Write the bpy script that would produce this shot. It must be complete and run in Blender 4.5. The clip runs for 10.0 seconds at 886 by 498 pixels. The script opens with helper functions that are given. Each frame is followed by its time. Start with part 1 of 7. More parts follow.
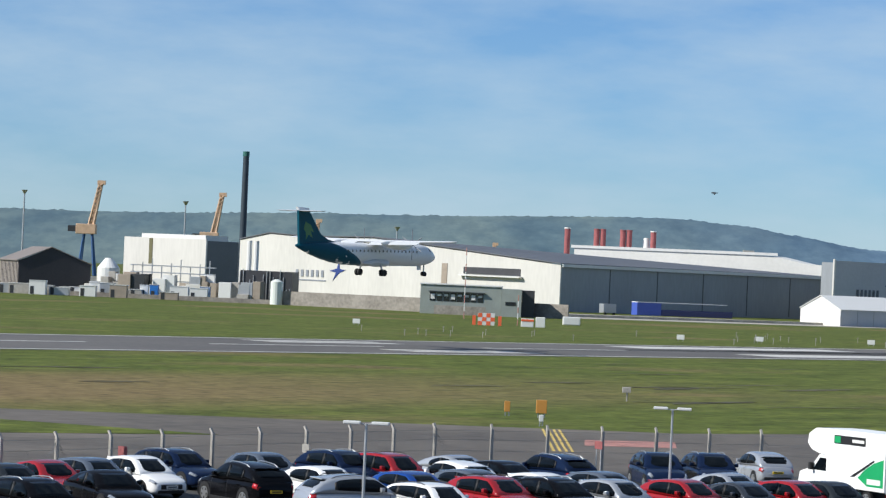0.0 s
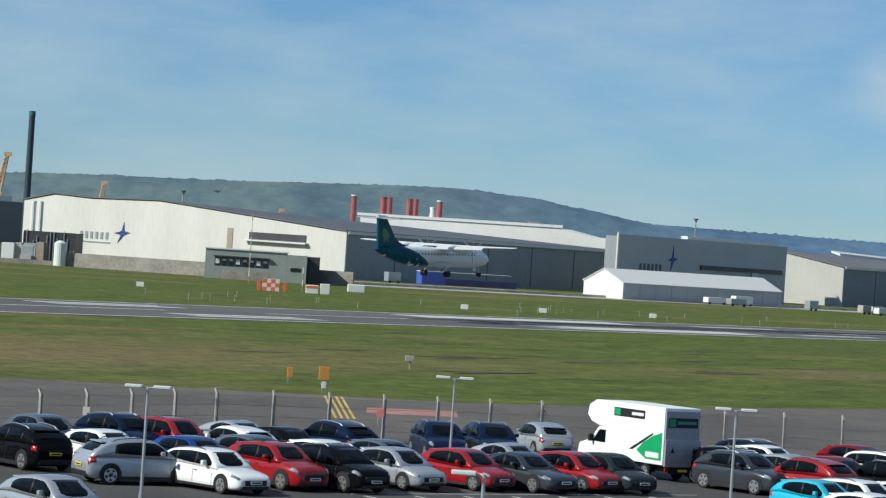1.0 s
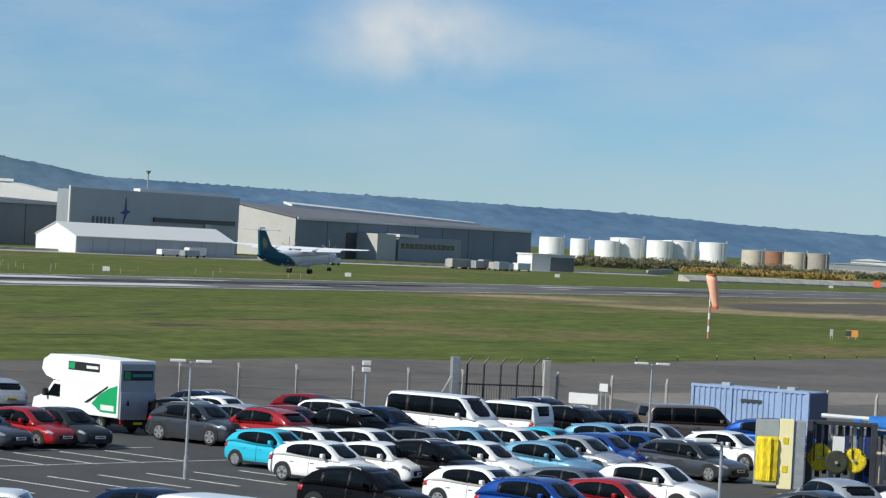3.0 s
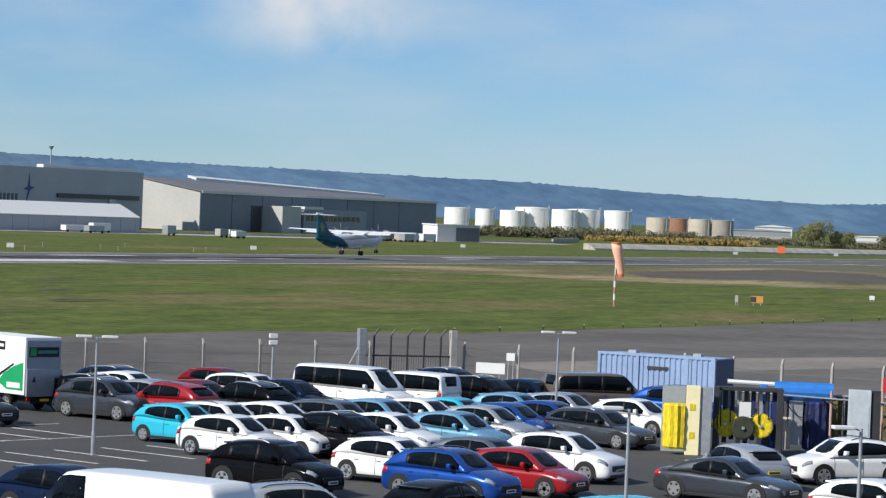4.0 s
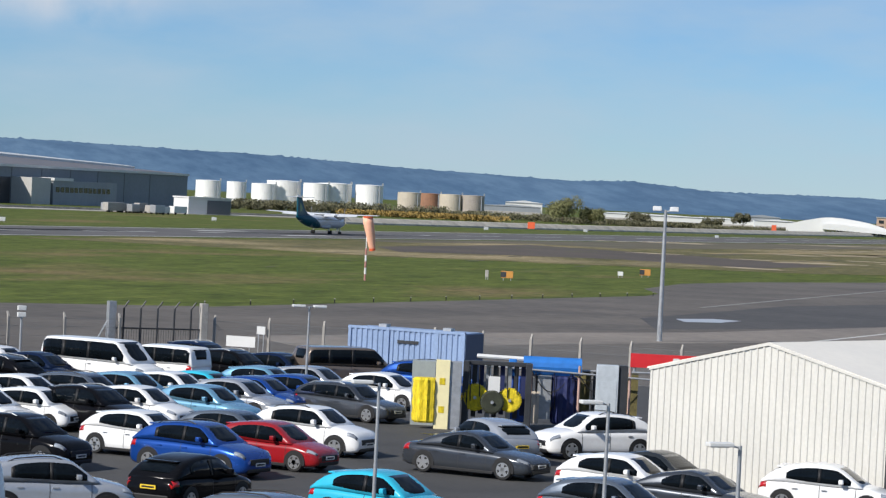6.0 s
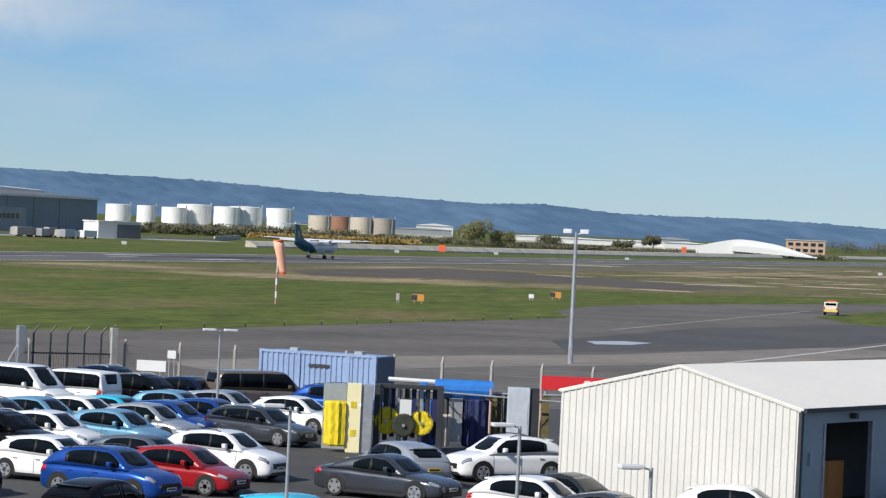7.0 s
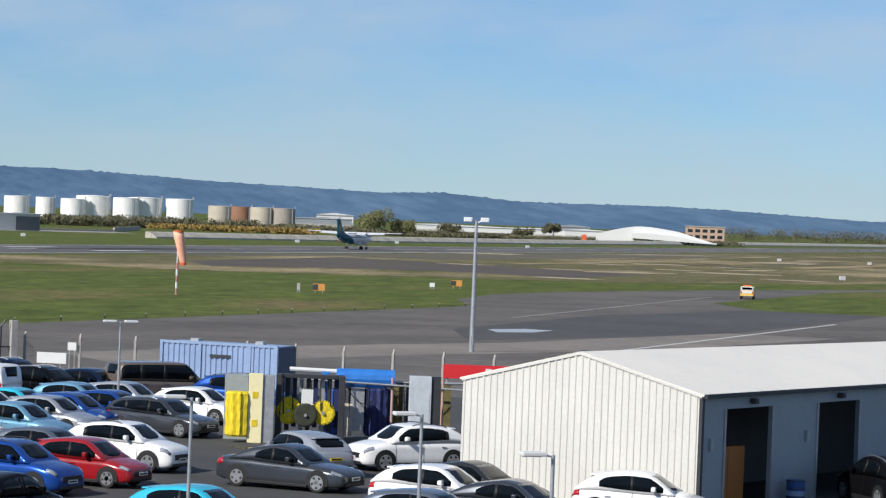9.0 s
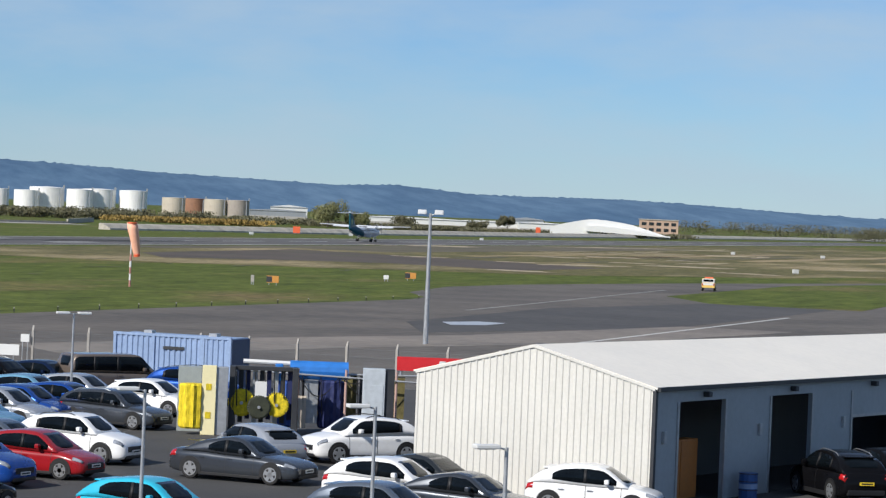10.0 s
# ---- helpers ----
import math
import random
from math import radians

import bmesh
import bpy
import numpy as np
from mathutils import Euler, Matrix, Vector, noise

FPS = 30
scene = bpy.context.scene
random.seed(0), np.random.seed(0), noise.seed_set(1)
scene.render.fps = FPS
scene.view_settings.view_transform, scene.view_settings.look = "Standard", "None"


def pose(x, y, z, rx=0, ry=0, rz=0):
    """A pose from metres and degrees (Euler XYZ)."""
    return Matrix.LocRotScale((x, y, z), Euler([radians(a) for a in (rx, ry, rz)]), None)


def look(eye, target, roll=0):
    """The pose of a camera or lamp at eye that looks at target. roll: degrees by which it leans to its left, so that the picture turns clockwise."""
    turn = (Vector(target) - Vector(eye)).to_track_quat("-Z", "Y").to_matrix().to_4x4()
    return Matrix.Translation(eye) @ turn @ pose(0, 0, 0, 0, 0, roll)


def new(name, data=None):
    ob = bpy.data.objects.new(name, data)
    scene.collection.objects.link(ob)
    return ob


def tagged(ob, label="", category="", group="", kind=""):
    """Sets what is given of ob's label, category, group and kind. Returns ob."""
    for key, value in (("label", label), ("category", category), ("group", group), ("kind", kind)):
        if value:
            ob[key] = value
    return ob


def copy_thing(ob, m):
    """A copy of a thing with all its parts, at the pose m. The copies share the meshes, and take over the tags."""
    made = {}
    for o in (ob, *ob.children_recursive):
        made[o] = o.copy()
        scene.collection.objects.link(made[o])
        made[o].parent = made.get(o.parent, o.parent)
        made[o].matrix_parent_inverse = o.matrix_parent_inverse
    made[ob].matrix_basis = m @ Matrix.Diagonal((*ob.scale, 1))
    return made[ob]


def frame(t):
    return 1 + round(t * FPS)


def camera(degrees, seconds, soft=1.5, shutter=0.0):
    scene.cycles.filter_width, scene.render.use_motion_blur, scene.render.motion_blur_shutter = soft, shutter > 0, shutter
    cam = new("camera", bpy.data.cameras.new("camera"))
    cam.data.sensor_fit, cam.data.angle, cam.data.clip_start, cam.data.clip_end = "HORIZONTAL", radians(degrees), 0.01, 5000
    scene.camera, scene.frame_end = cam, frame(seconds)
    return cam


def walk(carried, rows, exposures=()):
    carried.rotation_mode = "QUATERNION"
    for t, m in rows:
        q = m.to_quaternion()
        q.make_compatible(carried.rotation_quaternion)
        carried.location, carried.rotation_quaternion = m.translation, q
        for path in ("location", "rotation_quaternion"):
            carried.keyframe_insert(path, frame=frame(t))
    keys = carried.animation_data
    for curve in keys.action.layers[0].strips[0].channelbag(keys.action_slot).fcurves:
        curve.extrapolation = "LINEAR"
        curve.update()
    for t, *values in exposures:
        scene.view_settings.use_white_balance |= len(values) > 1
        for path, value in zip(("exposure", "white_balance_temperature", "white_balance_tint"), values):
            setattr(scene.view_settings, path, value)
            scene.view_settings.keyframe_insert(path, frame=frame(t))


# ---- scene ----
# camera: it stands at one spot and pans
K, CPZ = 0.92, 0.8  # the car park lies a little above the airfield
EYE = Vector((0.0, 0.0, 10.0))
cam = camera(16.83, 10.0, soft=1.3)


def aim(az, el, roll):
    a, e = radians(az), radians(el)
    way = Vector((math.cos(e) * math.sin(a), math.cos(e) * math.cos(a), math.sin(e)))
    return look(EYE, EYE + way * 100, roll)


PATH = (
    (0, -0.006, 0.425, 2.536),
    (0.2, 0.345, 0.428, 2.664),
    (0.5, 1.501, 0.793, 2.960),
    (0.6, 1.892, 0.568, 3.191),
    (0.7, 2.212, 0.332, 3.641),
    (1, 4.117, 0.021, 3.775),
    (1.2, 5.142, 0.086, 3.407),
    (1.3, 5.329, 0.066, 2.988),
    (1.5, 6.245, -0.214, 3.215),
    (1.7, 7.924, 0.026, 2.968),
    (1.8, 9.428, 0.235, 2.841),
    (1.9, 9.112, -0.600, 2.446),
    (2, 10.010, -0.622, 2.471),
    (2.2, 10.751, -0.759, 2.903),
    (2.5, 11.887, -0.781, 3.103),
    (2.8, 13.498, -0.434, 3.160),
    (3, 14.588, -0.272, 3.073),
    (3.2, 15.125, -0.319, 3.203),
    (4.3, 17.163, -0.828, 1.819),
    (4.4, 17.474, -0.442, 1.688),
    (4.5, 17.741, -0.599, 1.766),
    (4.7, 18.074, -0.601, 1.776),
    (5, 18.327, -1.146, 2.423),
    (5.2, 19.385, -1.640, 3.504),
    (5.5, 19.896, -1.195, 3.203),
    (5.7, 20.461, -1.097, 2.896),
    (6.8, 22.533, -0.724, 3.000),
    (7, 22.877, -0.505, 2.659),
    (7.2, 23.260, -0.260, 2.482),
    (7.5, 23.702, 0.051, 2.244),
    (7.8, 23.864, -0.556, 2.225),
    (8, 23.849, -0.855, 2.428),
    (8.2, 23.920, -0.923, 2.391),
    (8.5, 23.916, -0.572, 2.144),
    (8.8, 24.547, -0.464, 2.188),
    (9, 24.787, -0.636, 2.219),
    (9.2, 24.972, -1.090, 2.430),
    (9.5, 25.149, -1.520, 2.897),
    (9.7, 25.297, -1.115, 2.727),
    (10, 25.671, -0.745, 2.392),
)
walk(cam, [(t, aim(az, el, roll)) for t, az, el, roll in PATH], exposures=((0, 0.36, 6500, 8), (0.5, 0.15, 6500, 2), (1, 0.16, 6500, 2), (2, 0.25, 6500, 5), (2.5, 0.22, 6500, 7), (3, 0.15, 6500, 5), (4.5, 0.28, 6500, 10), (5.5, 0.18, 6500, 10), (7.5, 0.21, 6500, 10), (10, 0.17, 6500, 10)))

# ---- light ----
SUN_AZ, SUN_EL = 250.0, 36.0  # the sun stands to the left and slightly behind the camera
world = bpy.data.worlds.new("sky")
scene.world = world
world.use_nodes = True
wn, wl = world.node_tree.nodes, world.node_tree.links
sky = wn.new("ShaderNodeTexSky")
sky.sky_type, sky.sun_disc = "NISHITA", False
sky.sun_elevation, sky.sun_rotation = radians(SUN_EL), radians(SUN_AZ)
sky.altitude, sky.air_density, sky.dust_density, sky.ozone_density = 1200, 1.0, 0.0, 4.0
tc = wn.new("ShaderNodeTexCoord")
mp = wn.new("ShaderNodeMapping")
mp.inputs["Scale"].default_value = (9, 9, 30)
n1 = wn.new("ShaderNodeTexNoise")
n1.inputs["Scale"].default_value, n1.inputs["Detail"].default_value, n1.inputs["Roughness"].default_value = 1.3, 7, 0.55
ramp = wn.new("ShaderNodeValToRGB")
ramp.color_ramp.elements[0].position, ramp.color_ramp.elements[1].position = 0.34, 0.72
ramp.color_ramp.elements[0].color, ramp.color_ramp.elements[1].color = (0, 0, 0, 1), (0.62, 0.62, 0.62, 1)
tint = wn.new("ShaderNodeMix")
tint.data_type, tint.blend_type = "RGBA", "MULTIPLY"
tint.inputs[0].default_value = 1.0
tint.inputs[7].default_value = (0.68, 0.905, 1.23, 1)
mix = wn.new("ShaderNodeMix")
mix.data_type = "RGBA"
mix.inputs[7].default_value = (6.0, 7.5, 8.9, 1)
wl.new(tc.outputs["Generated"], mp.inputs["Vector"])
wl.new(mp.outputs[0], n1.inputs["Vector"])
wl.new(n1.outputs[0], ramp.inputs[0])
# one soft white cloud high over the far runway end
CLOUD = Vector((math.sin(radians(13.9)) * math.cos(radians(3.75)), math.cos(radians(13.9)) * math.cos(radians(3.75)), math.sin(radians(3.75))))
off = wn.new("ShaderNodeVectorMath")
off.operation = "SUBTRACT"
off.inputs[1].default_value = CLOUD
squash = wn.new("ShaderNodeVectorMath")
squash.operation = "MULTIPLY"
squash.inputs[1].default_value = (1.0, 1.0, 2.0)
far = wn.new("ShaderNodeVectorMath")
far.operation = "LENGTH"
blob = wn.new("ShaderNodeMapRange")
blob.interpolation_type = "SMOOTHSTEP"
blob.inputs[1].default_value, blob.inputs[2].default_value = 0.046, 0.006
n2 = wn.new("ShaderNodeTexNoise")
n2.inputs["Scale"].default_value, n2.inputs["Detail"].default_value = 34, 6
shape = wn.new("ShaderNodeMapRange")
shape.inputs[1].default_value, shape.inputs[2].default_value, shape.inputs[4].default_value = 0.28, 0.6, 0.95
puff = wn.new("ShaderNodeMath")
puff.operation = "MULTIPLY"
white = wn.new("ShaderNodeMix")
white.data_type = "RGBA"
white.inputs[7].default_value = (8.9, 9.1, 9.7, 1)
wl.new(tc.outputs["Generated"], off.inputs[0])
wl.new(off.outputs[0], squash.inputs[0])
wl.new(squash.outputs[0], far.inputs[0])
wl.new(far.outputs["Value"], blob.inputs[0])
wl.new(tc.outputs["Generated"], n2.inputs["Vector"])
wl.new(n2.outputs[0], shape.inputs[0])
wl.new(blob.outputs[0], puff.inputs[0])
wl.new(shape.outputs[0], puff.inputs[1])
wl.new(ramp.outputs[0], mix.inputs[0])
wl.new(puff.outputs[0], white.inputs[0])
wl.new(mix.outputs[2], white.inputs[6])
wl.new(sky.outputs[0], tint.inputs[6])
wl.new(tint.outputs[2], mix.inputs[6])
wl.new(white.outputs[2], wn["Background"].inputs[0])
wn["Background"].inputs[1].default_value = 0.068
sun = new("sun", bpy.data.lights.new("sun", "SUN"))
sun.data.energy, sun.data.angle, sun.data.color = 4.7, radians(0.5), (1.0, 0.96, 0.9)
sa, se = radians(SUN_AZ), radians(SUN_EL)
sun.matrix_world = look(Vector((math.sin(sa) * math.cos(se), math.cos(sa) * math.cos(se), math.sin(se))) * 50, (0, 0, 0))

# ---- materials ----
MATS = {}


def mat(name, color, rough=0.6, metal=0.0, var=0.12, scale=3.0, bump=0.0, coat=0.0, color2=None, stretch=(1, 1, 1), fine=None, spec=0.5):
    """A procedural surface: two scales of noise on the colour and the roughness, with relief."""
    if name in MATS:
        return MATS[name]
    m = bpy.data.materials.new(name)
    m.use_nodes = True
    nt = m.node_tree
    bs = nt.nodes["Principled BSDF"]
    bs.inputs["Metallic"].default_value = metal
    bs.inputs["Specular IOR Level"].default_value = spec
    bs.inputs["Coat Weight"].default_value, bs.inputs["Coat Roughness"].default_value = coat, 0.05
    t = nt.nodes.new("ShaderNodeTexCoord")
    mpp = nt.nodes.new("ShaderNodeMapping")
    mpp.inputs["Scale"].default_value = stretch
    nt.links.new(t.outputs["Object"], mpp.inputs[0])
    a = nt.nodes.new("ShaderNodeTexNoise")
    a.inputs["Scale"].default_value, a.inputs["Detail"].default_value = scale, 5
    b = nt.nodes.new("ShaderNodeTexNoise")
    b.inputs["Scale"].default_value, b.inputs["Detail"].default_value = fine or scale * 9, 4
    nt.links.new(mpp.outputs[0], a.inputs["Vector"])
    nt.links.new(mpp.outputs[0], b.inputs["Vector"])
    mm = nt.nodes.new("ShaderNodeMath")
    mm.operation = "MULTIPLY_ADD"
    mm.inputs[1].default_value, mm.inputs[2].default_value = 0.45, 0.0
    nt.links.new(b.outputs[0], mm.inputs[0])
    ad = nt.nodes.new("ShaderNodeMath")
    ad.operation = "MULTIPLY_ADD"
    ad.inputs[1].default_value = 0.55
    nt.links.new(a.outputs[0], ad.inputs[0])
    nt.links.new(mm.outputs[0], ad.inputs[2])
    r = nt.nodes.new("ShaderNodeValToRGB")
    c1 = tuple(c * (1 - var) for c in color)
    c2 = color2 or tuple(min(1, c * (1 + var)) for c in color)
    r.color_ramp.elements[0].position, r.color_ramp.elements[1].position = 0.36, 0.64
    r.color_ramp.elements[0].color, r.color_ramp.elements[1].color = (*c1, 1), (*c2, 1)
    nt.links.new(ad.outputs[0], r.inputs[0])
    nt.links.new(r.outputs[0], bs.inputs["Base Color"])
    rr = nt.nodes.new("ShaderNodeMapRange")
    rr.inputs[3].default_value, rr.inputs[4].default_value = max(0.02, rough * 0.85), min(1, rough * 1.15)
    nt.links.new(a.outputs[0], rr.inputs[0])
    nt.links.new(rr.outputs[0], bs.inputs["Roughness"])
    if bump:
        bp = nt.nodes.new("ShaderNodeBump")
        bp.inputs["Strength"].default_value = bump
        bp.inputs["Distance"].default_value = 0.05
        nt.links.new(ad.outputs[0], bp.inputs["Height"])
        nt.links.new(bp.outputs[0], bs.inputs["Normal"])
    MATS[name] = m
    return m


def grass_mat(name, greens, dry, scale, bias):
    """Mown grass with long dry streaks along the runway and fine tufts."""
    m = bpy.data.materials.new(name)
    m.use_nodes = True
    nt = m.node_tree
    bs = nt.nodes["Principled BSDF"]
    bs.inputs["Roughness"].default_value = 0.9
    bs.inputs["Specular IOR Level"].default_value = 0.15
    t = nt.nodes.new("ShaderNodeTexCoord")
    turn = nt.nodes.new("ShaderNodeMapping")
    turn.inputs["Rotation"].default_value = (0, 0, radians(-48))
    nt.links.new(t.outputs["Object"], turn.inputs[0])
    st = nt.nodes.new("ShaderNodeMapping")
    st.inputs["Scale"].default_value = (0.4, 1.0, 1.0)
    nt.links.new(turn.outputs[0], st.inputs[0])

    def nz(src, sc, det=6, ro=0.6):
        n = nt.nodes.new("ShaderNodeTexNoise")
        n.inputs["Scale"].default_value, n.inputs["Detail"].default_value, n.inputs["Roughness"].default_value = sc, det, ro
        nt.links.new(src.outputs[0], n.inputs["Vector"])
        return n

    big, mid, tiny = nz(st, scale), nz(st, scale * 7), nz(turn, 0.55, 7, 0.72)
    r1 = nt.nodes.new("ShaderNodeValToRGB")
    r1.color_ramp.elements[0].color, r1.color_ramp.elements[1].color = (*greens[0], 1), (*greens[1], 1)
    r1.color_ramp.elements[0].position, r1.color_ramp.elements[1].position = 0.3, 0.7
    nt.links.new(mid.outputs[0], r1.inputs[0])
    r2 = nt.nodes.new("ShaderNodeValToRGB")
    r2.color_ramp.elements[0].position, r2.color_ramp.elements[1].position = bias, bias + 0.16
    nt.links.new(big.outputs[0], r2.inputs[0])
    # a broad straw-coloured band that runs beside the runway
    sep = nt.nodes.new("ShaderNodeSeparateXYZ")
    nt.links.new(turn.outputs[0], sep.inputs[0])

    def rng(out, a, b):
        n = nt.nodes.new("ShaderNodeMapRange")
        n.interpolation_type = "SMOOTHSTEP"
        n.inputs[1].default_value, n.inputs[2].default_value = a, b
        nt.links.new(out, n.inputs[0])
        return n

    def mul(a, b, op="MULTIPLY"):
        n = nt.nodes.new("ShaderNodeMath")
        n.operation = op
        n.use_clamp = True
        nt.links.new(a, n.inputs[0])
        nt.links.new(b, n.inputs[1])
        return n

    band = mul(mul(rng(sep.outputs[1], 138, 165).outputs[0], rng(sep.outputs[1], 205, 185).outputs[0]).outputs[0], rng(sep.outputs[0], 270, 120).outputs[0])
    band = mul(band.outputs[0], rng(mid.outputs[0], 0.16, 0.42).outputs[0])
    both = mul(r2.outputs[0], band.outputs[0], "MAXIMUM")
    mx = nt.nodes.new("ShaderNodeMix")
    mx.data_type = "RGBA"
    mx.inputs[7].default_value = (*dry, 1)
    nt.links.new(both.outputs[0], mx.inputs[0])
    nt.links.new(r1.outputs[0], mx.inputs[6])
    m3 = nt.nodes.new("ShaderNodeMix")
    m3.data_type, m3.blend_type = "RGBA", "MULTIPLY"
    m3.inputs[0].default_value = 0.75
    r3 = nt.nodes.new("ShaderNodeValToRGB")
    r3.color_ramp.elements[0].position, r3.color_ramp.elements[1].position = 0.3, 0.62
    r3.color_ramp.elements[0].color, r3.color_ramp.elements[1].color = (0.2, 0.2, 0.2, 1), (1.45, 1.45, 1.35, 1)
    nt.links.new(tiny.outputs[0], r3.inputs[0])
    nt.links.new(mx.outputs[2], m3.inputs[6])
    nt.links.new(r3.outputs[0], m3.inputs[7])
    nt.links.new(m3.outputs[2], bs.inputs["Base Color"])
    bp = nt.nodes.new("ShaderNodeBump")
    bp.inputs["Strength"].default_value, bp.inputs["Distance"].default_value = 0.6, 0.15
    nt.links.new(tiny.outputs[0], bp.inputs["Height"])
    nt.links.new(bp.outputs[0], bs.inputs["Normal"])
    MATS[name] = m
    return m


GRASS = grass_mat("grass", ((0.049, 0.070, 0.012), (0.122, 0.143, 0.031)), (0.175, 0.128, 0.065), 0.03, 0.54)
ROUGHGRASS = grass_mat("rough_dry_grass", ((0.085, 0.082, 0.036), (0.165, 0.145, 0.068)), (0.30, 0.24, 0.145), 0.03, 0.5)
TARMAC = mat("tarmac", (0.050, 0.049, 0.048), 0.9, var=0.25, scale=0.35, bump=0.3, fine=6)
APRON = mat("apron_asphalt", (0.100, 0.087, 0.073), 0.9, var=0.4, scale=0.05, bump=0.2, fine=0.6, stretch=(1, 1.6, 1))
RUNWAY = mat("runway_asphalt", (0.098, 0.092, 0.086), 0.85, var=0.3, scale=0.03, fine=0.8)
RUBBER = mat("rubber_marks", (0.03, 0.03, 0.03), 0.8, var=0.5, scale=0.1)
LINE = mat("road_paint", (0.50, 0.49, 0.46), 0.7, var=0.2, scale=1.5)
REDPAINT = mat("red_paint_ground", (0.40, 0.19, 0.16), 0.8, var=0.25, scale=1)
YELLOWPAINT = mat("yellow_paint_ground", (0.55, 0.4, 0.1), 0.8, var=0.25, scale=1)
CONCRETE = mat("concrete", (0.36, 0.34, 0.31), 0.85, var=0.2, scale=1.5, bump=0.2)
BOUNDWALL = mat("boundary_wall_stone", (0.40, 0.37, 0.31), 0.9, var=0.3, scale=0.25, fine=1.5)
WHITECLAD = mat("white_cladding", (0.56, 0.545, 0.505), 0.6, var=0.08, scale=0.08, fine=1.2, stretch=(1, 1, 0.2))
GREYCLAD = mat("grey_cladding", (0.25, 0.27, 0.29), 0.5, var=0.1, scale=0.08, fine=1.2, stretch=(1, 1, 0.2))
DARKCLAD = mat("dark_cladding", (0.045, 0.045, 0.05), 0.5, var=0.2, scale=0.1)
ROOFDARK = mat("dark_roof_sheet", (0.10, 0.105, 0.115), 0.55, var=0.15, scale=0.05)
ROOFWHITE = mat("pale_roof_sheet", (0.62, 0.62, 0.60), 0.5, var=0.06, scale=0.1)
BROWNCLAD = mat("brown_cladding", (0.30, 0.25, 0.20), 0.7, var=0.15, scale=0.1)
CREAM = mat("cream_steel_cladding", (0.60, 0.585, 0.535), 0.5, var=0.06, scale=0.5, fine=8)
SHEDSIDE = mat("shade_grey_steel_cladding", (0.33, 0.365, 0.385), 0.5, var=0.08, scale=0.5)
STEEL = mat("galvanised_steel", (0.42, 0.43, 0.44), 0.45, metal=0.6, var=0.15, scale=4)
DARKSTEEL = mat("dark_painted_steel", (0.03, 0.032, 0.036), 0.5, var=0.2, scale=2)
BLUESTEEL = mat("blue_grey_chimney_steel", (0.03, 0.045, 0.06), 0.5, var=0.2, scale=0.3)
OCHRE = mat("ochre_crane_paint", (0.56, 0.38, 0.25), 0.6, var=0.15, scale=0.5)
STACKRED = mat("dull_red_stack_paint", (0.30, 0.085, 0.085), 0.6, var=0.2, scale=0.5)
LOGOBLUE = mat("blue_sign_paint", (0.02, 0.045, 0.20), 0.5, var=0.05)
LOGOGREY = mat("grey_sign_paint", (0.22, 0.24, 0.27), 0.5, var=0.05)
LOGODARK = mat("dark_sign_paint", (0.07, 0.08, 0.10), 0.5, var=0.05)
TANKWHITE = mat("white_tank_paint", (0.80, 0.79, 0.76), 0.5, var=0.08, scale=0.15, stretch=(1, 1, 0.3))
TANKBUFF = mat("buff_tank_paint", (0.50, 0.44, 0.35), 0.6, var=0.12, scale=0.15)
TANKRUST = mat("rusty_tank_steel", (0.28, 0.14, 0.08), 0.7, var=0.25, scale=0.2)
TANKGREY = mat("grey_tank_steel", (0.33, 0.29, 0.25), 0.65, var=0.15, scale=0.2)
ORANGE = mat("orange_sign_face", (0.52, 0.24, 0.05), 0.5, var=0.08)
ORANGERED = mat("orange_red_paint", (0.75, 0.13, 0.05), 0.5, var=0.08)
WINDSOCK = mat("faded_orange_fabric", (0.95, 0.47, 0.32), 0.8, var=0.12, scale=2)
WHITE = mat("white_paint", (0.66, 0.66, 0.64), 0.45, var=0.04, scale=2)
BLACK = mat("black_plastic", (0.008, 0.008, 0.009), 0.6, var=0.2)
RED = mat("red_sign_paint", (0.60, 0.025, 0.03), 0.45, var=0.06)
BLUE = mat("blue_tarpaulin", (0.02, 0.16, 0.50), 0.5, var=0.15)
NAVY = mat("navy_cloth", (0.012, 0.02, 0.09), 0.7, var=0.2)
YELLOW = mat("yellow_brush_bristle", (0.72, 0.55, 0.02), 0.9, var=0.35, scale=9, bump=0.8, stretch=(1, 1, 0.15))
POSTTAN = mat("weathered_post_concrete", (0.33, 0.31, 0.28), 0.9, var=0.2, scale=1.5)
PALEYELLOW = mat("pale_yellow_panel", (0.80, 0.72, 0.42), 0.5, var=0.05)
CONTBLUE = mat("pale_blue_container_paint", (0.24, 0.33, 0.50), 0.5, var=0.12, scale=0.8)
GREENSIGN = mat("green_vinyl", (0.01, 0.30, 0.10), 0.4, var=0.04)
GLASS = mat("dark_window_glass", (0.012, 0.016, 0.02), 0.06, var=0.2, scale=1.0, spec=0.9)
CARGLASS = mat("tinted_car_glass", (0.004, 0.006, 0.008), 0.05, var=0.3, scale=1.6, spec=0.17)
RUBBERTYRE = mat("tyre_rubber", (0.012, 0.012, 0.012), 0.8, var=0.2)
ALLOY = mat("alloy_wheel", (0.55, 0.56, 0.57), 0.3, metal=0.8, var=0.08)
LAMPGLASS = mat("clear_headlamp", (0.70, 0.72, 0.74), 0.08, var=0.1, coat=1.0)
HEADLAMP = mat("smoky_headlamp", (0.22, 0.24, 0.27), 0.1, var=0.6, scale=4.0, coat=1.0)
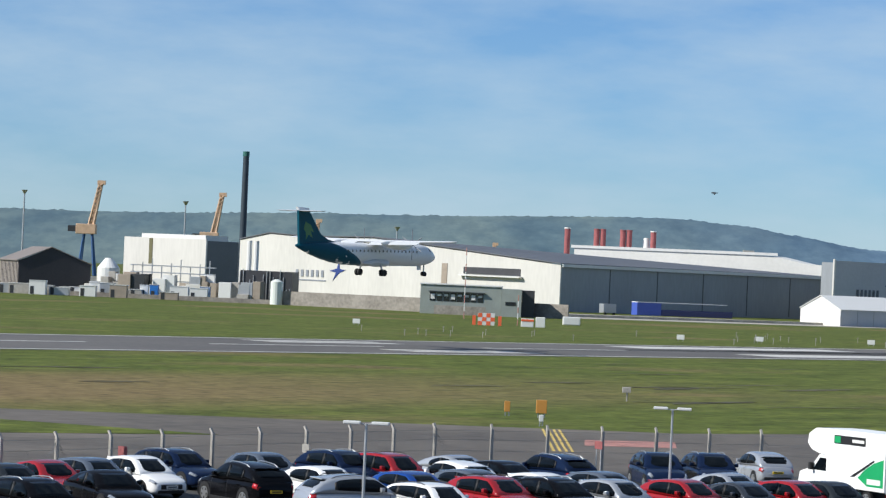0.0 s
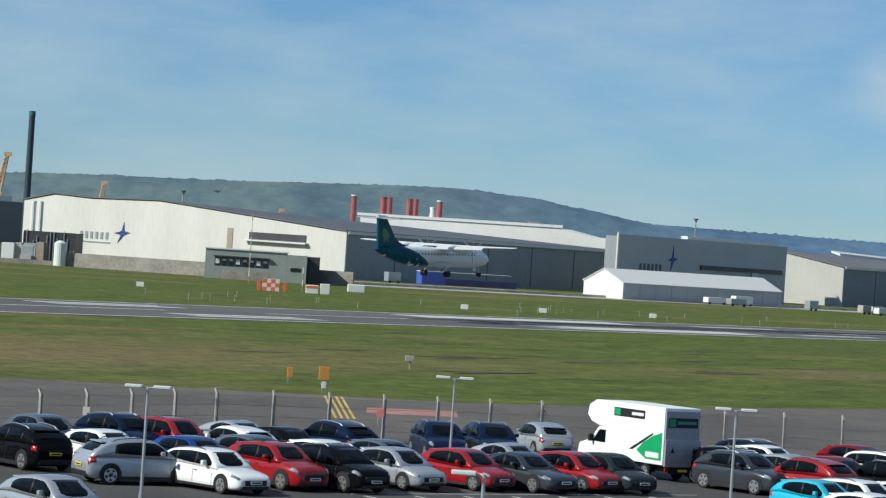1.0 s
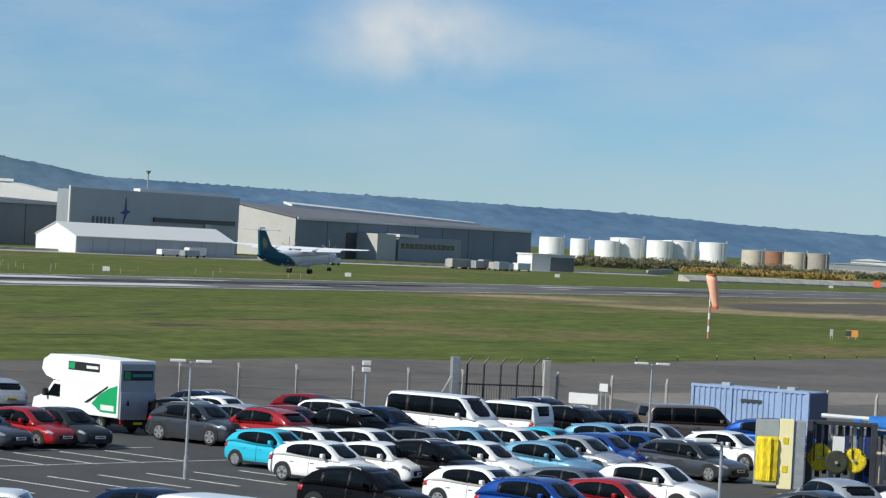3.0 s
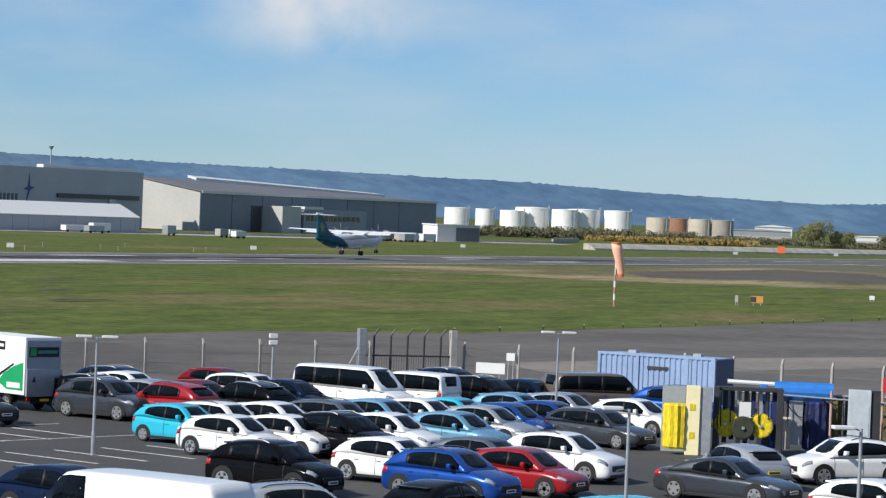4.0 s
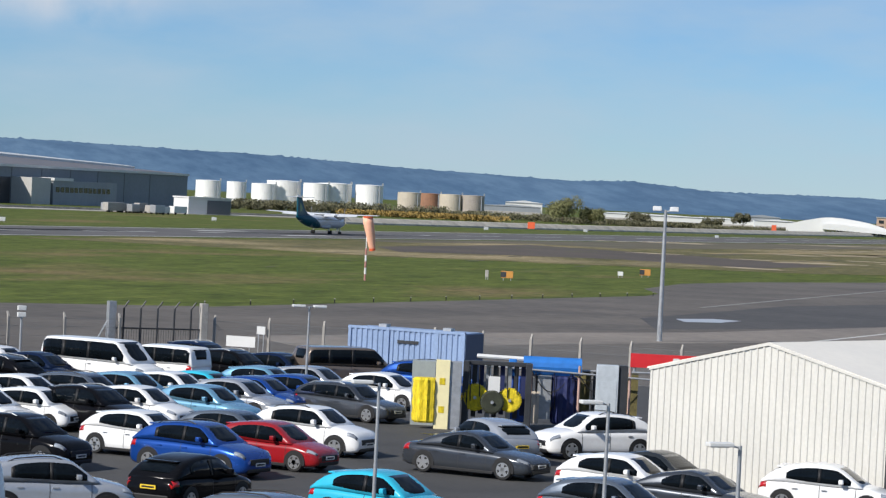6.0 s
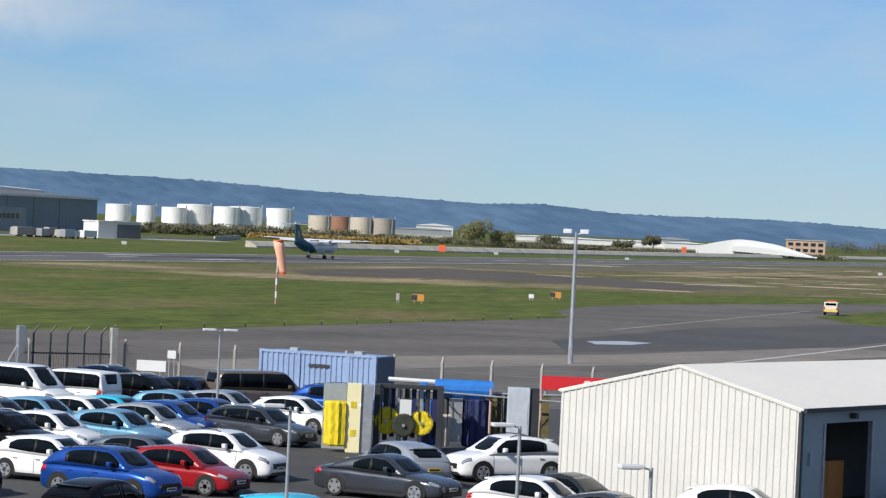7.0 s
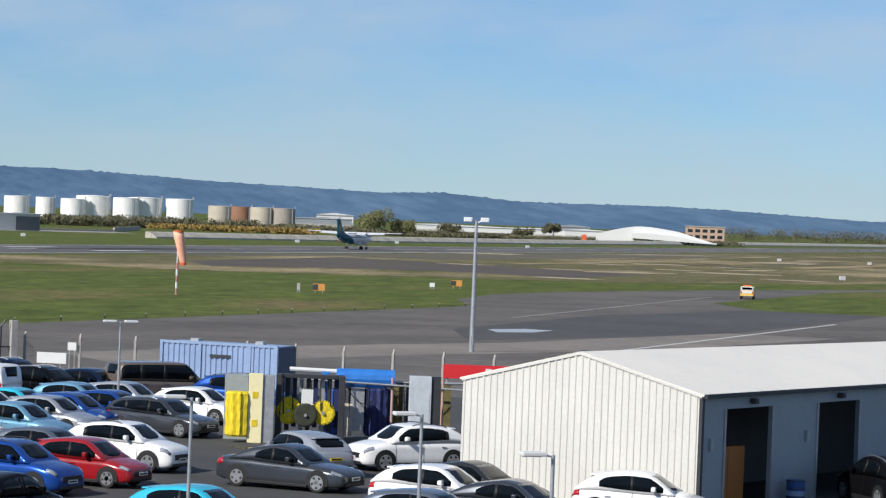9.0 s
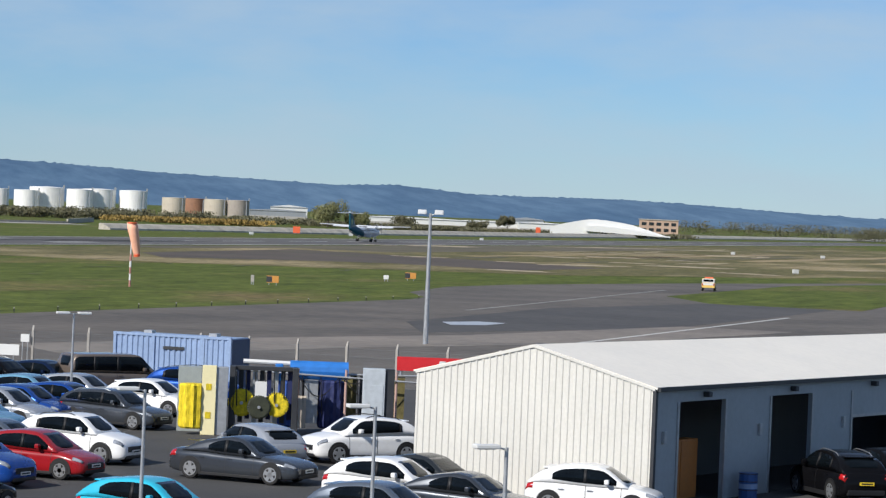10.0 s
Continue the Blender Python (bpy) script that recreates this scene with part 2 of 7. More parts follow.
TAILRED = mat("red_tail_lamp", (0.42, 0.01, 0.01), 0.15, var=0.1, coat=1.0)
PLATEWHITE = mat("white_number_plate", (0.75, 0.75, 0.72), 0.5, var=0.03)
PLATEYELLOW = mat("yellow_number_plate", (0.80, 0.55, 0.03), 0.5, var=0.03)
LEAF = mat("bush_leaves", (0.115, 0.11, 0.06), 0.8, var=0.25, scale=0.4, fine=3)
LEAFPALE = mat("spring_leaves", (0.17, 0.17, 0.07), 0.8, var=0.35, scale=0.4, fine=3)
GORSE = mat("yellow_gorse_flowers", (0.28, 0.19, 0.05), 0.8, var=0.3, scale=0.3, fine=2)
BARK = mat("bark", (0.12, 0.09, 0.06), 0.9, var=0.3)
TEAL = mat("teal_aircraft_paint", (0.004, 0.07, 0.105), 0.4, var=0.06, coat=0.0, spec=0.15)
LIME = mat("lime_green_paint", (0.04, 0.16, 0.04), 0.35, var=0.05)
AIRWHITE = mat("white_aircraft_paint", (0.72, 0.73, 0.74), 0.4, var=0.04, coat=0.1, spec=0.3)
AIRGREY = mat("grey_aircraft_paint", (0.52, 0.54, 0.56), 0.4, var=0.05)
PROPGREY = mat("grey_propeller_paint", (0.22, 0.23, 0.25), 0.5, var=0.05)
BRICK = mat("brick_wall", (0.44, 0.31, 0.23), 0.85, var=0.15, scale=0.3)
WATERPUDDLE = mat("wet_concrete_patch", (0.40, 0.41, 0.42), 0.35, var=0.1)

PAINTS = {
    "white": (0.80, 0.80, 0.79), "black": (0.005, 0.005, 0.006), "navy": (0.007, 0.015, 0.042), "silver": (0.42, 0.44, 0.47),
    "grey": (0.055, 0.062, 0.073), "slate": (0.13, 0.155, 0.19), "dark": (0.025, 0.03, 0.035), "red": (0.28, 0.010, 0.014),
    "maroon": (0.16, 0.01, 0.015), "blue": (0.012, 0.07, 0.32), "cyan": (0.03, 0.42, 0.58), "sky": (0.20, 0.42, 0.58), "brown": (0.20, 0.16, 0.13),
}


def paint(c):
    metal = 0.45 if c in ("silver", "grey", "slate", "sky", "brown", "blue") else 0.0
    coat = 0.06 if c in ("black", "navy", "dark", "maroon") else 0.6
    return mat(c + "_car_paint", PAINTS[c], 0.14 if coat < 0.2 else 0.26, metal=metal, var=0.04, scale=0.8, coat=coat, spec=0.1 if coat < 0.2 else 0.3)


# ---- building blocks ----
def link(name, bm, material, parent=None, label="", smooth=False):
    me = bpy.data.meshes.new(name)
    bm.normal_update()
    bm.to_mesh(me)
    bm.free()
    for mt in (material if isinstance(material, (list, tuple)) else [material]):
        me.materials.append(mt)
    if smooth:
        for p in me.polygons:
            p.use_smooth = True
    ob = new(name, me)
    if parent:
        ob.parent = parent
    if label:
        tagged(ob, label)
    return ob


def part(name, bm, material, parent, label="", smooth=False):
    return link(name, bm, material, parent, label, smooth)


def thing(name, m, label, category, group="", kind=""):
    ob = new(name)
    ob.empty_display_size = 0.3
    ob.matrix_basis = m
    return tagged(ob, label, category, group, kind)


def box(bm, x0, x1, y0, y1, z0, z1, bev=0.0, m=None, mi=0):
    r = bmesh.ops.create_cube(bm, size=1)
    vs = r["verts"]
    for v in vs:
        v.co = Vector(((x0 + x1) / 2 + v.co.x * (x1 - x0), (y0 + y1) / 2 + v.co.y * (y1 - y0), (z0 + z1) / 2 + v.co.z * (z1 - z0)))
    fs = {f for v in vs for f in v.link_faces}
    if bev:
        es = list({e for v in vs for e in v.link_edges})
        r2 = bmesh.ops.bevel(bm, geom=es, offset=bev, segments=2, affect="EDGES", profile=0.6)
        vs = list({v for f in r2["faces"] for v in f.verts} | {v for v in vs if v.is_valid})
        fs = {f for v in vs for f in v.link_faces}
    for f in fs:
        f.material_index = mi
    if m is not None:
        for v in vs:
            v.co = m @ v.co
    return bm


def B(*a, **k):
    return box(bmesh.new(), *a, **k)


def tube(bm, p, q, r0, r1=None, seg=10, mi=0):
    """A tapered rod from p to q."""
    p, q = Vector(p), Vector(q)
    r1 = r0 if r1 is None else r1
    d = q - p
    rot = d.to_track_quat("Z", "Y").to_matrix()
    a, b = [], []
    for i in range(seg):
        t = 2 * math.pi * i / seg
        o = rot @ Vector((math.cos(t), math.sin(t), 0))
        a.append(bm.verts.new(p + o * r0))
        b.append(bm.verts.new(q + o * r1))
    fs = [bm.faces.new((a[i], a[(i + 1) % seg], b[(i + 1) % seg], b[i])) for i in range(seg)]
    fs += [bm.faces.new(a[::-1]), bm.faces.new(b)]
    for f in fs:
        f.material_index = mi
    return bm


def T(*a, **k):
    return tube(bmesh.new(), *a, **k)


def loft(bm, rings, caps=True, mi=0, closed=True):
    vr = [[bm.verts.new(c) for c in ring] for ring in rings]
    n = len(vr[0])
    fs = []
    for a, b in zip(vr, vr[1:]):
        for i in range(n if closed else n - 1):
            j = (i + 1) % n
            fs.append(bm.faces.new((a[i], a[j], b[j], b[i])))
    if caps:
        fs += [bm.faces.new(vr[0][::-1]), bm.faces.new(vr[-1])]
    for f in fs:
        f.material_index = mi
    bmesh.ops.recalc_face_normals(bm, faces=fs)
    return bm


def prism(bm, poly, y0, y1, mi=0):
    """A flat outline in x and z, given thickness along y."""
    return loft(bm, [[(x, y0, z) for x, z in poly], [(x, y1, z) for x, z in poly]], mi=mi)


def slab(name, pts, z0, z1, material, label="", category="", kind="structure", parent=None):
    """A flat sheet with real thickness from an outline on the plan."""
    bm = bmesh.new()
    loft(bm, [[(x, y, z0) for x, y in pts], [(x, y, z1) for x, y in pts]])
    ob = link(name, bm, material, parent)
    return tagged(ob, label, category, "", kind) if not parent else ob


def smooth_curve(pts):
    """A curve through (f, value) points that never overshoots them."""
    xs, ys = [p[0] for p in pts], [p[1] for p in pts]
    d = [(ys[i + 1] - ys[i]) / (xs[i + 1] - xs[i]) for i in range(len(xs) - 1)]
    m = [d[0]] + [0 if d[i - 1] * d[i] <= 0 else 2 * d[i - 1] * d[i] / (d[i - 1] + d[i]) for i in range(1, len(d))] + [d[-1]]

    def at(x):
        if x <= xs[0]:
            return ys[0]
        for i in range(len(d)):
            if x <= xs[i + 1]:
                h = xs[i + 1] - xs[i]
                t = (x - xs[i]) / h
                return (ys[i] * (1 + 2 * t) * (1 - t) ** 2 + m[i] * h * t * (1 - t) ** 2 + ys[i + 1] * t * t * (3 - 2 * t) + m[i + 1] * h * t * t * (t - 1))
        return ys[-1]
    return at


def pol(az, d, z=0.0):
    return Vector((math.sin(radians(az)) * d, math.cos(radians(az)) * d, z))


def facing(p, az):
    """A pose at p whose x runs along the compass way az (clockwise from +y)."""
    return Matrix.Translation(p) @ pose(0, 0, 0, 0, 0, 90 - az)


def park(x, y, way):
    """A pose on the car park's asphalt."""
    return facing(Vector((x * K, y * K, CPZ + 0.05)), way) @ Matrix.Scale(K, 4)

# ---- ground ----
RWY = 42.0  # the runway's way
RD = Vector((math.sin(radians(RWY)), math.cos(radians(RWY)), 0))
RN = Vector((-RD.y, RD.x, 0))


def rw(along, off):
    """A point of the airfield: metres along the runway from the foot of the perpendicular, and across it."""
    return RD * along + RN * (262 + off)


ground_bm = bmesh.new()
bmesh.ops.create_grid(ground_bm, x_segments=2, y_segments=2, size=9000)
tagged(link("ground", ground_bm, GRASS), "flat airfield grassland with dry and green patches", "grass", "", "structure")


def strip(name, a0, a1, o0, o1, z, material, label, cat, parent=None):
    return slab(name, [rw(a, o)[:2] for a, o in ((a0, o0), (a1, o0), (a1, o1), (a0, o1))], z - 0.3 if not parent else z - 0.02, z, material, label, cat, parent=parent)


runway = strip("runway", -700, 1900, -23, 23, 0.03, RUNWAY, "long grey asphalt runway with worn white markings", "runway")
for off in (-21.5, 21.5):
    strip("edge_line", -700, 1900, off - 0.5, off + 0.5, 0.045, LINE, "", "", runway)
for k in range(-12, 36):
    strip("centre_dash", k * 50, k * 50 + 30, -0.5, 0.5, 0.045, LINE, "", "", runway)
for a0 in (120, 270, 420, 570):
    for s in (-1, 1):
        for i in range(1 if a0 != 270 else 2):
            o = s * (9 + i * 4)
            strip("touchdown_bar", a0, a0 + 24, min(o, o + s * 2.6), max(o, o + s * 2.6), 0.045, LINE, "", "", runway)
for s in (-1, 1):
    strip("aiming_bar", 345, 400, min(s * 8, s * 16), max(s * 8, s * 16), 0.045, LINE, "", "", runway)
for i in range(16):
    a = random.uniform(330, 620)
    o = random.uniform(-7, 7)
    strip("rubber_streak", a, a + random.uniform(30, 110), o - random.uniform(0.3, 1.2), o + random.uniform(0.3, 1.2), 0.052, RUBBER, "", "", runway)

apron = slab("apron", [(-60, 60), (330, 60), (420, 330), (330, 470), (262, 424), (236, 407),
                       (190, 372), (170, 352), (152, 325), (146, 308), (140, 299), (71, 234), (52, 228), (30, 207), (16, 197), (-6, 194), (-28, 191), (-60, 198)],
             -0.3, 0.02, APRON, "worn grey asphalt taxiway and apron", "taxiway")
slab("grass_verge", [(-60, 186), (-26, 178.5), (-12.5, 172.5), (-24, 165.5), (-60, 158)], -0.2, 0.04, GRASS, "thin grass verge beside the perimeter road", "grass")
slab("concrete_strip", [(60, 176), (84, 192), (114, 207), (150, 236), (142, 243), (106, 216), (84, 205), (60, 190)], -0.2, 0.03, mat("pale_worn_concrete", (0.19, 0.165, 0.14), 0.9, var=0.25, scale=0.1, fine=1.0), "pale worn concrete strip on the apron", "apron")
island = slab("grass_island", [(186, 312), (200, 300), (232, 338), (300, 400), (330, 430), (300, 442), (262, 414), (225, 372), (195, 338)], -0.2, 0.04, GRASS, "green grass island between taxiways", "grass")
slab("car_park", [(x * K, y * K) for x, y in ((-90, -30), (110, -30), (110, 105), (62, 158), (56, 163), (35, 161.6), (17, 156.6), (0, 148.6), (-16, 127.6), (-30, 108.6), (-90, 40))], -0.3, CPZ + 0.05, TARMAC,
     "dark asphalt car park with faded bay lines", "car park")
slab("red_ground_marking", [(8.9, 178), (14.5, 179.5), (14.9, 186), (9.2, 184)], 0.0, 0.035, REDPAINT, "faded red painted ground marking on the taxiway", "road marking")
for i in range(4):
    slab("yellow_ground_marking", [(6.9 + i * 0.36, 195), (7.05 + i * 0.36, 195), (6.9 + i * 0.36, 171), (6.75 + i * 0.36, 171)], 0.0, 0.035, YELLOWPAINT, "faded yellow painted stripe on the taxiway", "road marking")
slab("puddle", [(114, 235), (118, 236), (122.5, 241), (121, 243.5), (116, 241)], 0.0, 0.03, WATERPUDDLE, "pale wet patch on the apron", "puddle")
for a, b in (((108, 203), (172, 272)),):
    d = (Vector(b) - Vector(a)).normalized()
    n = Vector((-d.y, d.x)) * 0.22
    slab("taxi_edge_line", [Vector(a) - n, Vector(b) - n, Vector(b) + n, Vector(a) + n], 0.0, 0.04, LINE, "long faded white line on the apron", "road marking")
dry = mat("dry_grass", (0.27, 0.20, 0.10), 0.9, var=0.25, scale=0.05, fine=0.8)
soil = mat("dark_soil", (0.10, 0.085, 0.05), 0.9, var=0.3, scale=0.05, fine=0.8)
slab("rough_grassland", [(165, 441), (202, 438), (233, 438), (290, 470), (345, 509), (480, 640), (760, 930), rw(1350, -30)[:2], rw(420, -30)[:2]], -0.2, 0.022, ROUGHGRASS, "rough dry straw-coloured grassland beside the runway", "grass")
# worn strips of soil and straw beside the far end of the runway
for i, (a0, a1, o0, o1, m_) in enumerate(((640, 1000, -62, -30, soil), (560, 900, -40, -27, soil), (700, 960, -98, -92, dry), (760, 1100, -125, -118, dry), (720, 900, -112, -108, soil), (820, 1150, -150, -142, dry), (640, 780, -84, -80, dry))):
    strip("worn_ground_strip", a0, a1, o0, o1, 0.034 + i * 0.004, m_, "worn strip of dry soil beside the runway", "soil")
# straw-coloured streaks in the rough ground, uneven and ragged, along the mowing
rs = random.Random(11)


def ragged(bm, a, b, width, z):
    """A ragged lens of ground between two points."""
    a, b = Vector(a), Vector(b)
    d = b - a
    nrm = Vector((-d.y, d.x)).normalized()
    k = 14
    up, dn = [], []
    for i in range(k + 1):
        u = i / k
        w = width * (math.sin(math.pi * min(0.97, max(0.03, u))) ** 0.6) * rs.uniform(0.55, 1.2)
        q = a + d * u + nrm * rs.uniform(-0.25, 0.25) * width
        up.append(bm.verts.new((q.x + nrm.x * w, q.y + nrm.y * w, z)))
        dn.append(bm.verts.new((q.x - nrm.x * w, q.y - nrm.y * w, z)))
    for i in range(k):
        bm.faces.new((dn[i], dn[i + 1], up[i + 1], up[i]))


STRAW_RUNS = (((275.8, 546.4), (280.0, 538.1)),
              ((332.1, 630.9), (328.8, 615.8)),
              ((353.5, 656.1), (363.0, 641.9)),
              ((272.2, 523.8), (300.8, 535.8)),
              ((363.6, 635.0), (372.0, 623.1)),
              ((311.2, 550.2), (334.6, 551.1)),
              ((440.5, 747.1), (464.8, 754.8)),
              ((302.9, 506.0), (309.1, 491.7)),
              ((322.4, 723.7), (334.8, 725.0)),
              ((340.6, 731.4), (373.3, 754.0)),
              ((424.0, 812.0), (502.6, 873.6)),
              ((234.6, 467.3), (237.9, 454.1)),
              ((261.5, 569.3), (272.8, 564.6)),
              ((438.1, 753.9), (443.8, 747.2)),
              ((316.6, 575.5), (329.9, 576.1)))
bm = bmesh.new()
for a, b in STRAW_RUNS:
    ragged(bm, a, b, rs.uniform(4.0, 8.0), 0.05)
for k in range(46):
    a0, o0 = rs.uniform(640, 1250), rs.uniform(-230, -50)
    ragged(bm, rw(a0, o0)[:2], rw(a0 + rs.uniform(15, 60), o0 + rs.uniform(-14, 4))[:2], rs.uniform(0.8, 2.6), 0.046)
tagged(link("straw_streaks", bm, mat("straw_grass", (0.36, 0.29, 0.19), 0.95, var=0.3, scale=0.06, fine=0.7)), "pale streaks of dead straw-coloured grass", "grass", "", "stuff")
bm = bmesh.new()
for k in range(60):
    a0, o0 = rs.uniform(560, 1250), rs.uniform(-240, -32)
    ragged(bm, rw(a0, o0)[:2], rw(a0 + rs.uniform(20, 80), o0 + rs.uniform(-14, 4))[:2], rs.uniform(0.8, 3.0), 0.042)
for k in range(70):
    a0, o0 = rs.uniform(60, 560), rs.uniform(-120, -28)
    ragged(bm, rw(a0, o0)[:2], rw(a0 + rs.uniform(4, 16), o0 + rs.uniform(-2, 2))[:2], rs.uniform(0.25, 0.9), 0.042)
tagged(link("bare_soil_streaks", bm, mat("damp_dark_soil", (0.075, 0.068, 0.035), 0.95, var=0.35, scale=0.06, fine=0.7)), "dark ragged streaks of damp ground and rank grass", "soil", "", "stuff")
slab("dark_soil_margin", ((186.4, 514.4), (255.4, 606.8), (271.9, 555.6), (278.5, 507.2), (238, 464), (224.4, 490.8), (198.5, 486.8), (176.7, 476.3)), -0.1, 0.032, mat("dark_brown_asphalt_shoulder", (0.075, 0.058, 0.043), 0.95, var=0.3, scale=0.05, fine=0.6), "dark brown worn shoulder beside the runway", "soil")
slab("dark_asphalt_repair", ((111.9, 239.7), (148.6, 282.5), (235, 350), (216, 322), (173.5, 275.7), (136.5, 236.8), (103.7, 219)), -0.1, 0.026, mat("fresh_dark_asphalt", (0.062, 0.058, 0.055), 0.9, var=0.35, scale=0.06, fine=0.7), "darker resurfaced stretch of apron asphalt", "apron")
d = (Vector((210.7, 365.9)) - Vector((132.8, 270.2))).normalized()
n = Vector((-d.y, d.x)) * 0.3
slab("taxi_centre_line", [Vector((132.8, 270.2)) - n, Vector((210.7, 365.9)) - n, Vector((210.7, 365.9)) + n, Vector((132.8, 270.2)) + n], 0.0, 0.04, mat("faded_line_paint", (0.22, 0.21, 0.19), 0.8, var=0.4, scale=0.4), "faded pale taxiway guide line", "road marking")
# bay lines in the car park
BAY = Vector((math.sin(radians(147)), math.cos(radians(147)), 0))
ROW = Vector((math.sin(radians(57)), math.cos(radians(57)), 0))
for base in (Vector((7.5, 116.5, 0)), Vector((11.8, 108.5, 0))):
    for i in range(7):
        c = (base + ROW * 2.5 * i) * K
        n = ROW * 0.06
        slab("bay_line", [(c - BAY * 2.4 - n)[:2], (c + BAY * 2.4 - n)[:2], (c + BAY * 2.4 + n)[:2], (c - BAY * 2.4 + n)[:2]], CPZ, CPZ + 0.058, LINE, "faded white parking bay line", "road marking")
for base, ln in ((Vector((7.5, 116.5, 0)) + BAY * 2.4, 17), (Vector((7.5, 116.5, 0)) - BAY * 3.5, 17)):
    base *= K
    n = BAY * 0.06
    slab("bay_line", [(base - n)[:2], (base + ROW * ln - n)[:2], (base + ROW * ln + n)[:2], (base + n)[:2]], CPZ, CPZ + 0.058, LINE, "faded white parking bay line", "road marking")

# ---- hills ----
# smooth ridge heights (degrees above the eye level) by compass way
RIDGE = ((-14, 0.8), (-7, 0.84), (-1.6, 1.02), (4.3, 1.2), (5.6, 1.12), (6.8, 0.95), (8.1, 0.75), (13, 0.68), (17.4, 0.61), (21, 0.47), (23.6, 0.4), (24.7, 0.44), (26.4, 0.32), (29, 0.34), (34, 0.17), (44, 0.1))


def ridge(az):
    for (a, h), (b, k) in zip(RIDGE, RIDGE[1:]):
        if a <= az <= b:
            s = (az - a) / (b - a)
            s = s * s * (3 - 2 * s) * 0.5 + s * 0.5
            return h + (k - h) * s
    return RIDGE[0][1] if az < 0 else RIDGE[-1][1]


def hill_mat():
    """Wooded slopes and small fields, with air haze put into the colour, bluer towards the right."""
    m = bpy.data.materials.new("hazed_wooded_hillside")
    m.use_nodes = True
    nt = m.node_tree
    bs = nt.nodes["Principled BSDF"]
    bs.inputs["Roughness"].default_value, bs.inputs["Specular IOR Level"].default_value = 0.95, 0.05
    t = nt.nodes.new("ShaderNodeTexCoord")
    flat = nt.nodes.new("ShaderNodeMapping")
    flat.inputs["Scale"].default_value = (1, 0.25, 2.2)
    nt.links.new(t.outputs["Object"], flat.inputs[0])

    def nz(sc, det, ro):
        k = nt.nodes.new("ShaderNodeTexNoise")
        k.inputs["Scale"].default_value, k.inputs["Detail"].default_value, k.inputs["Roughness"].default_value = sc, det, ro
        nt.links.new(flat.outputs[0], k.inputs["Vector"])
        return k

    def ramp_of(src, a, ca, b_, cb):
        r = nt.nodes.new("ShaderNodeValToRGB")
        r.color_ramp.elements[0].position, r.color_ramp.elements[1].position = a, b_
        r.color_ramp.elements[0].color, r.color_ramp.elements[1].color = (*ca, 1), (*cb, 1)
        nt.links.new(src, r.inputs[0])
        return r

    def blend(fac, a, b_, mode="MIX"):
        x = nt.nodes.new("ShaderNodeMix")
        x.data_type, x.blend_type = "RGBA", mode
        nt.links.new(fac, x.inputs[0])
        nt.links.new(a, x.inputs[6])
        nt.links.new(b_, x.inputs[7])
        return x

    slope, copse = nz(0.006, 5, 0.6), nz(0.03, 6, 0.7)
    # both ramps hold the blue of the air haze in the base colour
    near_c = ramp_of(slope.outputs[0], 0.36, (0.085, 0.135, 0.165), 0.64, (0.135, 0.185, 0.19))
    hazier_c = ramp_of(slope.outputs[0], 0.36, (0.075, 0.135, 0.215), 0.64, (0.105, 0.175, 0.26))
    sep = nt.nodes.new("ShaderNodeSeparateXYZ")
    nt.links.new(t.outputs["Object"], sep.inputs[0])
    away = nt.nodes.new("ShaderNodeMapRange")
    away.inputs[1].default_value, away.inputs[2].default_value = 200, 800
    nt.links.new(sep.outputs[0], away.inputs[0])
    base = blend(away.outputs[0], near_c.outputs[0], hazier_c.outputs[0])
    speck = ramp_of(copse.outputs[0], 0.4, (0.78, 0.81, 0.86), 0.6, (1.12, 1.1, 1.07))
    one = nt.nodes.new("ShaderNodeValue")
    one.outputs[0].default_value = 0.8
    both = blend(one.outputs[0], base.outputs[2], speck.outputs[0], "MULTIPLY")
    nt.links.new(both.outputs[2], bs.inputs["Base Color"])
    MATS["hazed_wooded_hillside"] = m
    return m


bm = bmesh.new()
NA, ND = 900, 14
grid = []
for i in range(NA + 1):
    az = -14 + 58 * i / NA
    col = []
    for j in range(ND + 1):
        s = j / ND
        d = 4200 + 400 * s
        top = 10 + 4600 * math.tan(radians(ridge(az)))
        w = noise.fractal(Vector((az * 0.55, s * 3, 0.3)), 0.8, 2.1, 5)
        crest = noise.fractal(Vector((az * 16.0, 4.2, 0.3)), 0.6, 2.2, 6) * 2.4
        z = top * (math.sin(s * math.pi / 2) ** 1.4) * (1 + 0.12 * w * (1 - s)) + (crest if j == ND else 0)
        col.append(bm.verts.new(pol(az, d, z)))
    col.append(bm.verts.new(pol(az, 4800, 0)))
    grid.append(col)
for a, b in zip(grid, grid[1:]):
    for j in range(ND + 1):
        bm.faces.new((a[j], b[j], b[j + 1], a[j + 1]))
tagged(link("backdrop", bm, hill_mat(), smooth=True), "long wooded hills on the horizon, coloured with blue haze", "hills", "", "structure")


# ---- factory and hangars ----
def wall_run(parent, name, p, q, z0, z1, material, th=0.4):
    """A wall from p to q on the plan."""
    p, q = Vector(p), Vector(q)
    d = (q - p).to_2d().normalized()
    n = Vector((-d.y, d.x)) * th
    bm = bmesh.new()
    pts = [p.to_2d(), q.to_2d(), q.to_2d() + n, p.to_2d() + n]
    loft(bm, [[(a.x, a.y, z0) for a in pts], [(a.x, a.y, z1) for a in pts]])
    return part(name, bm, material, parent)


